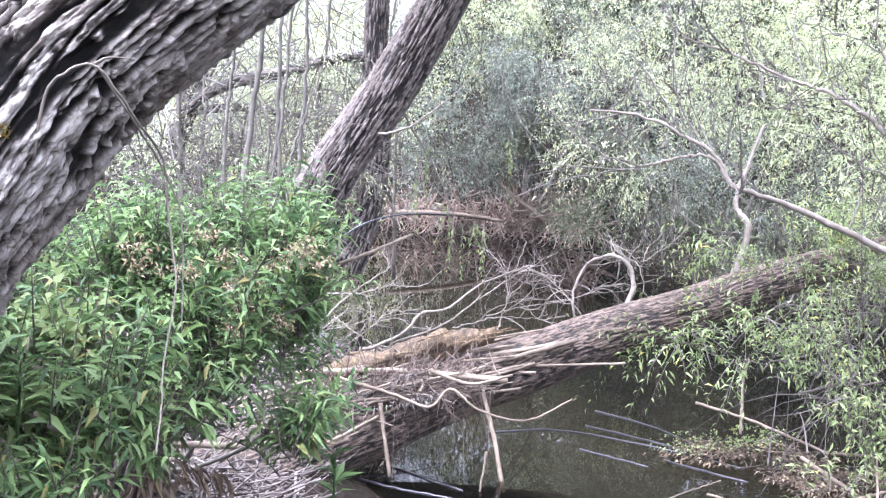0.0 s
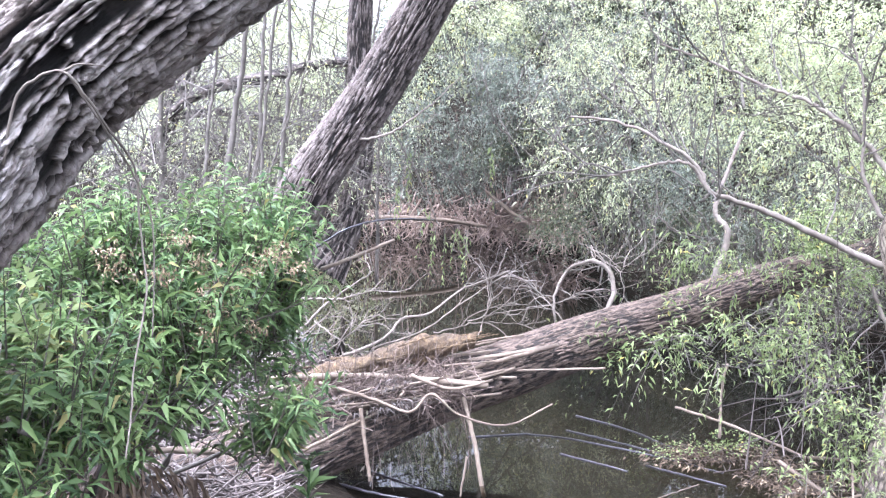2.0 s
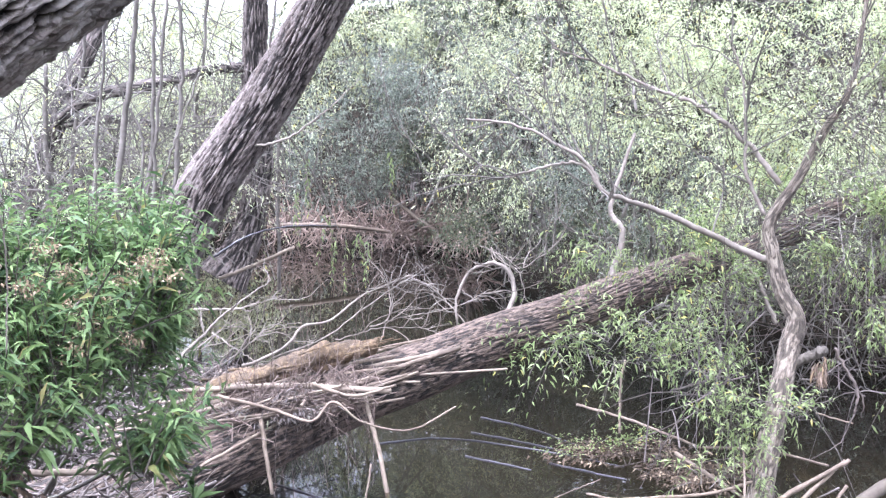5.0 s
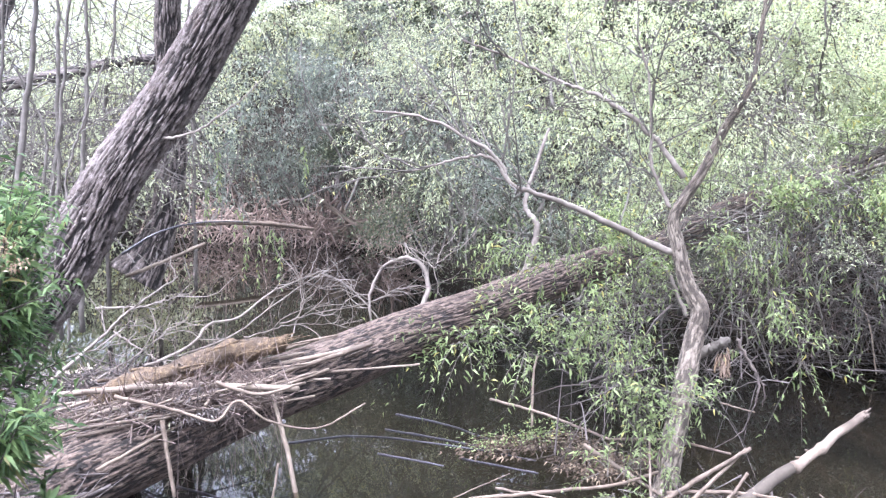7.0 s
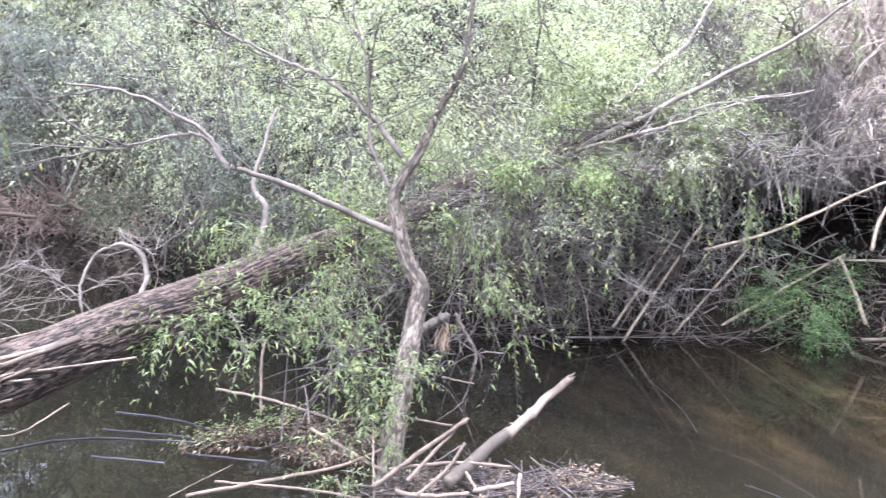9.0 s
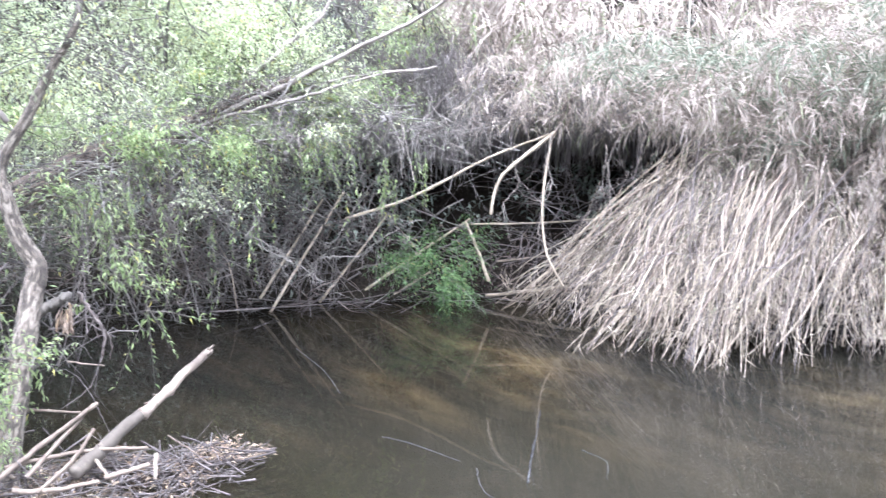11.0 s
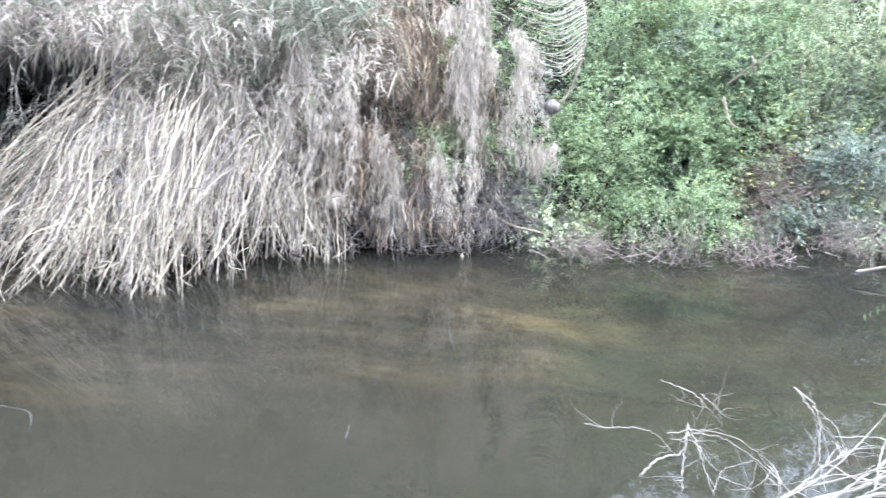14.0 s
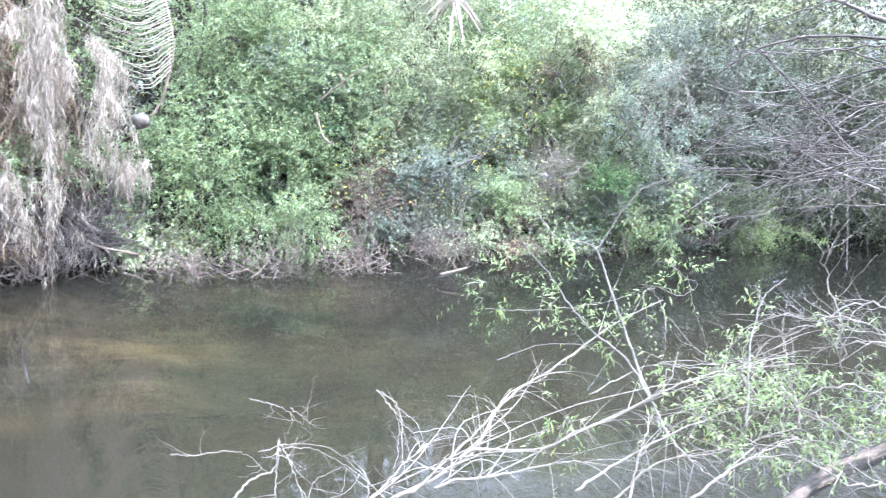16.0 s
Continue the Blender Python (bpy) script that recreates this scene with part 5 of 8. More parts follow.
# ---- driftwood on and round the fallen trunk ----
G_LOG = "driftwood on the fallen trunk"
stick([(-0.74, 4.07, 0.51), (-0.22, 4.23, 0.49), (0.32, 4.14, 0.47)], 0.012, 0.016, "pale", G_LOG, label="straight bleached stick lying on the fallen trunk")
stick([(-0.58, 4.02, 0.42), (-0.06, 4.38, 0.48), (0.72, 4.60, 0.58)], 0.011, 0.012, "pale", G_LOG)
stick([(0.23, 4.43, 0.48), (0.72, 4.57, 0.59)], 0.012, 0.014, "pale", G_LOG)
stick([(-0.23, 4.34, 0.54), (0.55, 4.69, 0.62)], 0.008, 0.006, "pale", G_LOG)
stick([(-0.05, 4.09, 0.53), (0.14, 4.07, 0.47), (0.34, 4.09, 0.51)], 0.010, 0.006, "pale", G_LOG)
stick([(-0.47, 3.95, 0.52), (-0.21, 3.96, 0.44), (-0.05, 3.95, 0.39), (0.05, 3.97, 0.47), (0.18, 3.94, 0.38), (0.40, 3.96, 0.33), (0.62, 4.01, 0.42)], 0.008, 0.004, "pale", G_LOG, label="curved bare branch arching off the driftwood")
stick([(-0.28, 3.99, 0.39), (-0.23, 3.94, 0.06)], 0.011, 0.009, "pale", G_LOG, label="cane stub standing in the water by the trunk")
stick([(0.20, 4.21, 0.43), (0.26, 4.14, 0.20), (0.31, 4.05, -0.05)], 0.010, 0.012, "pale", G_LOG, label="cane stub standing in the water by the trunk")
stick([(0.22, 3.98, 0.17), (0.19, 3.92, 0.00)], 0.006, 0.005, "pale", G_LOG)
for k in range(46):
    u = rng.uniform(0, 1)
    c = np.array([(-0.63, 4.05, 0.37)][0]) * (1 - u) + np.array([(0.36, 4.52, 0.48)][0]) * u + rng.normal(0, 1, 3) * np.array([0.10, 0.10, 0.035])
    a = unit(np.array([1.0, 0.42, 0.10]) + rng.normal(0, 0.33, 3) * np.array([1, 1, 0.35]))
    L, r = rng.uniform(0.18, 0.55), rng.uniform(0.004, 0.011)
    stick([c - a * L, c + rng.normal(0, 0.012, 3), c + a * L], r, r * 0.7, "pale", G_LOG)
def rotten_log():
    """A splintered half-round log: crumbling heartwood with long splinters as parts."""
    ob = thing("rotten_log", "broken rotten log with ochre crumbling wood", "log", G_LOG)
    axis = np.array([(-0.61, 4.19, 0.46), (-0.31, 4.30, 0.52), (-0.06, 4.38, 0.59), (0.26, 4.47, 0.62)])
    p = smooth_path(np.column_stack([axis, [0.036, 0.052, 0.060, 0.036]]), 110)
    v, f = tubes([p], 28)
    way = unit(axis[-1] - axis[0])
    v += np.array([noise.noise(Vector((q.x * 40, q.y * 40, q.z * 40)) - Vector(way) * (Vector(way).dot(q) * 34)) + 0.5 * noise.noise(q * 22) for q in map(Vector, v)])[:, None] * np.array([0.022, 0.022, 0.036])
    link_mesh("heartwood", v, f, M_ROT, ob)
    for k in range(34):
        c = axis[0] + (axis[-1] - axis[0]) * rng.uniform(0.02, 0.98) + rng.normal(0, 1, 3) * np.array([0.02, 0.03, 0.014]) + np.array([0, 0, 0.02])
        d = unit(way + rng.normal(0, 0.12, 3))
        L = rng.uniform(0.05, 0.2)
        link_mesh("splinter", *tubes([branch_path([c - d * L, c, c + d * L], rng.uniform(0.003, 0.009), 0.002, 8, 0.002, 0.1)], 5), M_ROT, ob)


rotten_log()
v, f = tangle_mesh([([(-0.22, 4.16, 0.41)][0], (0.30, 0.12, 0.09), 260), ([(0.06, 4.27, 0.45)][0], (0.25, 0.12, 0.07), 200), ([(-0.48, 4.08, 0.40)][0], (0.28, 0.15, 0.06), 160)], 0.28, 0.003, 0.6, 0.7)
tagged(link_mesh("matted_twigs", v, f, M_ROOT), "mat of small dry twigs caught on the trunk", "twigs", kind="stuff")
b, o = blob_points([([(-0.24, 4.13, 0.42)][0], (0.3, 0.15, 0.07), 500), ([(-0.37, 4.06, 0.30)][0], (0.3, 0.1, 0.05), 250)])
tagged(link_mesh("matted_bark", *leaf_mesh(b, o, 0.045, 0.007), M_DULL), "shredded bark and dead leaves caught on the trunk", "litter", kind="stuff")


def dry_branch(lines, label, twigs=0, size=0.25):
    ob = thing("dry_branch", label, "branch", "dry branches by the fallen trunk")
    for p, r in lines:
        q = branch_path(p, r * 0.62, r * 0.25, 26, 0.003, 0.06)
        limb = link_mesh("limb", *tubes([q], 7), M_TWIG, ob)
        side = []
        for k in rng.choice(np.arange(3, 26), max(3, twigs // (2 * len(lines))), replace=True):
            d = unit(unit(q[k, :3] - q[k - 1, :3]) + unit(rng.normal(0, 1, 3)) * np.array([1, 1, 0.7]) * 0.9)
            side += forking(q[k, :3], d, size * rng.uniform(0.5, 1.5), 0.0032, 1, 0.28, 0.02, 3)
        link_mesh("twig_spray", *tubes(side, 4), M_TWIG, limb)
    return ob


dry_branch([([(-0.41, 4.48, 0.54), (-0.21, 4.61, 0.60), (-0.11, 4.68, 0.70), (0.03, 4.74, 0.72), (0.21, 4.85, 0.84), (0.39, 4.95, 0.90), (0.49, 4.95, 0.94)], 0.014), ([(-0.27, 4.59, 0.55), (-0.00, 4.72, 0.63), (0.25, 4.84, 0.79), (0.47, 4.94, 0.91), (0.68, 5.01, 0.84)], 0.008)], "bare grey forked branch rising behind the trunk", 22)
dry_branch([([(1.06, 4.98, 0.70), (1.11, 5.03, 0.83), (1.07, 5.06, 0.96), (0.98, 5.08, 0.99), (0.86, 5.15, 0.93), (0.78, 5.14, 0.77), (0.78, 5.07, 0.62)], 0.026), ([(1.00, 5.08, 0.98), (0.99, 5.14, 1.08), (1.01, 5.08, 1.03), (1.14, 5.04, 0.96), (1.29, 5.12, 1.04), (1.33, 5.12, 1.17)], 0.006), ([(0.82, 5.06, 0.64), (0.67, 5.21, 0.81), (0.50, 5.24, 0.91)], 0.007)], "bare hoop-shaped branch standing on the trunk", 45, 0.3)
dry_branch([([(0.25, 4.82, 0.67), (0.51, 4.91, 0.72), (0.74, 4.99, 0.74), (0.98, 5.06, 0.84)], 0.006), ([(0.31, 4.80, 0.59), (0.38, 4.93, 0.78), (0.39, 4.95, 0.88)], 0.007), ([(0.06, 4.72, 0.62), (0.38, 4.91, 0.65), (0.71, 4.97, 0.60)], 0.006)], "low bare branch along the trunk", 45, 0.3)
dry_branch([([(-0.81, 4.42, 0.51), (-0.66, 4.78, 0.63), (-0.55, 4.91, 0.74), (-0.31, 5.16, 0.90)], 0.016), ([(-0.74, 5.09, 0.74), (-0.48, 5.12, 0.74), (-0.31, 5.14, 0.79)], 0.012), ([(-0.60, 4.79, 0.66), (-0.43, 4.69, 0.56), (-0.27, 4.58, 0.50)], 0.008)], "bleached dead branch reaching over the water", 40, 0.28)
dry_branch([([(-0.64, 4.44, 0.48), (-0.43, 4.69, 0.58), (-0.29, 4.83, 0.70)], 0.007), ([(-0.80, 4.64, 0.56), (-0.51, 4.79, 0.61), (-0.39, 4.91, 0.64)], 0.006)], "low bare branch along the trunk", 30, 0.25)
stick([(-0.73, 6.12, 0.80), (-0.49, 6.15, 0.89), (-0.22, 6.18, 1.01)], 0.015, 0.011, "pale", "sticks over the water", label="smooth bleached pole slanting over the water")
stick([(-0.87, 6.92, 0.88), (-0.60, 6.96, 1.04), (-0.30, 7.18, 1.10), (0.07, 7.39, 1.09)], 0.010, 0.005, "wet", "sticks over the water", label="curved bare branch over the water")
for p in ([(0.27, 4.82, 0.29), (0.70, 4.88, 0.17), (1.21, 4.57, 0.05), (1.54, 4.28, 0.06)], [(0.85, 4.98, 0.19), (1.16, 4.71, 0.15), (1.44, 4.42, 0.08)], [(0.96, 5.29, 0.24), (1.21, 5.02, 0.15), (1.41, 4.64, 0.08)], [(0.75, 4.55, 0.11), (1.05, 4.29, 0.08)], [(1.17, 4.38, 0.10), (1.49, 4.09, 0.12)], [(-0.49, 4.12, 0.03), (-0.15, 3.92, -0.00), (0.16, 3.79, -0.04)], [(-0.25, 4.24, 0.02), (0.11, 3.92, -0.00)], [(-0.58, 3.99, 0.01), (-0.30, 3.81, 0.01)]):
    q = [np.array(a) * np.array([1, 1, 0]) + np.array([0, 0, 0.001]) for a in p]
    stick(q, 0.007, 0.005, "wet", "sticks in the water")


# ---- the driftwood raft ----
def raft():
    spots = [([(1.58, 4.41, 0.03)][0], (0.40, 0.25, 0.015), 70), ([(1.86, 4.06, 0.03)][0], (0.30, 0.25, 0.02), 70), ([(2.01, 3.26, 0.06)][0], (0.35, 0.25, 0.07), 200), ([(2.38, 3.03, 0.05)][0], (0.35, 0.22, 0.07), 260)]
    v, f = tangle_mesh(spots[2:], 0.26, 0.0042, 0.15, 0.10)
    tagged(link_mesh("raft_twigs", v, f, M_BROWNTWIG), "raft of broken canes and twigs floating round the sapling", "driftwood", kind="stuff")
    v, f = tangle_mesh([(c, r, 26) for c, r, _ in spots[:2]], 0.30, 0.004, 0.1, 0.03)
    tagged(link_mesh("sodden_twigs", v, f, M_DARKTWIG), "dark sodden twigs in the floating mat", "driftwood", kind="stuff")
    b, o = blob_points([(c, (r[0], r[1], 0.01), 900) for c, r, _ in spots[:2]] + [(c, r, 700) for c, r, _ in spots[2:]])
    b[:, 2] = np.minimum(np.maximum(b[:, 2] * 0.8, 0.006), 0.10)
    tagged(link_mesh("raft_leaves", *leaf_mesh(b, unit(o * np.array([1, 1, 0.25])), 0.04, 0.012, plain=True), M_LITTER), "dark dead leaves matted on the raft", "litter", kind="stuff")
    b, o = blob_points([([(1.46, 4.52, 0.03)][0], (0.34, 0.2, 0.008), 330), ([(1.76, 4.69, 0.02)][0], (0.25, 0.15, 0.008), 160)], clump=5)
    tagged(link_mesh("water_weed", *leaf_mesh(b, unit(o * np.array([1, 1, 0.4]) + np.array([0, 0, 0.2])), 0.017, 0.012), M_SHOOT), "small bright green weed on the raft", "plant", kind="stuff")


raft()
G_RAFT = "driftwood on the raft"
def broken_limb():
    """A thick broken limb: a bleached upper length above a knot, and a foot still in its bark."""
    ob = thing("broken_limb", "thick bleached broken limb slanting up from the raft", "stick", G_RAFT)
    tip, knot, foot = (np.array(p) for p in [(2.72, 3.31, 0.45), (2.31, 3.21, 0.27), (1.96, 3.12, 0.14)])
    u = np.linspace(0, 1, 40)
    side = unit(np.cross(tip - knot, np.array([0, 0, 1.0])))
    bend = 0.006 * np.sin(u * 7) + 0.004 * np.sin(u * 17 + 1)
    r = 0.021 - 0.003 * u + 0.007 * np.exp(-((u - 0.36) / 0.03) ** 2) + 0.008 * np.exp(-(u / 0.05) ** 2)
    p = np.column_stack([knot + (tip - knot) * u[:, None] + side * bend[:, None], r])
    v, f = tubes([p], 20)
    v += np.array([noise.noise(Vector(q) * 55) for q in v])[:, None] * rng.uniform(0.6, 1, (len(v), 1)) * np.array([0.003, 0.003, 0.003])
    link_mesh("bleached_length", v, f, M_STICK, ob, "bleached bare wood")
    u = np.linspace(0, 1.02, 30)
    p = np.column_stack([foot + (knot - foot) * u[:, None] + side * (0.008 * np.sin(u * 6))[:, None], 0.030 - 0.006 * u])
    v, f = tubes([p], 20)
    v += np.array([noise.noise(Vector(q) * 40) for q in v])[:, None] * np.array([0.005, 0.005, 0.005])
    link_mesh("barked_foot", v, f, M_BARK_YOUNG, ob, "weathered brown bark")
    way = unit(tip - knot)
    for k in range(7):
        c = tip + rng.normal(0, 0.008, 3) - way * 0.012
        link_mesh("splinter", *tubes([branch_path([c - way * 0.02, c + way * 0.01, c + way * rng.uniform(0.014, 0.03)], 0.008, 0.002, 6)], 5), M_STICK, ob)
    for k in range(4):
        c = knot + (tip - knot) * rng.uniform(0.05, 0.9)
        d = unit(rng.normal(0, 1, 3))
        link_mesh("twig_stub", *tubes([branch_path([c, c + d * 0.03, c + d * 0.045], 0.006, 0.004, 5)], 6), M_STICK, ob)


broken_limb()
b, o = blob_points([([(2.48, 3.01, 0.07)][0], (0.30, 0.18, 0.04), 420), ([(2.16, 3.18, 0.07)][0], (0.22, 0.16, 0.04), 240)])
tagged(link_mesh("washed_up_leaves", *leaf_mesh(b, o * np.array([1, 1, 0.3]), 0.034, 0.007), M_DEADBROWN), "brown dry leaves washed onto the raft", "litter", kind="stuff")
for p, r in ([([(1.40, 4.68, 0.23), (1.62, 4.41, 0.21), (1.83, 4.00, 0.18)], 0.011), ([(1.57, 4.45, 0.13), (1.61, 4.56, 0.38), (1.64, 4.58, 0.50)], 0.011), ([(1.69, 3.24, 0.13), (1.97, 3.28, 0.25), (2.17, 3.31, 0.33)], 0.016), ([(1.82, 3.19, 0.15), (2.17, 3.34, 0.32)], 0.012), ([(1.80, 3.07, 0.13), (1.97, 3.13, 0.19), (2.10, 3.21, 0.26)], 0.012), ([(1.80, 3.32, 0.16), (2.02, 3.17, 0.20), (2.23, 3.04, 0.19)], 0.012), ([(1.75, 3.15, 0.13), (1.85, 3.05, 0.13), (1.99, 2.98, 0.14)], 0.014), ([(2.01, 2.97, 0.15), (2.15, 2.90, 0.18)], 0.014), ([(2.04, 3.09, 0.18), (2.03, 2.95, 0.13)], 0.010)]
        + [([(2.23, 2.98, 0.18), (2.18, 2.91, 0.11)], 0.012), ([(1.80, 3.91, 0.21), (2.01, 3.72, 0.25), (2.20, 3.51, 0.24)], 0.010), ([(0.99, 3.46, 0.14), (1.34, 3.48, 0.14), (1.62, 3.45, 0.16), (1.85, 3.49, 0.19)], 0.012), ([(1.12, 3.54, 0.15), (1.41, 3.40, 0.12), (1.64, 3.25, 0.09)], 0.008), ([(1.64, 3.85, 0.21), (1.77, 3.56, 0.14), (1.84, 3.34, 0.10)], 0.014), ([(1.69, 3.23, 0.09), (1.80, 3.50, 0.33)], 0.008), ([(2.38, 3.13, 0.18), (2.41, 2.96, 0.13)], 0.005), ([(0.94, 3.56, 0.11), (1.17, 3.74, 0.11), (1.24, 3.73, 0.14)], 0.004), ([(2.23, 3.67, 0.43), (2.36, 3.59, 0.40)], 0.006)]):
    stick(p, r * 0.72, r * 0.55, "pale", G_RAFT)


# ---- the cane bank ----
def cane_heap():
    """Dead canes that sweep down from the bank in sheaves, spread at the foot and leave dark gaps between."""
    ob = thing("cane_heap", "dense fan of dead pale canes sweeping down into the water", "canes")
    low = smooth_path([(6.69, 4.6, 0.0), (6.4, 4.02, 0.0), (6.19, 3.42, 0.0), (5.89, 2.86, 0.0), (5.63, 2.47, 0.0), (5.73, 2.26, 0.0), (5.99, 2.08, 0.0), (6.38, 1.83, 0.0), (6.61, 1.56, 0.0), (6.8, 1.29, 0.0)], 200)
    top = smooth_path([(6.66, 3.02, 1.0), (6.74, 2.98, 1.15), (6.85, 2.88, 1.26), (6.95, 2.66, 1.35), (7.11, 2.39, 1.37), (7.25, 2.1, 1.35), (7.39, 1.82, 1.31), (7.5, 1.56, 1.25), (7.65, 1.36, 1.16)], 200)
    paths, thick = [], []
    for _ in range(150):
        u0 = 0.10 + 0.90 * rng.uniform(0, 1) ** 1.1
        ja, jb = rng.normal(0, 1, 3), rng.normal(0, 1, 3)
        lift = -0.02 if rng.uniform() < 0.32 else rng.uniform(0.12, 0.62) * (0.25 + 0.9 * u0)
        lean = 0.30 * max(0.0, 0.4 - u0) + rng.normal(0, 0.09)
        bow, back, short = rng.uniform(0.0, 1.5) * min(1.0, 2.2 * u0), rng.uniform(0, 1) ** 2 * 0.4, rng.uniform(0.0, 0.55)
        for k in range(rng.integers(2, 13)):
            u = float(np.clip(u0 + rng.normal(0, 0.02), 0, 1))
            i, j = int(199 * u), int(199 * np.clip(u * 0.95 + 0.03 + lean + rng.normal(0.0, 0.06), 0, 1))
            a = top[j] + (ja + 0.5 * rng.normal(0, 1, 3)) * np.array([0.12, 0.12, 0.13])
            b = low[i] + (jb + 0.6 * rng.normal(0, 1, 3)) * np.array([0.15, 0.17, 0])
            b = b + np.array([0.8, 0.2, 0]) * back + np.array([0, 0, max(-0.02, lift + rng.normal(0, 0.07)) + 0.25 * back])
            if rng.uniform() < 0.5:
                a = a + (b - a) * (short + rng.uniform(0, 0.2)) + rng.normal(0, 0.10, 3)
            m = a * 0.55 + b * 0.45 + np.array([-0.14, -0.03, 0.14]) * (bow + rng.normal(0, 0.3)) + rng.normal(0, 0.02, 3)
            m2 = a * 0.2 + b * 0.8 + np.array([-0.05, -0.02, 0.05]) * bow + rng.normal(0, 0.015, 3)
            r = 0.0018 + 0.0042 * rng.uniform() ** 2.5
            if k < 1:
                thick.append(branch_path([a, m, m2, b], r + 0.003, r * 0.6 + 0.001, 14, 0.0015, 0.06))
            else:
                paths.append(branch_path([a, m, m2, b], r, r * 0.6, 12, 0.0015))
    for _ in range(150):
        c = top[rng.integers(20, 200)] * (1 - (w := rng.uniform(0.2, 0.9))) + low[rng.integers(20, 200)] * w + np.array([-0.12, 0, 0.1])
        paths += forking(c, unit(rng.normal(0, 1, 3) * np.array([0.5, 1, 0.9]) + np.array([-0.2, 0, -0.3])), rng.uniform(0.15, 0.6), 0.003, 1, 0.12, 0.0, 3)
    order = rng.permutation(len(paths))
    paths = [paths[k] for k in order]
    for p in thick:
        link_mesh("cane", *tubes([p], 6), M_STICK, ob)
    half = len(paths) * 3 // 5
    tagged(link_mesh("cane_mass", *tubes(paths[:half], 5), M_CANE, ob), kind="stuff")
    tagged(link_mesh("brown_cane_mass", *tubes(paths[half:], 4), M_BROWNTWIG, ob), kind="stuff")
    # forking side twigs near the feet, and a shag of thin dead leaves higher up
    feet = np.vstack([p[6:11, :3] for p in paths if len(p) > 8])
    side = []
    for k in rng.choice(len(feet), 300, replace=False):
        side += forking(feet[k], unit(np.array([-0.4, 0, -0.8]) + rng.normal(0, 0.5, 3)), rng.uniform(0.10, 0.32), 0.0028, 1, 0.2, 0.0, 2)
    for p in side:
        p[:, 2] = np.maximum(p[:, 2], -0.02)
    tagged(link_mesh("side_twig_mass", *tubes(side, 4), M_CANE, ob), kind="stuff")
    shag = np.vstack([p[:7, :3] for p in paths])
    b = shag[rng.choice(len(shag), 9000)] + rng.normal(0, 0.04, (9000, 3))
    tagged(link_mesh("withered_leaf_mass", *leaf_mesh(b, unit(np.array([-0.25, 0.05, -0.6]) + rng.normal(0, 0.6, (9000, 3))), 0.10 * rng.uniform(0.4, 1.7, 9000), 0.0035, plain=True), M_STRAW, ob), kind="stuff")
    return ob


cane_heap()


def thatch(label, spots, length, width, mat, lean, spread=0.45, name="cane_thatch", droop=0.9):
    """Long drooping dead leaves in layers, as they hang from a cane brake."""
    bs, ds = [], []
    for centre, radii, count in spots:
        d = scatter_dirs(count)
        b = np.array(centre) + d * np.array(radii) * (rng.uniform(0, 1, count) ** 0.35)[:, None]
        # tufts: several leaves share a node
        k = rng.integers(0, max(1, count // 6), count)
        way = unit(np.array(lean) + rng.normal(0, spread, (count, 3)))
        bs.append(b[k] + rng.normal(0, 0.02, (count, 3)))
        ds.append(unit(way[k] + rng.normal(0, 0.38, (count, 3))))
    b, d = np.vstack(bs), np.vstack(ds)
    n = len(b)
    L = length * rng.uniform(0.5, 1.3, n)
    side = unit(np.cross(d, scatter_dirs(n)))
    rows = []
    for s, w in ((0, 0.5), (0.5, 1.0), (1.0, 0.05)):
        p = b + d * (L * s)[:, None]
        p[:, 2] -= droop * L * s * s
        rows += [p - side * width * w / 2, p + side * width * w / 2]
    v = np.stack(rows, 1).reshape(-1, 3)
    v[:, 2] = np.maximum(v[:, 2], 0.01)
    k = np.arange(n)[:, None] * 6
    f = np.vstack([k + np.array([[0, 1, 3, 2]]), k + np.array([[2, 3, 5, 4]])])
    return tagged(link_mesh(name, v, f, mat), label, "canes", kind="stuff")


thatch("pale dead cane leaves hanging thickly over the bank", [([(7.05, 2.37, 1.70)][0], (0.9, 0.9, 0.34), 6200), ([(6.92, 3.40, 1.79)][0], (0.7, 0.8, 0.35), 3600), ([(7.44, 1.38, 1.45)][0], (0.6, 0.7, 0.35), 3600),
        ([(6.55, 4.18, 1.82)][0], (0.7, 0.7, 0.35), 2200), ([(7.78, 1.95, 2.14)][0], (1.6, 1.0, 0.3), 4600), ([(6.82, 2.28, 1.27)][0], (0.5, 0.5, 0.25), 2000), ([(7.01, 1.66, 1.06)][0], (0.3, 0.5, 0.35), 1800), ([(6.68, 2.50, 1.05)][0], (0.35, 0.4, 0.22), 500), ([(6.82, 1.91, 0.81)][0], (0.3, 0.4, 0.25), 500)], 0.15, 0.0075, M_STRAW, (-0.35, -0.05, -0.1), spread=1.1, droop=0.5)
thatch("grey withered leaves hanging in tassels on the bank", [([(7.73, 0.86, 1.54)][0], (0.6, 0.7, 0.5), 4200), ([(7.37, 0.98, 0.68)][0], (0.35, 0.5, 0.40), 2000), ([(7.12, 1.28, 0.69)][0], (0.25, 0.4, 0.4), 1700), ([(7.56, 0.40, 1.03)][0], (0.35, 0.4, 0.5), 900), ([(7.36, 0.66, 0.30)][0], (0.5, 0.4, 0.2), 900)], 0.14, 0.0085, M_DEADBROWN, (-0.2, -0.05, -0.35), spread=0.8)
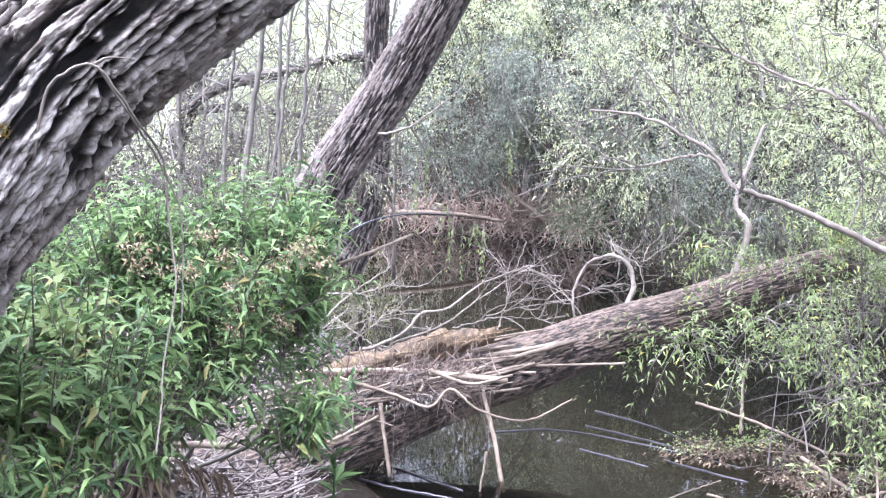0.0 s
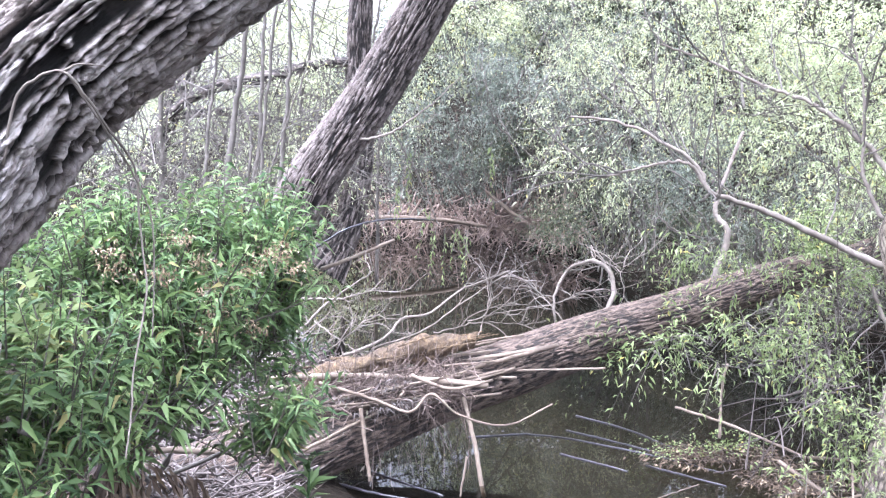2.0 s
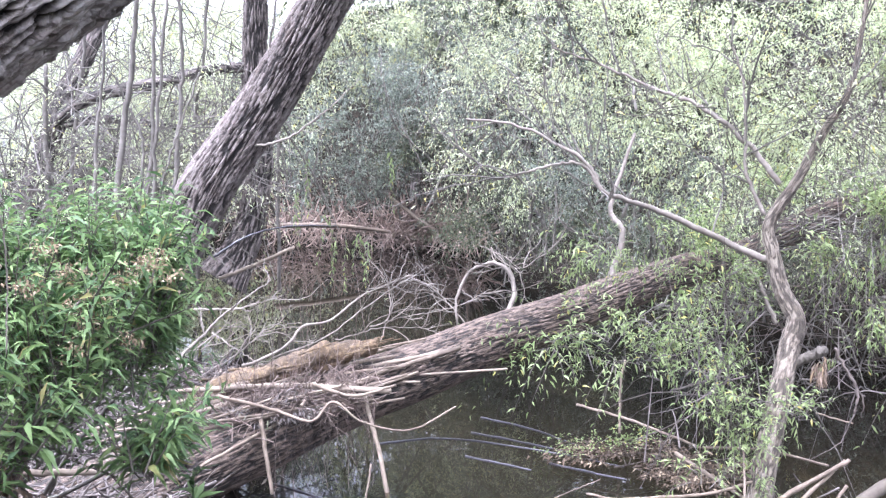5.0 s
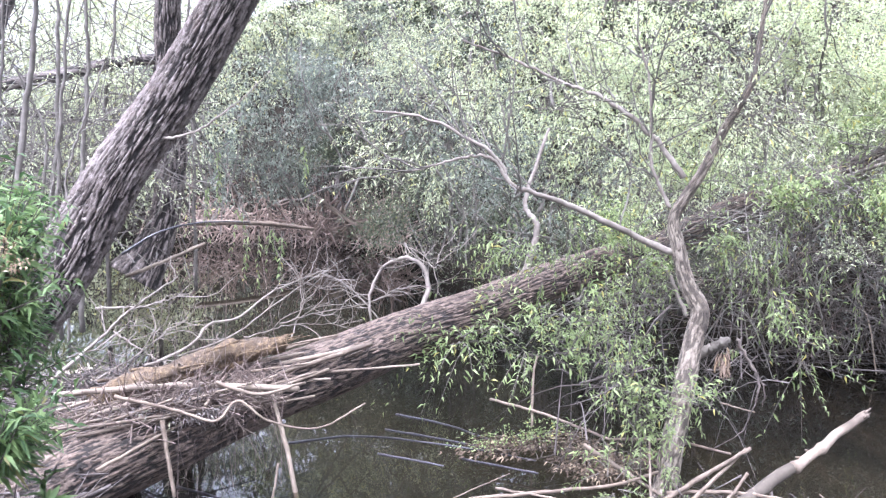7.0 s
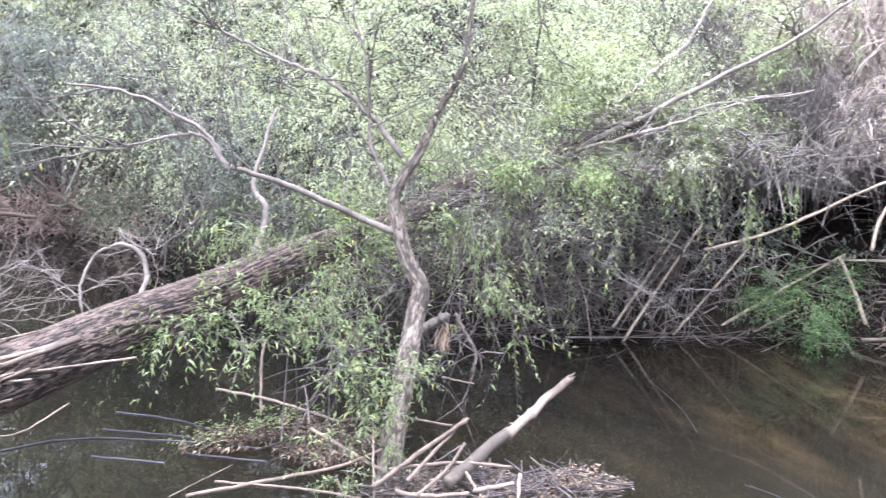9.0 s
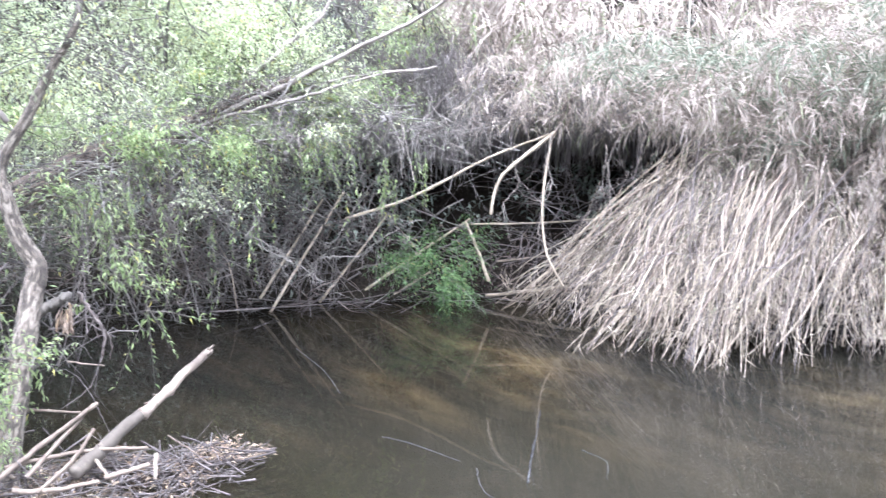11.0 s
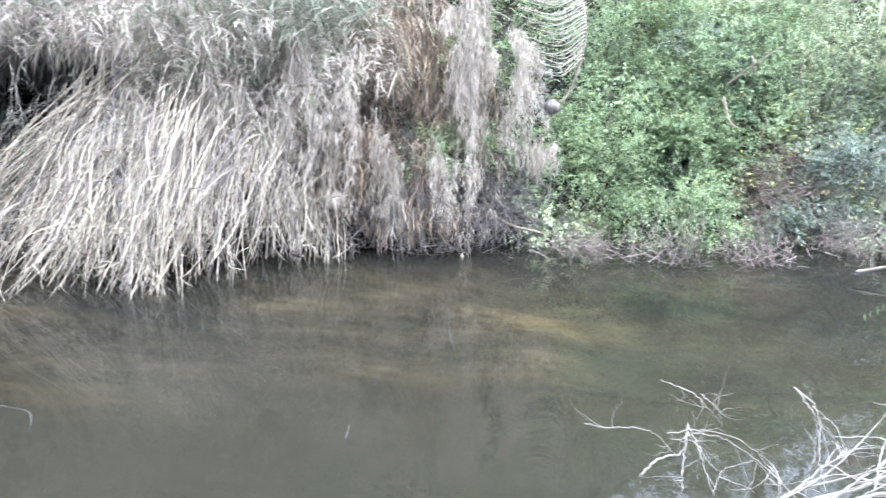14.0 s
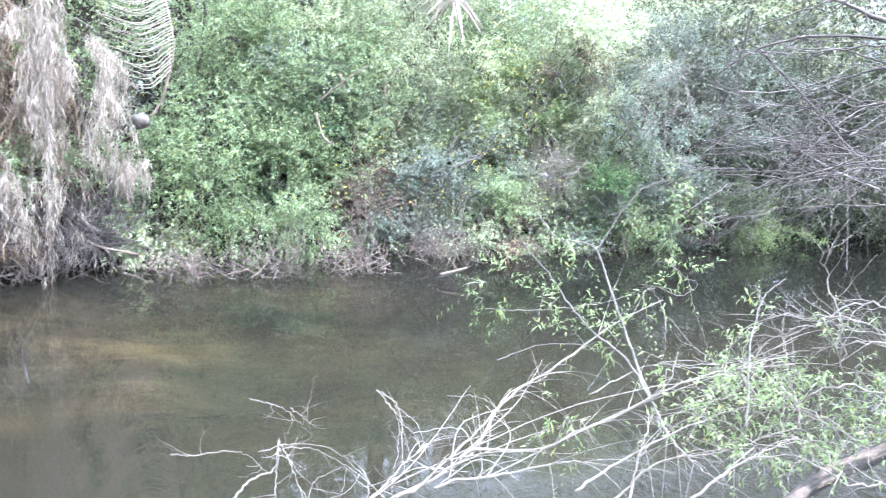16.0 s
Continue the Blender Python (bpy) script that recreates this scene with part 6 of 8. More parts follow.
thatch("grey dead leaves hanging over the dark hollow", [([(5.24, 5.86, 1.72)][0], (0.4, 0.4, 0.35), 1600), ([(5.77, 5.50, 1.91)][0], (0.45, 0.4, 0.4), 2400), ([(6.22, 5.15, 2.09)][0], (0.45, 0.4, 0.4), 2600), ([(6.42, 4.76, 1.85)][0], (0.5, 0.5, 0.5), 1500), ([(6.50, 5.01, 1.45)][0], (0.35, 0.35, 0.3), 900), ([(6.12, 5.45, 1.54)][0], (0.4, 0.3, 0.25), 1200), ([(6.97, 3.85, 1.76)][0], (0.5, 0.4, 0.3), 2200), ([(5.62, 5.83, 2.54)][0], (1.0, 0.6, 0.4), 2600)], 0.13, 0.0045, M_DULL, (-0.15, -0.05, -0.6), spread=0.8)
thatch("dull dead leaves over the top of the bank", [([(7.46, 5.39, 2.81)][0], (1.4, 1.2, 0.4), 2600), ([(7.61, 4.61, 2.48)][0], (1.4, 1.2, 0.4), 3000), ([(8.47, 2.83, 2.55)][0], (1.6, 1.2, 0.4), 2600)], 0.26, 0.014, M_STRAW, (-0.3, -0.1, 0.1), spread=0.8)
# a roof of matted leaf layers farther back, added to keep sky light out of the hollow
thatch("dense mat of dead leaves added to shade the hollow", [((7.3, 5.9, 1.75), (1.3, 0.9, 0.22), 5000), ((7.9, 4.7, 1.75), (0.9, 0.9, 0.22), 4500), ((8.2, 3.8, 1.8), (0.8, 0.8, 0.22), 3500)], 0.3, 0.03, M_DULL, (-0.3, -0.1, -0.1), spread=0.7)
thatch("green and straw cane leaves on top of the bank", [([(7.04, 2.37, 1.91)][0], (1.0, 0.8, 0.3), 2600), ([(7.28, 1.58, 1.83)][0], (0.7, 0.7, 0.35), 2400), ([(6.90, 3.38, 2.05)][0], (0.9, 0.8, 0.25), 1400), ([(7.82, 1.27, 2.30)][0], (1.3, 0.8, 0.35), 2400), ([(6.93, 2.14, 1.44)][0], (0.5, 0.5, 0.2), 900)], 0.17, 0.009, M_REEDLEAF, (-0.45, -0.1, 0.2), spread=1.1, name="green_cane_leaves", droop=0.45)
v, f = tangle_mesh([([(7.24, 0.94, 0.39)][0], (0.35, 0.5, 0.35), 420), ([(7.36, 0.53, 0.23)][0], (0.4, 0.5, 0.25), 420), ([(7.60, -0.02, 0.32)][0], (0.4, 0.4, 0.25), 360), ([(7.41, 1.79, 0.63)][0], (0.5, 0.6, 0.5), 300)], 0.45, 0.0038, 0.4, 1.4, lean=(0, 0, -0.6))
tagged(link_mesh("hanging_twigs", v, f, M_BROWNTWIG), "dry brown twigs hanging to the waterline", "twigs", kind="stuff")


def vine_curtain(top, drop, width, count, label):
    ob = thing("hanging_dead_vine", label, "vine", "dead vines hanging from the bank")
    top = np.array(top) + np.array([-0.16, 0, 0.05])
    ps = []
    for k in range(count // 2):
        a = top + rng.normal(0, 1, 3) * np.array([width, width, 0.10])
        L = drop * rng.uniform(0.15, 1.05)
        mid = a + np.array([-0.05, 0, -L * 0.5]) + rng.normal(0, 0.10, 3)
        ps.append(branch_path([a, mid, a + np.array([-0.02, 0, -L]) + rng.normal(0, 0.05, 3) * np.array([1, 1, 0])], 0.004, 0.002, 12, 0.008))
    link_mesh("strand", *tubes(ps, 4), M_TWIG, ob)
    base = np.vstack([p[:, :3] for p in ps])
    n = count * 95
    b = base[(len(base) * rng.uniform(0, 1, n)).astype(int)] + rng.normal(0, 0.022, (n, 3))
    link_mesh("withered_foliage", *leaf_mesh(b, unit(np.array([-0.05, 0, -1.0]) + rng.normal(0, 0.33, b.shape)), 0.075 * rng.uniform(0.5, 1.5, n), 0.0048, plain=True), M_ASH, ob)
    return ob


for top, drop, w, n in (([(7.01, 1.50, 1.44)][0], 1.4, 0.05, 16), ([(6.74, 2.06, 1.52)][0], 1.2, 0.04, 12), ([(7.03, 1.16, 1.28)][0], 1.3, 0.05, 12), ([(7.15, 0.87, 0.83)][0], 0.9, 0.06, 10),
                        ([(7.36, 0.23, 1.55)][0], 1.55, 0.035, 26), ([(7.32, 0.20, 1.40)][0], 1.0, 0.05, 16), ([(7.43, -0.13, 1.49)][0], 0.75, 0.05, 24), ([(7.34, 0.37, 1.77)][0], 0.4, 0.09, 22), ([(7.41, -0.29, 0.81)][0], 0.35, 0.04, 8), ([(7.25, 0.50, 0.66)][0], 0.5, 0.04, 10)):
    vine_curtain(top, drop, w, n, "curtain of grey dead vine hanging down the bank")

# canes that lean and lie in the hollow under the overhang
G_CANE = "canes leaning into the water"
for p, r in ([([(4.89, 5.59, -0.02), (5.25, 5.53, 0.47), (5.58, 5.43, 0.96)], 0.013), ([(4.91, 5.73, 0.09), (5.22, 5.69, 0.48), (5.51, 5.62, 0.89)], 0.012), ([(5.66, 5.47, -0.02), (6.15, 5.20, 0.34), (6.61, 4.87, 0.70)], 0.013), ([(5.91, 5.29, -0.02), (6.30, 5.07, 0.23)], 0.011), ([(5.41, 5.56, 0.01), (5.78, 5.45, 0.42), (6.05, 5.37, 0.74)], 0.011), ([(5.30, 5.12, 0.77), (5.68, 4.76, 0.94), (6.10, 4.28, 1.27), (6.48, 3.90, 1.48)], 0.012), ([(6.31, 3.79, 1.48), (6.04, 4.01, 1.21), (5.97, 4.10, 1.06), (5.93, 4.13, 0.83)], 0.016)]
        + [([(6.30, 3.82, 1.45), (6.17, 3.80, 0.94), (6.16, 3.75, 0.55), (6.20, 3.61, 0.28)], 0.010), ([(6.35, 4.45, 0.21), (6.31, 4.57, 0.52), (6.27, 4.65, 0.71)], 0.016), ([(6.09, 5.16, -0.03), (6.23, 5.02, 0.00)], 0.011), ([(6.39, 4.51, 0.07), (6.74, 3.86, 0.19), (6.87, 3.66, 0.23)], 0.014), ([(6.81, 4.70, 0.31), (7.22, 4.10, 0.41)], 0.010), ([(6.58, 4.90, 0.65), (7.08, 4.38, 0.67), (7.36, 3.94, 0.72)], 0.010), ([(4.64, 5.67, 0.01), (4.69, 5.84, 0.37), (4.67, 6.01, 0.59)], 0.006)]):
    stick(p, r, r * 0.75, "cane", G_CANE)
# canes take the darker twig colour to paint in the hollow's shade
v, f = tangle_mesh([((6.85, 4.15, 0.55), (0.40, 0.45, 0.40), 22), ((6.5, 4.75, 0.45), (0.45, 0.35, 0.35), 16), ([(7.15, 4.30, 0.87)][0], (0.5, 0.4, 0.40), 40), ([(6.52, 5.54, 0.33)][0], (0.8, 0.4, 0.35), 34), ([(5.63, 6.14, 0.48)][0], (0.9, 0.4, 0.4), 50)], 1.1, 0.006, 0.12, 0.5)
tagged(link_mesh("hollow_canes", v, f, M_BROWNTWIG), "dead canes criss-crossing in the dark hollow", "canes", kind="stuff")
shrub("fern_clump", "fresh green feathery plant at the waterline", [((6.03, 4.73, 0.44), (0.36, 0.26, 0.36), 330)], M_FERN, (0.05, 0.011), "plant", twig=0.28, leaves=16, sag=0.6)


# ---- the green bank ----
def creeper(label, blobs, mat=None, leaf=(0.036, 0.0155), **more):
    return shrub("creeper", label, blobs, mat or M_IVY, leaf, "creeper", "creepers on the green bank", limbs=5, twig=0.3, leaves=20, sag=0.6, **more)


creeper("dense green creeper covering the steep bank", [([(8.07, -0.70, 0.58)][0], (0.45, 0.5, 0.5), 620), ([(8.49, -1.06, 1.27)][0], (0.6, 0.6, 0.6), 760), ([(8.79, -0.85, 1.94)][0], (0.7, 0.6, 0.5), 620)])
creeper("dense green creeper covering the steep bank", [([(8.27, -1.62, 0.56)][0], (0.5, 0.5, 0.5), 720), ([(8.66, -1.89, 1.45)][0], (0.7, 0.6, 0.6), 820), ([(8.97, -1.73, 2.11)][0], (0.7, 0.6, 0.5), 620)])
creeper("olive-green creeper tangle with dry stems", [([(8.41, -2.71, 0.55)][0], (0.5, 0.5, 0.5), 560), ([(8.92, -2.89, 1.44)][0], (0.6, 0.6, 0.6), 640), ([(9.05, -2.68, 2.13)][0], (0.7, 0.6, 0.5), 520)], M_OLIVE)
creeper("yellow-flowered green creeper on the bank", [([(8.87, -3.76, 0.50)][0], (0.6, 0.5, 0.6), 560), ([(9.27, -3.94, 1.48)][0], (0.7, 0.6, 0.7), 760), ([(9.46, -3.91, 2.30)][0], (0.9, 0.6, 0.5), 620)])
creeper("dense green creeper covering the steep bank", [([(8.53, -1.41, 0.93)][0], (0.5, 0.5, 0.5), 420), ([(8.56, -2.30, 0.95)][0], (0.5, 0.5, 0.5), 420), ([(8.85, -1.35, 1.73)][0], (0.6, 0.5, 0.5), 420), ([(8.96, -2.33, 1.84)][0], (0.6, 0.5, 0.5), 420), ([(8.20, -2.22, 0.29)][0], (0.35, 0.3, 0.2), 200)])
creeper("green creeper trailing down to the water", [([(7.78, -1.08, 0.17)][0], (0.28, 0.25, 0.14), 150), ([(7.80, -1.64, 0.21)][0], (0.3, 0.25, 0.16), 180), ([(7.89, -1.32, 0.46)][0], (0.3, 0.25, 0.2), 170)])
creeper("grey-green creeper trailing down to the water", [([(7.99, -2.49, 0.11)][0], (0.25, 0.25, 0.14), 130), ([(8.09, -2.84, 0.07)][0], (0.3, 0.25, 0.12), 120)], M_GREYLEAF, (0.05, 0.022))
creeper("bright green leafy clump just above the water", [([(7.74, -0.36, 0.26)][0], (0.18, 0.16, 0.16), 130)], M_WILLOW, (0.06, 0.024))
creeper("green leaves showing through the dead vines", [([(7.78, 0.15, 1.46)][0], (0.4, 0.4, 0.5), 300), ([(7.52, 0.53, 0.60)][0], (0.3, 0.3, 0.25), 160), ([(7.65, -0.22, 0.71)][0], (0.35, 0.35, 0.35), 260), ([(8.05, 0.13, 2.11)][0], (0.5, 0.5, 0.4), 300)])
for c, r, mat, leaf, lab in (
        ((8.29, -2.39, 0.24), 0.28, M_DEADBROWN, (0.05, 0.012), "brown withered growth in the creeper"),
        ((8.53, -1.97, 0.46), 0.22, M_DEADBROWN, (0.05, 0.012), "brown withered growth in the creeper"),
        ((8.27, -3.0, 0.87), 0.45, M_GREYLEAF, (0.045, 0.013), "grey-green leafy growth in the creeper"),
        ((8.66, -1.62, 1.47), 0.45, M_GREYLEAF, (0.045, 0.014), "grey-green leafy growth in the creeper"),
        ((8.82, -2.26, 1.85), 0.5, M_WILLOW, (0.045, 0.013), "pale green leafy growth over the bank"),
        ((8.47, -4.09, 1.19), 0.5, M_OLIVE, (0.045, 0.014), "olive green growth over the bank"),
        ((8.56, -4.91, 1.18), 0.5, M_OLIVE, (0.045, 0.014), "olive green growth over the bank"),
        ((8.55, -5.66, 1.78), 0.6, M_GREYLEAF, (0.05, 0.013), "grey-green leafy growth over the bank"),
        ((8.8, -4.84, 2.09), 0.6, M_WILLOW, (0.05, 0.014), "pale green leafy growth over the bank"),
        ((8.42, -6.52, 1.47), 0.6, M_GREYLEAF, (0.05, 0.013), "grey-green leafy growth over the bank"),
        ((8.04, -5.3, 0.6), 0.35, M_GREYLEAF, (0.045, 0.013), "grey-green leafy growth over the bank"),
        ((8.28, -4.44, 0.23), 0.3, M_OLIVE, (0.045, 0.014), "olive green growth low on the bank"),
        ((7.71, -5.69, 0.27), 0.3, M_DARKLEAF, (0.045, 0.014), "dark green growth low on the bank")):
    creeper(lab, [(c, (r, r, r * 0.8), int(700 * r))], mat, leaf)
for c, r, mat, leaf, lab, much in (
        ((7.78, -3.12, 0.17), 0.21, M_OLIVE, (0.04, 0.014), "olive green growth low on the bank", 0.9),
        ((7.94, -3.20, 0.45), 0.24, M_IVY, (0.04, 0.014), "green creeper trailing down to the water", 0.8),
        ((7.82, -3.46, 0.17), 0.21, M_DEADBROWN, (0.04, 0.014), "brown withered growth low on the bank", 0.9),
        ((7.98, -3.54, 0.45), 0.24, M_GREYLEAF, (0.04, 0.014), "grey-green creeper trailing down to the water", 0.8),
        ((7.86, -3.82, 0.17), 0.21, M_IVY, (0.04, 0.014), "green creeper trailing down to the water", 0.9),
        ((8.02, -3.90, 0.45), 0.24, M_OLIVE, (0.04, 0.014), "olive green growth low on the bank", 0.8),
        ((7.90, -4.19, 0.17), 0.21, M_GREYLEAF, (0.04, 0.014), "grey-green creeper trailing down to the water", 0.9),
        ((8.06, -4.27, 0.45), 0.24, M_IVY, (0.04, 0.014), "green creeper trailing down to the water", 0.8),
        ((7.94, -4.64, 0.17), 0.21, M_OLIVE, (0.04, 0.014), "olive green growth low on the bank", 0.9),
        ((8.10, -4.72, 0.45), 0.24, M_GREYLEAF, (0.04, 0.014), "grey-green creeper trailing down to the water", 0.8),
        ((7.98, -5.11, 0.17), 0.21, M_IVY, (0.04, 0.014), "green creeper trailing down to the water", 0.9),
        ((8.14, -5.19, 0.45), 0.24, M_OLIVE, (0.04, 0.014), "olive green growth low on the bank", 0.8),
        ((8.02, -5.60, 0.17), 0.21, M_GREYLEAF, (0.04, 0.014), "grey-green creeper trailing down to the water", 0.9),
        ((8.18, -5.68, 0.45), 0.24, M_DEADBROWN, (0.04, 0.014), "brown withered growth low on the bank", 0.8),
        ((8.09, -6.20, 0.17), 0.21, M_SHOOT, (0.04, 0.014), "yellow-green plants on the waterline", 0.9),
        ((8.25, -6.28, 0.45), 0.24, M_IVY, (0.04, 0.014), "green creeper trailing down to the water", 0.8),
        ((8.46, -4.39, 0.55), 0.26, M_WILLOW, (0.04, 0.013), "pale green leafy growth over the bank", 0.9),
        ((8.36, -4.82, 0.85), 0.3, M_IVY, (0.038, 0.015), "fresh green creeper over the bank", 0.9),
        ((8.15, -4.25, 0.2), 0.18, M_OLIVE, (0.04, 0.014), "olive green growth low on the bank", 0.9),
        ((8.03, -4.87, 0.26), 0.2, M_IVY, (0.038, 0.015), "fresh green creeper over the bank", 0.9),
        ((8.2, -5.41, 0.58), 0.26, M_BLUELEAF, (0.04, 0.013), "grey-blue leafy growth in the creeper", 0.9),
        ((8.24, -3.68, 0.41), 0.2, M_WILLOW, (0.04, 0.013), "pale green leafy growth over the bank", 0.9),
        ((7.89, -6.11, 0.27), 0.2, M_SHOOT, (0.045, 0.014), "yellow-green plants on the waterline", 0.9),
        ((8.78, -3.29, 1.64), 0.34, M_PALELEAF, (0.04, 0.014), "yellow-green leafy growth over the bank", 0.9),
        ((8.57, -3.42, 1.17), 0.3, M_SHOOT, (0.04, 0.014), "yellow-green leafy growth over the bank", 0.9),
        ((8.67, -3.96, 1.34), 0.34, M_SHOOT, (0.04, 0.014), "yellow-green leafy growth over the bank", 0.9),
        ((8.7, -4.33, 1.78), 0.34, M_IVY, (0.038, 0.015), "fresh green creeper over the bank", 0.9),
        ((8.66, -1.69, 1.06), 0.26, M_EMERALD, (0.034, 0.016), "blue-green creeper with small leaves", 1),
        ((8.45, -1.47, 0.45), 0.24, M_EMERALD, (0.034, 0.016), "blue-green creeper with small leaves", 1),
        ((8.89, -2.1, 1.54), 0.3, M_EMERALD, (0.034, 0.016), "blue-green creeper with small leaves", 1),
        ((8.35, -1.83, 0.26), 0.2, M_EMERALD, (0.034, 0.016), "blue-green creeper with small leaves", 1),
        ((8.59, -2.81, 1.2), 0.3, M_BLUELEAF, (0.042, 0.014), "grey-blue leafy growth in the creeper", 0.9),
        ((8.28, -2.97, 0.55), 0.24, M_BLUELEAF, (0.042, 0.014), "grey-blue leafy growth in the creeper", 0.9),
        ((8.4, -2.62, 0.63), 0.2, M_BLUELEAF, (0.042, 0.014), "grey-blue leafy growth in the creeper", 0.9),
        ((8.34, -2.19, 0.37), 0.16, M_DEADBROWN, (0.045, 0.01), "brown withered growth in the creeper", 1.1),
        ((8.32, -2.5, 0.48), 0.13, M_DEADBROWN, (0.045, 0.01), "brown withered growth in the creeper", 1.1),
        ((8.45, -4.39, 1.68), 0.2, M_DEADBROWN, (0.045, 0.01), "brown withered growth in the creeper", 1.0),
        ((8.23, -4.58, 1.37), 0.3, M_BLUELEAF, (0.042, 0.013), "grey-blue leafy growth in the creeper", 0.8),
        ((7.78, -4.93, 1.3), 0.34, M_BLUELEAF, (0.042, 0.013), "grey-blue leafy growth in the creeper", 0.8),
        ((7.95, -3.45, 0.34), 0.2, M_IVY, (0.038, 0.015), "fresh green creeper over the bank", 1),
        ((7.69, -4.43, 0.5), 0.22, M_FERN, (0.038, 0.015), "deep green creeper low on the bank", 1)):
    creeper(lab, [(c, (r, r, r * 0.9), int(620 * r * much))], mat, leaf)
b, o = blob_points([([(8.23, -3.57, 1.16)][0], (0.7, 0.4, 0.9), 150), ([(7.94, -3.14, 0.60)][0], (0.6, 0.4, 0.4), 60), ([(7.87, -2.12, 0.75)][0], (0.8, 0.3, 0.5), 60)], clump=2, tight=0.3)
m, nt, bs = material("yellow_petal")
bs.inputs["Base Color"].default_value = (0.42, 0.33, 0.03, 1)
tagged(link_mesh("yellow_flowers", *joined([leaf_mesh(b, o, 0.017, 0.014), leaf_mesh(b, scatter_dirs(len(b)), 0.017, 0.014)]), m), "small yellow flowers scattered in the creeper", "flowers", kind="stuff")
v, f = tangle_mesh([([(7.23, -0.65, 0.08)][0], (0.5, 0.4, 0.10), 130), ([(7.26, -1.27, 0.08)][0], (0.5, 0.3, 0.12), 110), ([(7.31, -1.91, 0.10)][0], (0.6, 0.3, 0.12), 130), ([(8.10, -2.25, 0.38)][0], (0.4, 0.3, 0.25), 200), ([(8.48, -4.14, 0.55)][0], (0.35, 0.35, 0.4), 260), ([(7.60, -2.77, 0.10)][0], (0.6, 0.3, 0.12), 200)], 0.35, 0.0035, 0.5, 0.9)
tagged(link_mesh("bank_twigs", v, f, M_ROOT), "dry brown twigs at the foot of the green bank", "twigs", kind="stuff")
for p, r in (([(7.50, -0.52, 2.04), (7.52, -0.58, 1.68), (7.53, -0.51, 1.31), (7.53, -0.42, 1.15)], 0.014), ([(7.52, -0.40, 1.09), (7.52, -0.21, 0.97)], 0.006), ([(7.45, 0.18, 0.40), (7.33, 0.01, 0.24), (7.22, -0.31, 0.17)], 0.012), ([(7.88, -1.73, 1.21), (7.86, -1.78, 1.03), (7.84, -1.85, 0.96)], 0.012), ([(7.99, -2.12, 1.05), (7.99, -2.06, 0.81)], 0.009), ([(7.88, -1.75, 1.31), (7.84, -1.91, 1.45), (7.78, -2.13, 1.61)], 0.010), ([(7.84, -1.91, 1.54), (7.83, -1.96, 1.38)], 0.010), ([(8.11, -2.45, 1.59), (8.13, -2.38, 1.47), (8.13, -2.40, 1.32)], 0.012), ([(6.71, -2.46, 0.06), (6.74, -2.68, 0.10)], 0.012), ([(7.26, -0.81, -0.04), (7.24, -1.10, 0.04)], 0.008)):
    stick(p, r, r * 0.7, "pale", "dead stems on the green bank", label="pale dead stem caught in the creeper")


v, f = tangle_mesh([((7.91, -3.98, 0.76), (0.2, 0.22, 0.2), 90), ((8.31, -2.43, 0.69), (0.18, 0.2, 0.16), 40), ((7.66, -4.93, 1.49), (0.3, 0.4, 0.5), 110), ((7.97, -2.78, 0.18), (0.25, 0.25, 0.1), 70)], 0.5, 0.0032, 0.4, 0.8)
tagged(link_mesh("pale_twigs", v, f, M_TWIG), "pale dead twigs tangled in the creeper", "twigs", kind="stuff")


v, f = tangle_mesh([((7.66, -3.12, 0.07), (0.25, 0.2, 0.06), 34), ((7.70, -3.46, 0.07), (0.25, 0.2, 0.06), 34), ((7.74, -3.82, 0.07), (0.25, 0.2, 0.06), 34), ((7.78, -4.19, 0.07), (0.25, 0.2, 0.06), 34), ((7.82, -4.64, 0.07), (0.25, 0.2, 0.06), 34), ((7.86, -5.11, 0.07), (0.25, 0.2, 0.06), 34), ((7.90, -5.60, 0.07), (0.25, 0.2, 0.06), 34), ((7.97, -6.20, 0.07), (0.25, 0.2, 0.06), 34)], 0.3, 0.0032, 0.3, 0.7)
tagged(link_mesh("waterline_twigs", v, f, M_ROOT), "dry brown twigs along the waterline downstream", "twigs", kind="stuff")


def round_nest():
    v, f = tubes([np.array([[0, 0, -0.055, 0.012], [0, 0, -0.045, 0.04], [0, 0, -0.02, 0.062], [0, 0, 0.01, 0.068], [0, 0, 0.04, 0.05], [0, 0, 0.056, 0.015]])], 16)
    v += np.array([noise.noise(Vector(q * 40)) for q in v])[:, None] * 0.012
    c = np.array([(7.47, -0.35, 1.12)][0])
    ob = link_mesh("round_gall", v + c, f, M_BROWNTWIG)
    tagged(ob, "round grey-brown seed ball hanging from a stem", "seed ball")
    c = np.array([(8.12, -3.98, 0.68)][0])
    m2, nt2, b2 = material("scuffed_white_plastic")
    b2.inputs["Roughness"].default_value = 0.5
    nt2.links.new(ramp(nt2, noise_fac(nt2, 30, 4), [(0.3, (0.12, 0.12, 0.11)), (0.6, (0.26, 0.265, 0.245))]), b2.inputs["Base Color"])
    tagged(link_mesh("white_ball", v * 0.6 + c, f, m2), "dirty white ball caught among dry twigs", "ball")


round_nest()


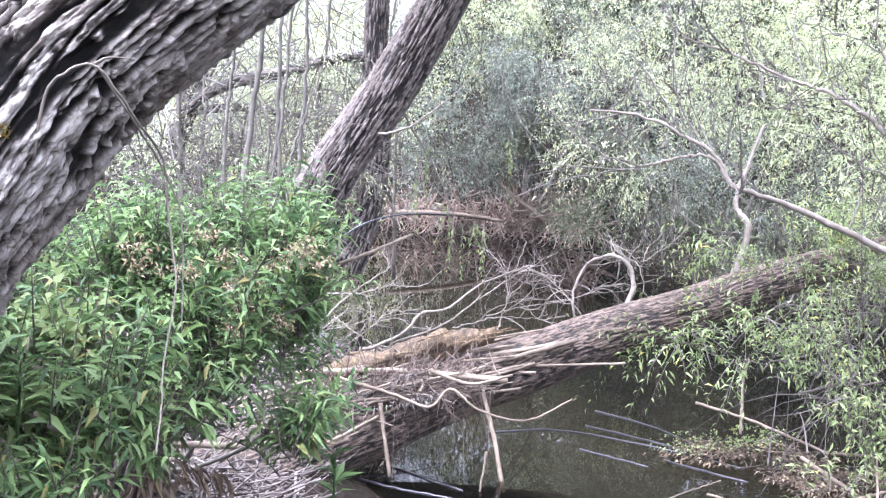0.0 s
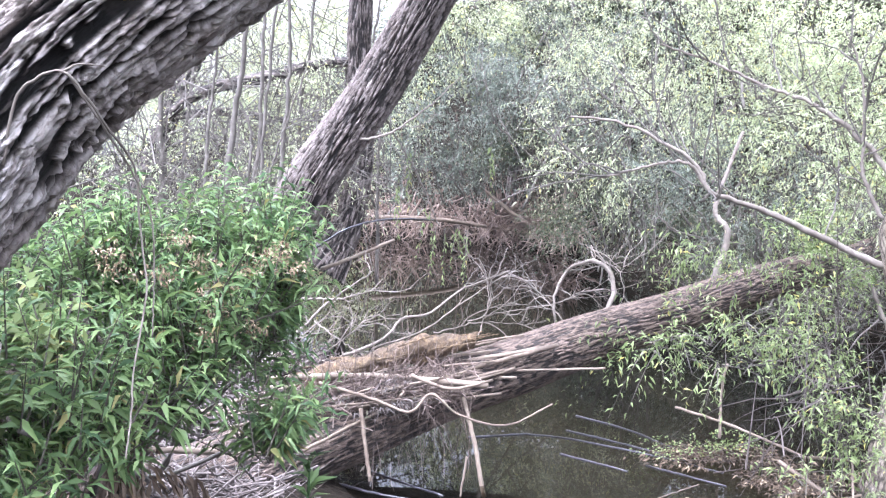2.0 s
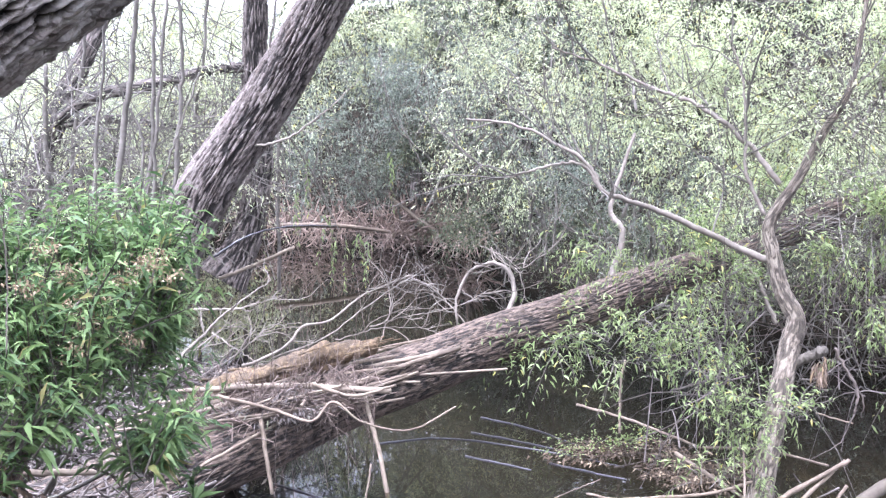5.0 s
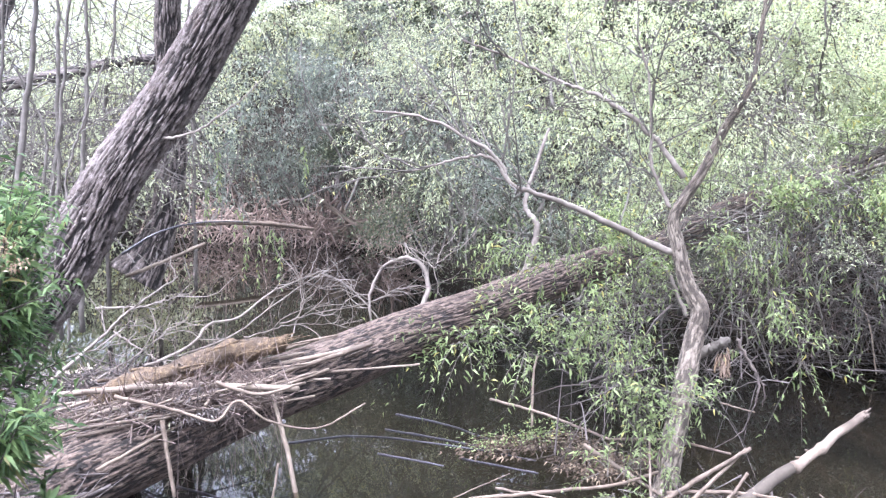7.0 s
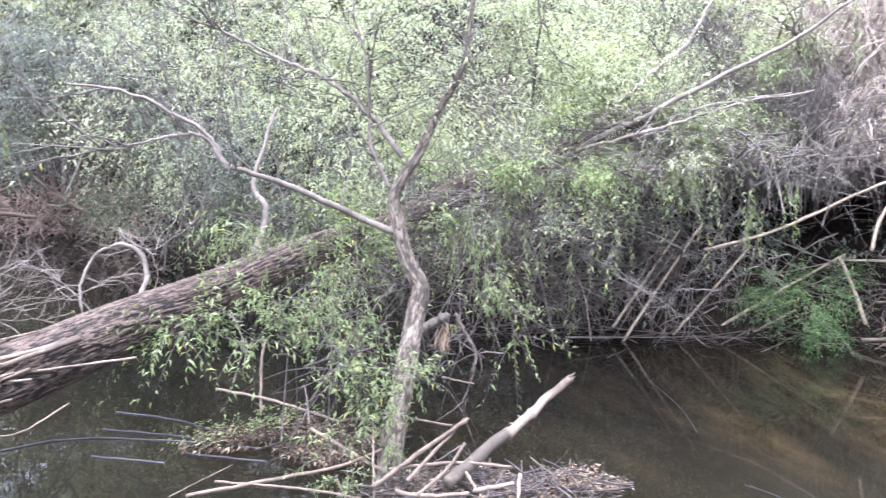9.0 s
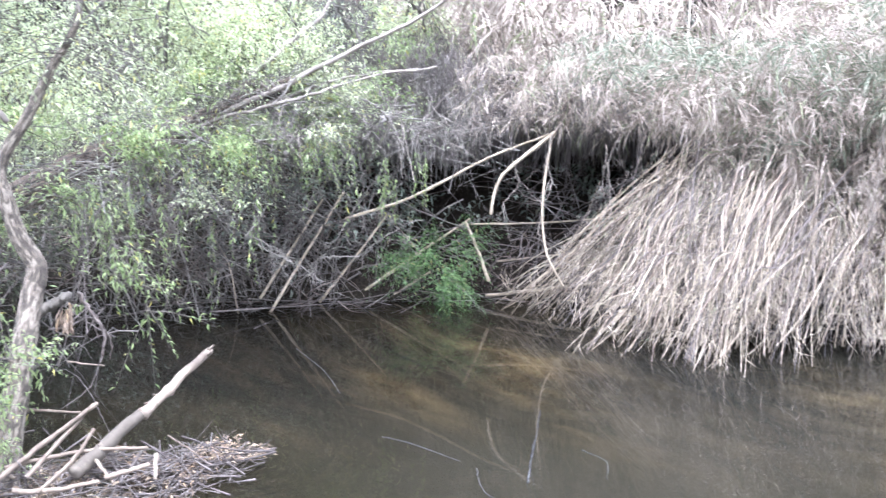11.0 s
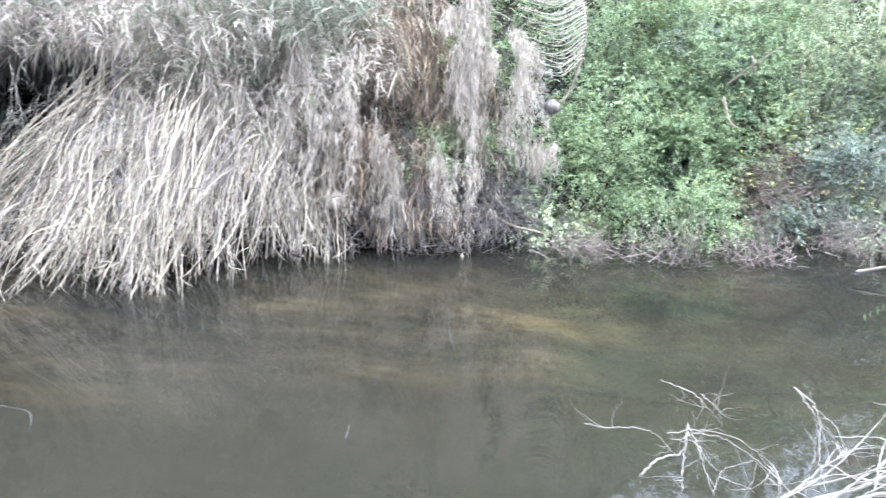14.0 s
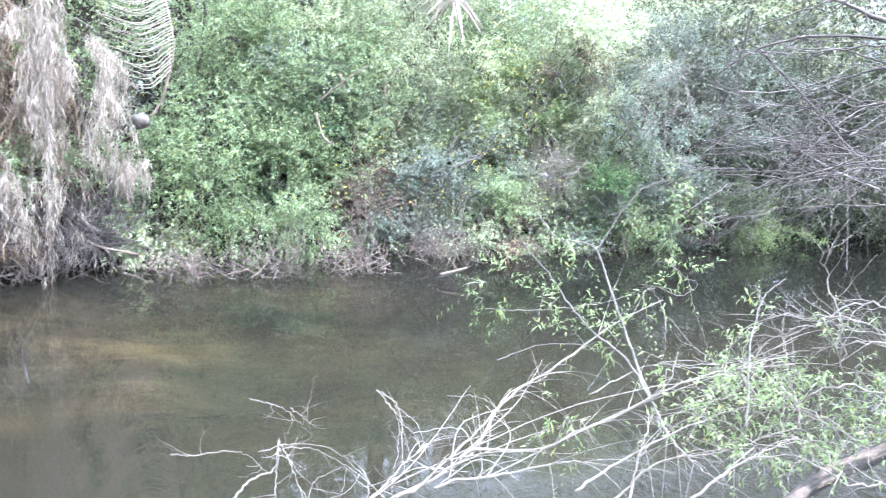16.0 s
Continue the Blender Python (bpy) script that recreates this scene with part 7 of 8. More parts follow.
def palm_skirt():
    ob = thing("dead_palm_frond", "dry pale palm frond hanging at the top of the bank", "palm frond")
    c = np.array([(8.66, -3.17, 2.37)][0])
    for k in range(22):
        d = unit(np.array([0.25 * rng.normal(), 0.9 * rng.normal(), -1.0]))
        L = rng.uniform(0.3, 0.62)
        v, f = leaf_mesh(c[None] + rng.normal(0, 0.03, (1, 3)), d[None], L, 0.035, 0.2, 0.05)
        link_mesh("leaflet", v, f, M_STRAW, ob)


palm_skirt()


def arching_frond():
    """The rib of a dead palm frond with thin leaflets sagging off one side."""
    ob = thing("dead_palm_frond", "arching dead palm frond with thin pale leaflets", "palm frond")
    rib, tip = smooth_path([(7.46, -0.52, 2.10), (7.47, -0.55, 1.95), (7.48, -0.58, 1.76), (7.49, -0.56, 1.50)], 30), smooth_path([(7.39, -0.06, 2.06), (7.40, -0.09, 1.91), (7.41, -0.12, 1.72), (7.42, -0.25, 1.38)], 30)
    for k in range(0, 30, 1):
        a, b = rib[k], tip[k] + rng.normal(0, 0.03, 3)
        link_mesh("leaflet", *tubes([branch_path([a, a * 0.55 + b * 0.45 + np.array([0, 0, -0.09]), b], 0.004, 0.0016, 12, 0.002)], 4), M_ASH, ob)


arching_frond()


# ---- downstream: grey shrubs and dark branches ----
for px, r, n, mat, leaf in ([([(9.31, -5.21, 1.28)][0], (0.9, 0.8, 1.0), 620, M_OLIVE, (0.05, 0.018)), ([(8.88, -5.04, 0.26)][0], (0.8, 0.6, 0.5), 600, M_OLIVE, (0.05, 0.018)), ([(9.51, -6.72, 1.79)][0], (1.2, 1.0, 1.0), 1300, M_DARKLEAF, (0.07, 0.022)), ([(9.47, -8.34, 1.93)][0], (1.4, 1.2, 1.2), 1300, M_DARKLEAF, (0.07, 0.022)), ([(10.04, -5.83, 2.48)][0], (1.3, 1.0, 0.7), 620, M_WILLOW, (0.07, 0.022)), ([(10.77, -8.26, 2.85)][0], (2.0, 1.0, 0.8), 620, M_WILLOW, (0.07, 0.018)), ([(9.85, -7.09, 0.69)][0], (0.8, 0.7, 0.6), 420, M_IVY, (0.06, 0.02)), ([(9.01, -8.83, 1.06)][0], (1.0, 1.0, 1.0), 1200, M_DARKLEAF, (0.07, 0.022))]
        # low dark-leaf shrubs here stand in for the shaded hollow at the waterline
        + [([(9.74, -8.78, 0.65)][0], (1.0, 1.0, 0.8), 1200, M_DARKLEAF, (0.07, 0.022)), ([(8.71, -9.11, 1.76)][0], (1.2, 1.0, 1.2), 1200, M_DARKLEAF, (0.07, 0.022)), ([(8.61, -8.03, 0.32)][0], (1.0, 0.6, 0.32), 800, M_DARKLEAF, (0.07, 0.022)), ([(9.18, -7.38, 0.21)][0], (0.8, 0.6, 0.28), 600, M_DARKLEAF, (0.07, 0.022)), ([(7.66, -8.00, 0.53)][0], (0.8, 0.6, 0.4), 700, M_DARKLEAF, (0.07, 0.022)), ([(11.06, -5.59, 2.75)][0], (1.3, 0.8, 0.6), 520, M_WILLOW, (0.07, 0.02)), ([(11.96, -10.00, 2.57)][0], (2.5, 1.2, 1.2), 900, M_GREYLEAF, (0.08, 0.024))]):
    shrub("shrub", "grey-green shrub in the shade downstream", [(px, r, n)], mat, leaf, "shrub", "shrubs downstream", limbs=3, twig=0.4, leaves=11, sag=0.4)
v, f = tangle_mesh([([(8.11, -6.11, 1.12)][0], (0.9, 0.8, 0.4), 60), ([(7.36, -6.66, 1.01)][0], (0.9, 0.8, 0.35), 110), ([(7.07, -6.53, 1.39)][0], (0.9, 0.8, 0.7), 60), ([(8.98, -5.70, 0.69)][0], (0.7, 0.6, 0.5), 40)], 1.3, 0.006, 0.25, 0.5)
tagged(link_mesh("downstream_twigs", v, f, M_BROWNTWIG), "bare grey twigs crowding the bend downstream", "twigs", kind="stuff")
shrub("water_plant", "low yellow-green plants on the far waterline", [([(8.22, -7.07, 0.06)][0], (0.8, 0.3, 0.05), 150)], M_SHOOT, (0.05, 0.014), "plant", twig=0.10, leaves=7)
shrub("water_plant", "low grey-green plants on the far waterline", [([(8.02, -5.34, 0.10)][0], (0.6, 0.3, 0.15), 160)], M_GREYLEAF, (0.05, 0.02), "plant", twig=0.15, leaves=8)
over = thing("overhanging_branch", "dark bare branch reaching in overhead", "branch")
for p, r in (([(3.63, -3.59, 1.62), (3.76, -3.47, 1.72), (4.07, -3.28, 1.73), (4.30, -3.17, 1.66), (4.47, -3.12, 1.56)], 0.012), ([(3.57, -3.50, 1.74), (3.69, -3.38, 1.79), (3.87, -3.33, 1.87), (3.96, -3.22, 1.92)], 0.02), ([(4.07, -3.28, 1.73), (4.14, -3.21, 1.66), (4.36, -3.09, 1.67)], 0.006), ([(3.82, -3.55, 1.62), (4.04, -3.46, 1.68), (4.22, -3.42, 1.63)], 0.007), ([(4.28, -3.19, 1.69), (4.51, -3.71, 1.47), (4.62, -4.17, 1.20), (4.52, -4.53, 0.94)], 0.010)):
    link_mesh("limb", *tubes([branch_path(p, r * 0.7, r * 0.3, 24, 0.003)], 7), M_BROWNTWIG, over)


# ---- dead branches and willow shoots on the near side ----
def near_tangle():
    ob = thing("dead_branch_pile", "bleached dead branch with many curved twigs over the water", "branch")
    lines = ([([(2.82, -0.72, 0.20), (2.86, -0.87, 0.22), (2.89, -1.02, 0.26), (2.92, -1.15, 0.30), (2.96, -1.23, 0.33), (3.06, -1.33, 0.39), (3.10, -1.41, 0.44), (3.12, -1.52, 0.49), (3.13, -1.65, 0.56), (3.14, -1.78, 0.64), (3.11, -1.96, 0.73)], 0.014), ([(2.92, -1.15, 0.30), (2.93, -1.22, 0.34), (2.88, -1.40, 0.34), (2.87, -1.53, 0.39), (2.83, -1.68, 0.46), (2.83, -1.82, 0.52), (2.80, -1.96, 0.57), (2.74, -2.21, 0.60)], 0.011), ([(2.87, -1.07, 0.26), (2.86, -1.12, 0.28), (2.82, -1.25, 0.30), (2.80, -1.44, 0.33), (2.75, -1.52, 0.34)], 0.010)]
        + [([(2.85, -0.94, 0.26), (2.86, -1.01, 0.27), (2.93, -1.13, 0.32), (3.02, -1.29, 0.39), (3.10, -1.41, 0.45), (3.11, -1.54, 0.49)], 0.009), ([(2.78, -0.75, 0.23), (2.87, -0.90, 0.27), (2.97, -1.03, 0.32), (3.01, -1.12, 0.35)], 0.006), ([(3.25, -1.01, 0.43), (3.17, -1.05, 0.39), (3.02, -1.02, 0.29), (2.90, -1.00, 0.26)], 0.004), ([(3.22, -1.05, 0.39), (3.13, -1.10, 0.35), (3.00, -1.09, 0.29)], 0.003), ([(3.22, -1.23, 0.41), (3.12, -1.33, 0.42), (3.02, -1.37, 0.35), (2.90, -1.33, 0.31)], 0.003), ([(3.48, -1.46, 0.63), (3.35, -1.62, 0.65), (3.20, -1.81, 0.71), (3.15, -1.92, 0.77)], 0.0035)]
        + [([(3.12, -1.83, 0.66), (3.14, -1.93, 0.77), (3.09, -2.00, 0.75), (3.05, -2.05, 0.79), (3.09, -2.02, 0.82), (3.14, -1.97, 0.86), (3.16, -1.92, 0.83)], 0.003), ([(3.08, -2.03, 0.82), (3.05, -2.04, 0.73), (2.95, -2.04, 0.60)], 0.0025), ([(3.28, -1.43, 0.50), (3.23, -1.58, 0.56), (3.10, -1.72, 0.57), (2.88, -1.80, 0.47)], 0.003), ([(2.67, -1.42, 0.30), (2.70, -1.62, 0.38), (2.69, -1.87, 0.47), (2.63, -2.14, 0.54)], 0.008), ([(2.57, -1.47, 0.30), (2.62, -1.65, 0.38), (2.57, -1.83, 0.42), (2.54, -2.06, 0.48)], 0.007), ([(2.83, -1.77, 0.46), (2.68, -1.76, 0.39), (2.50, -1.79, 0.35)], 0.010)]
        + [([(2.99, -1.63, 0.46), (2.95, -1.84, 0.56), (2.83, -2.00, 0.57), (2.75, -2.22, 0.68)], 0.005), ([(2.55, -1.52, 0.32), (2.65, -1.61, 0.40), (2.83, -1.77, 0.46)], 0.007), ([(2.43, -1.61, 0.35), (2.46, -1.80, 0.43), (2.46, -1.99, 0.49)], 0.008), ([(2.69, -1.92, 0.54), (2.79, -1.99, 0.60), (2.84, -2.03, 0.66)], 0.004), ([(3.14, -1.93, 0.77), (3.10, -1.96, 0.69), (2.99, -1.90, 0.62), (2.93, -1.85, 0.53)], 0.003)])
    lines += [([(3.09, -0.52, 0.19), (3.11, -0.58, 0.24), (3.11, -0.64, 0.26), (3.13, -0.66, 0.31), (3.14, -0.66, 0.35)], 0.008),
              ([(3.14, -0.66, 0.34), (3.11, -0.65, 0.26), (3.06, -0.64, 0.16)], 0.006),
              ([(3.14, -0.66, 0.34), (3.11, -0.69, 0.28), (3.04, -0.73, 0.16)], 0.005),
              ([(3.16, -0.35, 0.32), (3.16, -0.42, 0.31), (3.15, -0.51, 0.32), (3.14, -0.57, 0.3), (3.11, -0.63, 0.25)], 0.004),
              ([(3.2, -0.58, 0.46), (3.17, -0.68, 0.43), (3.15, -0.73, 0.38), (3.13, -0.76, 0.35)], 0.003),
              ([(3.13, -0.96, 0.48), (3.1, -1.0, 0.43), (3.08, -1.02, 0.39), (3.05, -1.01, 0.31), (3.0, -0.98, 0.19)], 0.005),
              ([(3.08, -1.02, 0.39), (3.05, -1.06, 0.36), (3.02, -1.09, 0.31)], 0.003),
              ([(3.17, -0.7, 0.43), (3.15, -0.75, 0.39), (3.13, -0.76, 0.34)], 0.003),
              ([(3.13, -0.68, 0.32), (3.11, -0.77, 0.31), (3.06, -0.87, 0.26), (3.0, -0.96, 0.18)], 0.004),
              ([(3.14, -0.6, 0.31), (3.13, -0.71, 0.33), (3.1, -0.82, 0.31), (3.04, -0.91, 0.23), (2.99, -0.97, 0.17)], 0.0035),
              ([(3.05, -0.73, 0.17), (3.07, -0.76, 0.23), (3.07, -0.85, 0.26), (3.03, -0.9, 0.21)], 0.003)]
    shoots = [([(2.76, -1.75, 0.41), (2.83, -1.77, 0.46), (2.91, -1.78, 0.51), (3.06, -1.80, 0.62), (3.22, -1.81, 0.77), (3.30, -1.80, 0.87), (3.38, -1.77, 0.89), (3.42, -1.70, 0.90), (3.51, -1.66, 0.98)], 0.011), ([(2.84, -1.77, 0.47), (3.00, -1.77, 0.56), (3.12, -1.70, 0.63), (3.27, -1.69, 0.69), (3.37, -1.65, 0.78), (3.48, -1.58, 0.89)], 0.009), ([(2.59, -1.92, 0.47), (2.65, -1.97, 0.54), (2.76, -2.05, 0.66), (2.84, -2.15, 0.79), (2.85, -2.24, 0.85)], 0.008), ([(3.30, -1.80, 0.87), (3.35, -1.96, 1.05), (3.33, -2.09, 1.12), (3.28, -2.16, 1.06), (3.25, -2.19, 0.98)], 0.004)]
    for p, r in shoots:
        link_mesh("green_stem", *tubes([branch_path(p, r * 0.5, r * 0.2, 36, 0.0015, 0.04)], 7), M_STEM, ob)
    for p, r in lines:
        link_mesh("limb", *tubes([branch_path(p, r * 0.52, r * 0.18, 30, 0.002, 0.05)], 7), M_TWIG, ob)
    curves = [smooth_path(p, 24) for p, r in lines]
    for c in curves[-11:]:
        side = []
        for k in rng.integers(4, 22, 4):
            side += forking(c[k], unit(c[k] - c[k - 1] + rng.normal(0, 0.03, 3)), rng.uniform(0.05, 0.16), 0.0011, 1, 0.2, 0.05, 2)
        link_mesh("twig_spray", *tubes(side, 4), M_TWIG, ob)
    bundle = []
    for k in range(16):
        a, b = rng.integers(0, 5, 2)
        i0 = rng.integers(1, 12)
        p, q = curves[a][i0], curves[b][min(23, i0 + rng.integers(5, 13))]
        mid = (p + q) / 2 + rng.normal(0, 0.03, 3) + np.array([0, 0, 0.035])
        bundle.append(branch_path([p, mid, q + rng.normal(0, 0.05, 3)], 0.0026, 0.0011, 14, 0.0015))
    for p in bundle:
        link_mesh("twig", *tubes([p], 5), M_TWIG, ob)
    bearing = [curves[k] for k in (0, 0, 1, 1, 2, 3, 4, 12, 13, 14, 15, 16, 17)]
    pts, way = np.vstack([c[7:-1] for c in bearing]), unit(np.vstack([np.diff(c, axis=0)[7:] for c in bearing]))
    k = rng.choice(len(pts), 170)
    L = rng.uniform(0.08, 0.36, 170)
    v, f, _ = twig_tubes(pts[k], unit(way[k] + rng.normal(0, 0.6, (170, 3)) * np.array([1, 1, 0.8]) + np.array([0, 0, 0.12])), L, 0.0015, np.abs(rng.normal(0.5, 0.5, 170)) / L, 12, 4)
    v[:, 2] = np.maximum(v[:, 2], 0.01)
    link_mesh("twig_spray", v, f, M_TWIG, ob)
    return ob


near_tangle()
bark = thing("sunken_log", "dark brown log lying in the shallows by the bank", "log")
bark_tube("trunk", [(2.30, -1.81, 0.37), (2.33, -1.96, 0.42), (2.37, -2.25, 0.47), (2.39, -2.52, 0.52)], [0.020, 0.023, 0.026, 0.026], M_BARK_LOG, bark, around=50, step=0.02, seed=8)
G_NEAR = "willow shoots by the near bank"
for px, r, n in ([([(3.48, -1.51, 0.74)][0], (0.09, 0.08, 0.04), 12), ([(3.48, -1.48, 0.68)][0], (0.05, 0.05, 0.05), 7), ([(3.38, -1.66, 0.84)][0], (0.10, 0.06, 0.05), 9), ([(3.33, -2.09, 1.10)][0], (0.09, 0.05, 0.03), 12), ([(3.25, -2.17, 0.96)][0], (0.03, 0.03, 0.10), 9), ([(3.15, -1.91, 0.77)][0], (0.05, 0.05, 0.04), 8), ([(3.11, -2.00, 0.83)][0], (0.06, 0.05, 0.03), 8), ([(3.28, -1.67, 0.68)][0], (0.05, 0.05, 0.14), 14), ([(3.29, -1.61, 0.62)][0], (0.04, 0.04, 0.08), 7), ([(2.98, -1.51, 0.42)][0], (0.04, 0.04, 0.04), 8)]
        + [([(2.83, -1.52, 0.37)][0], (0.03, 0.03, 0.02), 4), ([(3.07, -1.79, 0.61)][0], (0.04, 0.04, 0.10), 10), ([(2.93, -1.87, 0.56)][0], (0.03, 0.03, 0.05), 6), ([(2.67, -1.93, 0.53)][0], (0.12, 0.10, 0.08), 18), ([(2.49, -1.95, 0.48)][0], (0.15, 0.12, 0.10), 22), ([(2.84, -2.13, 0.72)][0], (0.03, 0.03, 0.08), 6), ([(3.38, -1.76, 0.86)][0], (0.06, 0.05, 0.05), 8), ([(2.76, -1.91, 0.53)][0], (0.06, 0.06, 0.04), 10)]):
    shrub("willow_shoot", "fresh willow shoot with narrow green leaves over the water", [(px, r, n)], M_SHOOT, (0.034, 0.008), "shrub", G_NEAR, twig=0.13, leaves=9, sag=0.8, stem=M_TWIG, radius=0.002)


for c, r, n in (((2.84, -2.06, 0.47), (0.1, 0.1, 0.07), 16), ((2.68, -2.06, 0.42), (0.12, 0.12, 0.084), 20), ((2.71, -2.23, 0.52), (0.12, 0.12, 0.084), 18), ((2.65, -2.33, 0.61), (0.12, 0.12, 0.084), 18), ((2.68, -2.47, 0.68), (0.1, 0.1, 0.07), 4), ((2.5, -2.11, 0.45), (0.12, 0.12, 0.084), 20), ((2.84, -2.27, 0.57), (0.08, 0.08, 0.056), 10), ((2.56, -1.86, 0.4), (0.1, 0.1, 0.07), 14), ((2.44, -2.23, 0.58), (0.12, 0.12, 0.084), 20), ((2.31, -1.99, 0.44), (0.12, 0.12, 0.084), 16), ((2.46, -2.39, 0.68), (0.15, 0.15, 0.105), 24), ((2.26, -2.23, 0.56), (0.15, 0.15, 0.105), 24), ((2.79, -1.92, 0.39), (0.08, 0.08, 0.056), 8), ((2.81, -2.51, 0.76), (0.06, 0.06, 0.042), 3), ((2.99, -2.29, 0.69), (0.05, 0.05, 0.035), 3)):
    shrub("willow_shoot", "fresh willow shoot with narrow green leaves over the riffle", [(c, r, n)], M_SHOOT, (0.032, 0.0085), "shrub", G_NEAR, twig=0.14, leaves=9, sag=0.8, stem=M_TWIG, radius=0.0018, every=1)


def bare_branch(a, b, radius, label, group, depth=2, forks=4, mat=M_STEM):
    """A bare branch from a to b with forking twigs, a thing of its own."""
    a, b = np.array(a), np.array(b)
    ob = thing("bare_branch", label, "branch", group)
    q = branch_path([a, (a * 2 + b) / 3 + rng.normal(0, 0.04, 3) + np.array([0, 0, 0.05]), (a + 2 * b) / 3 + rng.normal(0, 0.05, 3) + np.array([0, 0, 0.04]), b], radius, radius * 0.25, 24, 0.006, 0.05)
    link_mesh("limb", *tubes([q], 7), mat, ob)
    side, size = [], float(np.linalg.norm(b - a))
    for k in rng.integers(3, 24, 11):
        d = unit(unit(b - a) + unit(rng.normal(0, 1, 3)) * 0.8)
        side += forking(q[k, :3], d, size * rng.uniform(0.15, 0.42), radius * 0.42, depth - 1, 0.16, 0.0, forks)
    link_mesh("twig_spray", *tubes(side, 4), mat, ob)


for a, b in (((2.64, -2.53, 0.77), (2.92, -2.19, 0.63)), ((2.53, -2.47, 0.69), (2.86, -2.08, 0.56)), ((2.45, -2.36, 0.58), (2.8, -1.96, 0.51)), ((2.62, -2.63, 0.58), (3.01, -2.27, 0.68)), ((2.68, -2.21, 0.41), (2.87, -2.15, 0.8)), ((2.38, -2.22, 0.45), (2.77, -1.81, 0.48)), ((2.2, -2.1, 0.45), (2.52, -1.74, 0.4)), ((2.78, -2.44, 0.47), (2.9, -2.47, 1.03)), ((2.65, -2.64, 0.72), (2.94, -2.36, 0.7)), ((2.51, -2.23, 0.4), (2.86, -1.93, 0.59))):
    bare_branch(a, b, 0.0034, "thin bleached dead branch in the near shallows", "dead branches in the shallows", 2, 2, M_TWIG)
for a, b in (((3.53, -3.8, 1.75), (4.28, -3.03, 1.61)), ((3.73, -4.17, 1.42), (4.52, -3.39, 1.4)), ((3.84, -4.34, 1.25), (4.75, -3.39, 0.95)), ((3.9, -4.53, 1.05), (4.86, -3.59, 1.04)), ((3.85, -4.43, 0.88), (4.77, -3.5, 0.78)), ((3.38, -3.68, 1.6), (3.94, -3.14, 1.43)), ((3.68, -3.88, 2.11), (4.43, -3.16, 1.76)), ((3.24, -3.53, 1.5), (3.78, -3.02, 1.28)), ((3.46, -3.87, 1.17), (4.02, -3.33, 0.97)), ((3.32, -3.41, 1.98), (3.74, -3.04, 1.76))):
    bare_branch(a, b, 0.007, "bare grey branch reaching out over the bend", "bare branches over the bend", 2, 2, M_BROWNTWIG)
for c, r in (((12.14, -6.15, 2.74), 1.2), ((11.68, -7.0, 2.53), 1.2), ((11.13, -7.81, 2.62), 1.3), ((10.54, -8.59, 2.41), 1.3), ((9.89, -9.31, 2.42), 1.3), ((11.62, -4.88, 2.75), 1.2), ((12.18, -7.75, 3.9), 1.5), ((11.17, -9.16, 3.73), 1.5)):
    tall = shrub("willow", "pale leafy willow on the slope downstream", [(c, (r, r, r * 0.9), 620)], M_WILLOW, (0.10, 0.032), "tree", "willows on the slope downstream", limbs=8, twig=0.6, leaves=14, sag=0.4)
    foot = float(height(np.array([c[0]]), np.array([c[1]]))[0]) - 0.1
    bark_tube("trunk", [(c[0], c[1], foot), (c[0] + 0.1, c[1], (foot + c[2]) / 2), (c[0], c[1] + 0.1, c[2] + 0.3)], [0.10, 0.08, 0.04], M_BARK, tall, around=20, step=0.1)


# crowns mostly out of view, added to keep sky out of the water's reflection
for x, y, z, r in ((10.6, 0.8, 4.3, 1.3), (10.9, -1.2, 4.6, 1.4), (10.8, -3.2, 4.5, 1.4), (10.2, 3.0, 4.6, 1.3)):
    tall = shrub("tree", "dense green tree added above the bank to block mirrored sky", [((x, y, z), (r, r, r), 520)], M_OLIVE, (0.12, 0.045), "tree", "trees above the green bank", limbs=5, twig=0.6, leaves=14, sag=0.3)
    foot = float(height(np.array([x]), np.array([y]))[0]) - 0.1
    bark_tube("trunk", [(x, y, foot), (x + 0.1, y, (foot + z) / 2), (x, y + 0.1, z + 0.4)], [0.14, 0.11, 0.05], M_BARK, tall, around=20, step=0.1)


for a, b in (((6.24, 3.77, 1.46), (6.17, 3.83, 0.82)), ((6.18, 3.82, 0.82), (6.22, 3.63, 0.29)), ((6.07, 4.01, 1.25), (6.03, 3.99, 0.59)), ((6.46, 3.42, 1.38), (6.43, 3.39, 0.64)), ((7.61, 0.09, 0.39), (7.56, -0.35, 0.13)), ((6.42, 3.28, 1.43), (6.36, 3.37, 1.0))):
    bare_branch(a, b, 0.006, "bleached twiggy dead vine hanging by the hollow", "dead vines by the hollow", 1, 2, M_TWIG)
for a, b in (((3.48, 2.06, 0.0), (3.57, 2.07, 0.23)), ((3.32, 1.96, 0.0), (3.38, 1.98, 0.15)), ((4.9, 0.2, 0.0), (4.95, 0.23, 0.19))):
    stick([a, tuple((np.array(a) + np.array(b)) / 2 + np.array([0.02, 0.01, 0])), b], 0.0035, 0.0015, "wet", "twigs in the water", label="thin dead twig standing out of the water")
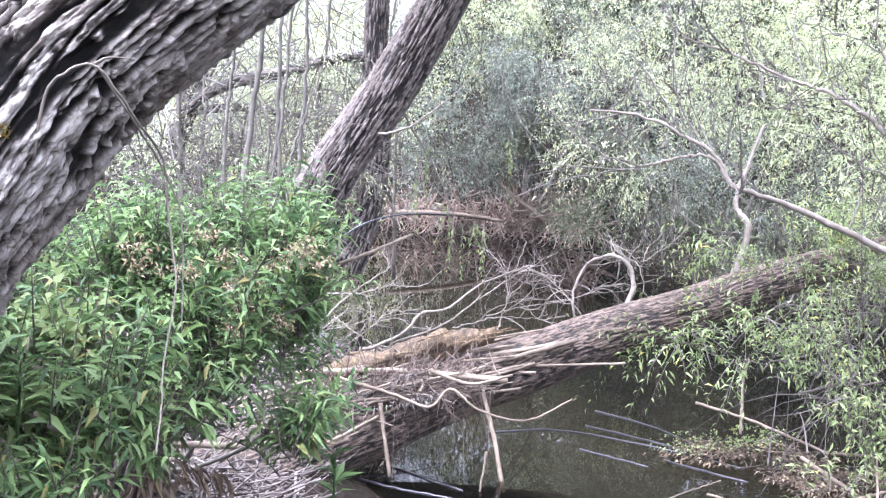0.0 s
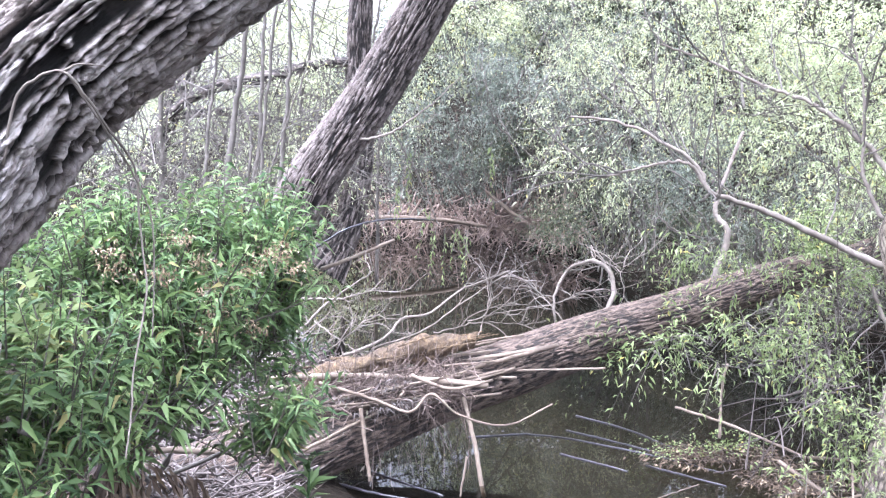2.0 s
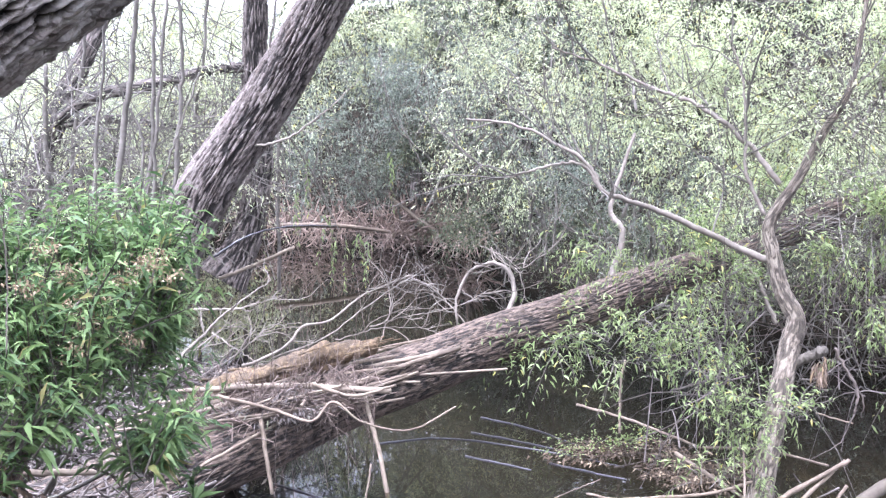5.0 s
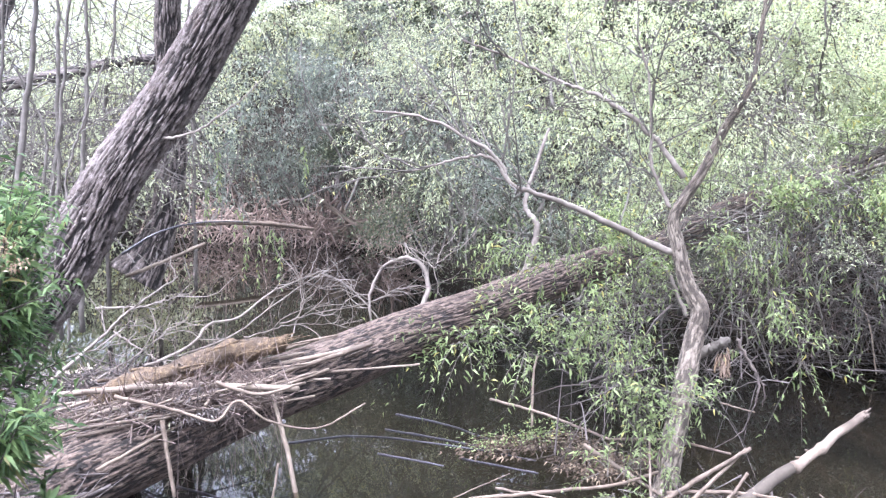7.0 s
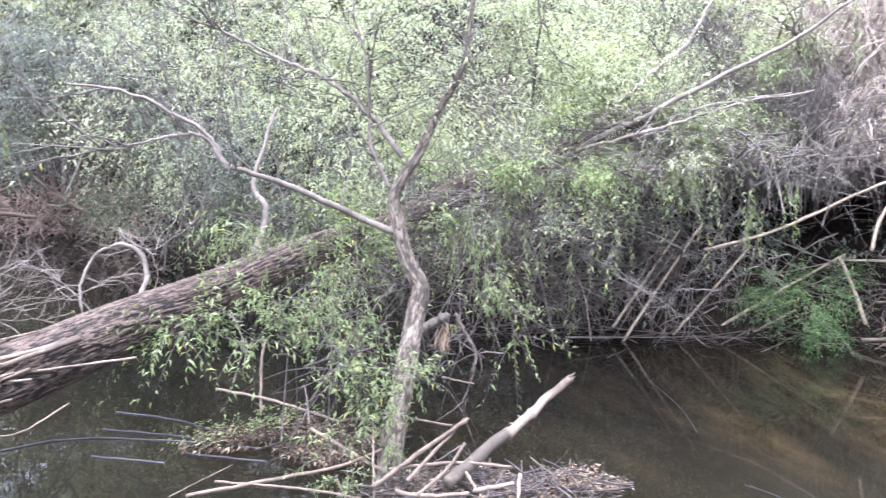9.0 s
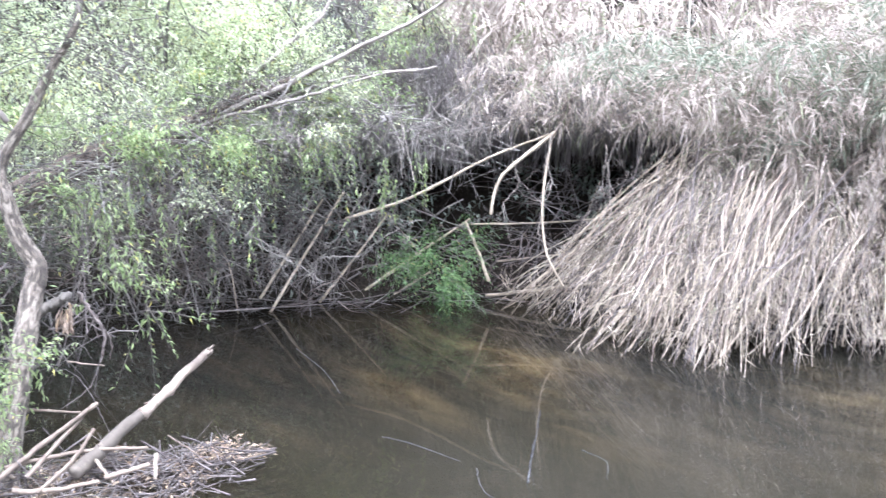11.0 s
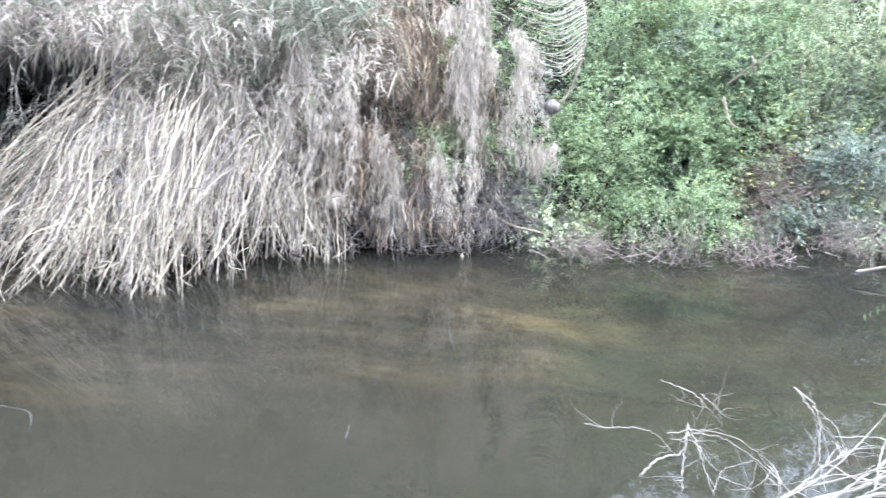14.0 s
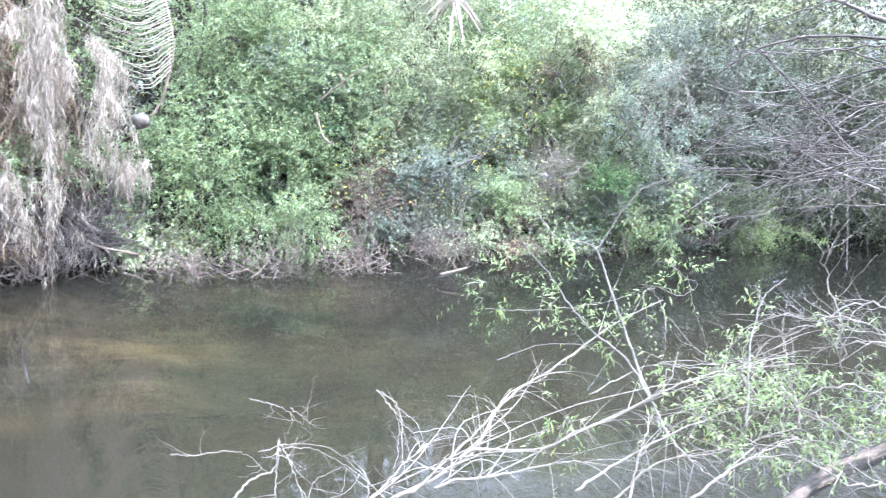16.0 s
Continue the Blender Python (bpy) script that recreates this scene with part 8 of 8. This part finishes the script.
for p in ([(3.33, 2.81, 0.0), (3.35, 2.64, 0.0), (3.33, 2.33, 0.0)],
          [(3.31, 2.22, 0.0), (3.18, 2.1, 0.0), (3.11, 1.99, 0.0), (3.15, 1.87, 0.0)],
          [(3.81, 1.99, 0.0), (3.76, 1.84, 0.0), (3.58, 1.73, 0.0)],
          [(3.69, 3.48, 0.0), (3.95, 3.9, 0.0), (4.22, 4.48, 0.0)],
          [(6.9, -2.53, 0.0), (7.13, -2.81, 0.0)],
          [(4.22, -2.34, 0.0), (4.62, -2.68, 0.0), (5.01, -3.0, 0.0)],
          [(6.9, -2.52, 0.0), (7.22, -2.79, 0.0)],
          [(3.66, 0.51, 0.0), (3.79, 0.52, 0.0)]):
    stick(p, 0.0026, 0.0014, "wet", "twigs in the water", label="thin dark twig floating on the water")


for a, b in (((4.55, 5.14, 0.94), (4.25, 5.27, 0.3)), ((5.04, 4.88, 1.25), (4.59, 5.17, 0.46)), ((5.3, 4.76, 1.12), (4.84, 5.07, 0.35)), ((4.41, 5.27, 1.22), (4.82, 4.9, 0.74)), ((5.6, 4.55, 0.77), (5.06, 5.02, 0.37)), ((4.14, 5.19, 0.82), (4.52, 4.82, 0.34)), ((4.89, 5.28, 1.41), (5.34, 4.82, 0.78)), ((5.58, 4.75, 1.07), (5.23, 5.02, 0.48)), ((4.26, 4.96, 0.67), (4.67, 4.54, 0.31)), ((4.85, 4.88, 0.82), (4.47, 5.21, 0.95)), ((5.02, 4.68, 0.53), (4.5, 5.08, 0.28)), ((4.32, 5.46, 1.1), (4.66, 5.2, 1.13))):
    bare_branch(a, b, 0.0055, "pale bare twigs arching under the willows", "bare branches under the willows", 2, 3, M_STEM)
curtain = thing("hanging_shoots", "yellow-green willow shoots hanging before the dark bank", "willow")
strands(curtain, [(4.84, 4.79, 1.45), (5.17, 4.46, 1.17), (5.33, 4.29, 1.35), (4.83, 4.8, 1.41), (4.4, 5.13, 0.84), (5.14, 4.49, 1.19), (4.2, 5.29, 1.03)], 0.40, M_SHOOT, (0.045, 0.013), 20)


# ---- undergrowth that covers the far slope ----
def undergrowth():
    n = 5000
    t = rng.uniform(0, len(FAR_BANK) - 1.001, n)
    line = np.array(FAR_BANK, float)
    i = t.astype(int)
    p = line[i] + (line[i + 1] - line[i]) * (t - i)[:, None]
    d = unit(line[i + 1] - line[i])
    nor = np.stack([-d[:, 1], d[:, 0]], 1)
    s = np.where(rng.uniform(0, 1, n) < 0.3, rng.uniform(0.9, 2.2, n), rng.uniform(2.2, 8.0, n))
    xy = p + nor * s[:, None]
    z = height(xy[:, 0], xy[:, 1])
    b = np.column_stack([xy, z + rng.uniform(0, 0.3, n)])
    st, lf = sprays(b, scatter_dirs(n, 1.2), rng.uniform(0.3, 0.9, n), 10, 0.12, 0.035, 0.5, 0.004)
    tagged(link_mesh("undergrowth", *joined([lf, st]), M_GREYLEAF), "grey-green undergrowth covering the far slope", "undergrowth", kind="stuff")


undergrowth()


def slope_brush():
    """Dead twigs and stalks that litter the foot of the far slope."""
    line = np.array(FAR_BANK, float)
    paths = []
    for k in range(620):
        i = int(rng.integers(1, len(line) - 4))
        u = rng.uniform(0, 1)
        d = unit(line[i + 1] - line[i])
        xy = line[i] + (line[i + 1] - line[i]) * u + np.array([-d[1], d[0]]) * rng.uniform(0.45, 2.2)
        z = float(height(xy[:1], xy[1:])[0])
        way = unit(np.array([d[1], -d[0], 0]) * rng.uniform(0, 1.2) + rng.normal(0, 0.5, 3) + np.array([0, 0, 0.35]))
        paths += forking((xy[0], xy[1], z), way, rng.uniform(0.3, 0.9), rng.uniform(0.003, 0.008), 1, 0.15, -0.06, 3)
    for p in paths:
        p[:, 2] = np.maximum(p[:, 2], 0.0)
    tagged(link_mesh("slope_brush", *tubes(paths, 4), M_ROOT), "dry brown brush littering the foot of the far slope", "brush", kind="stuff")


slope_brush()
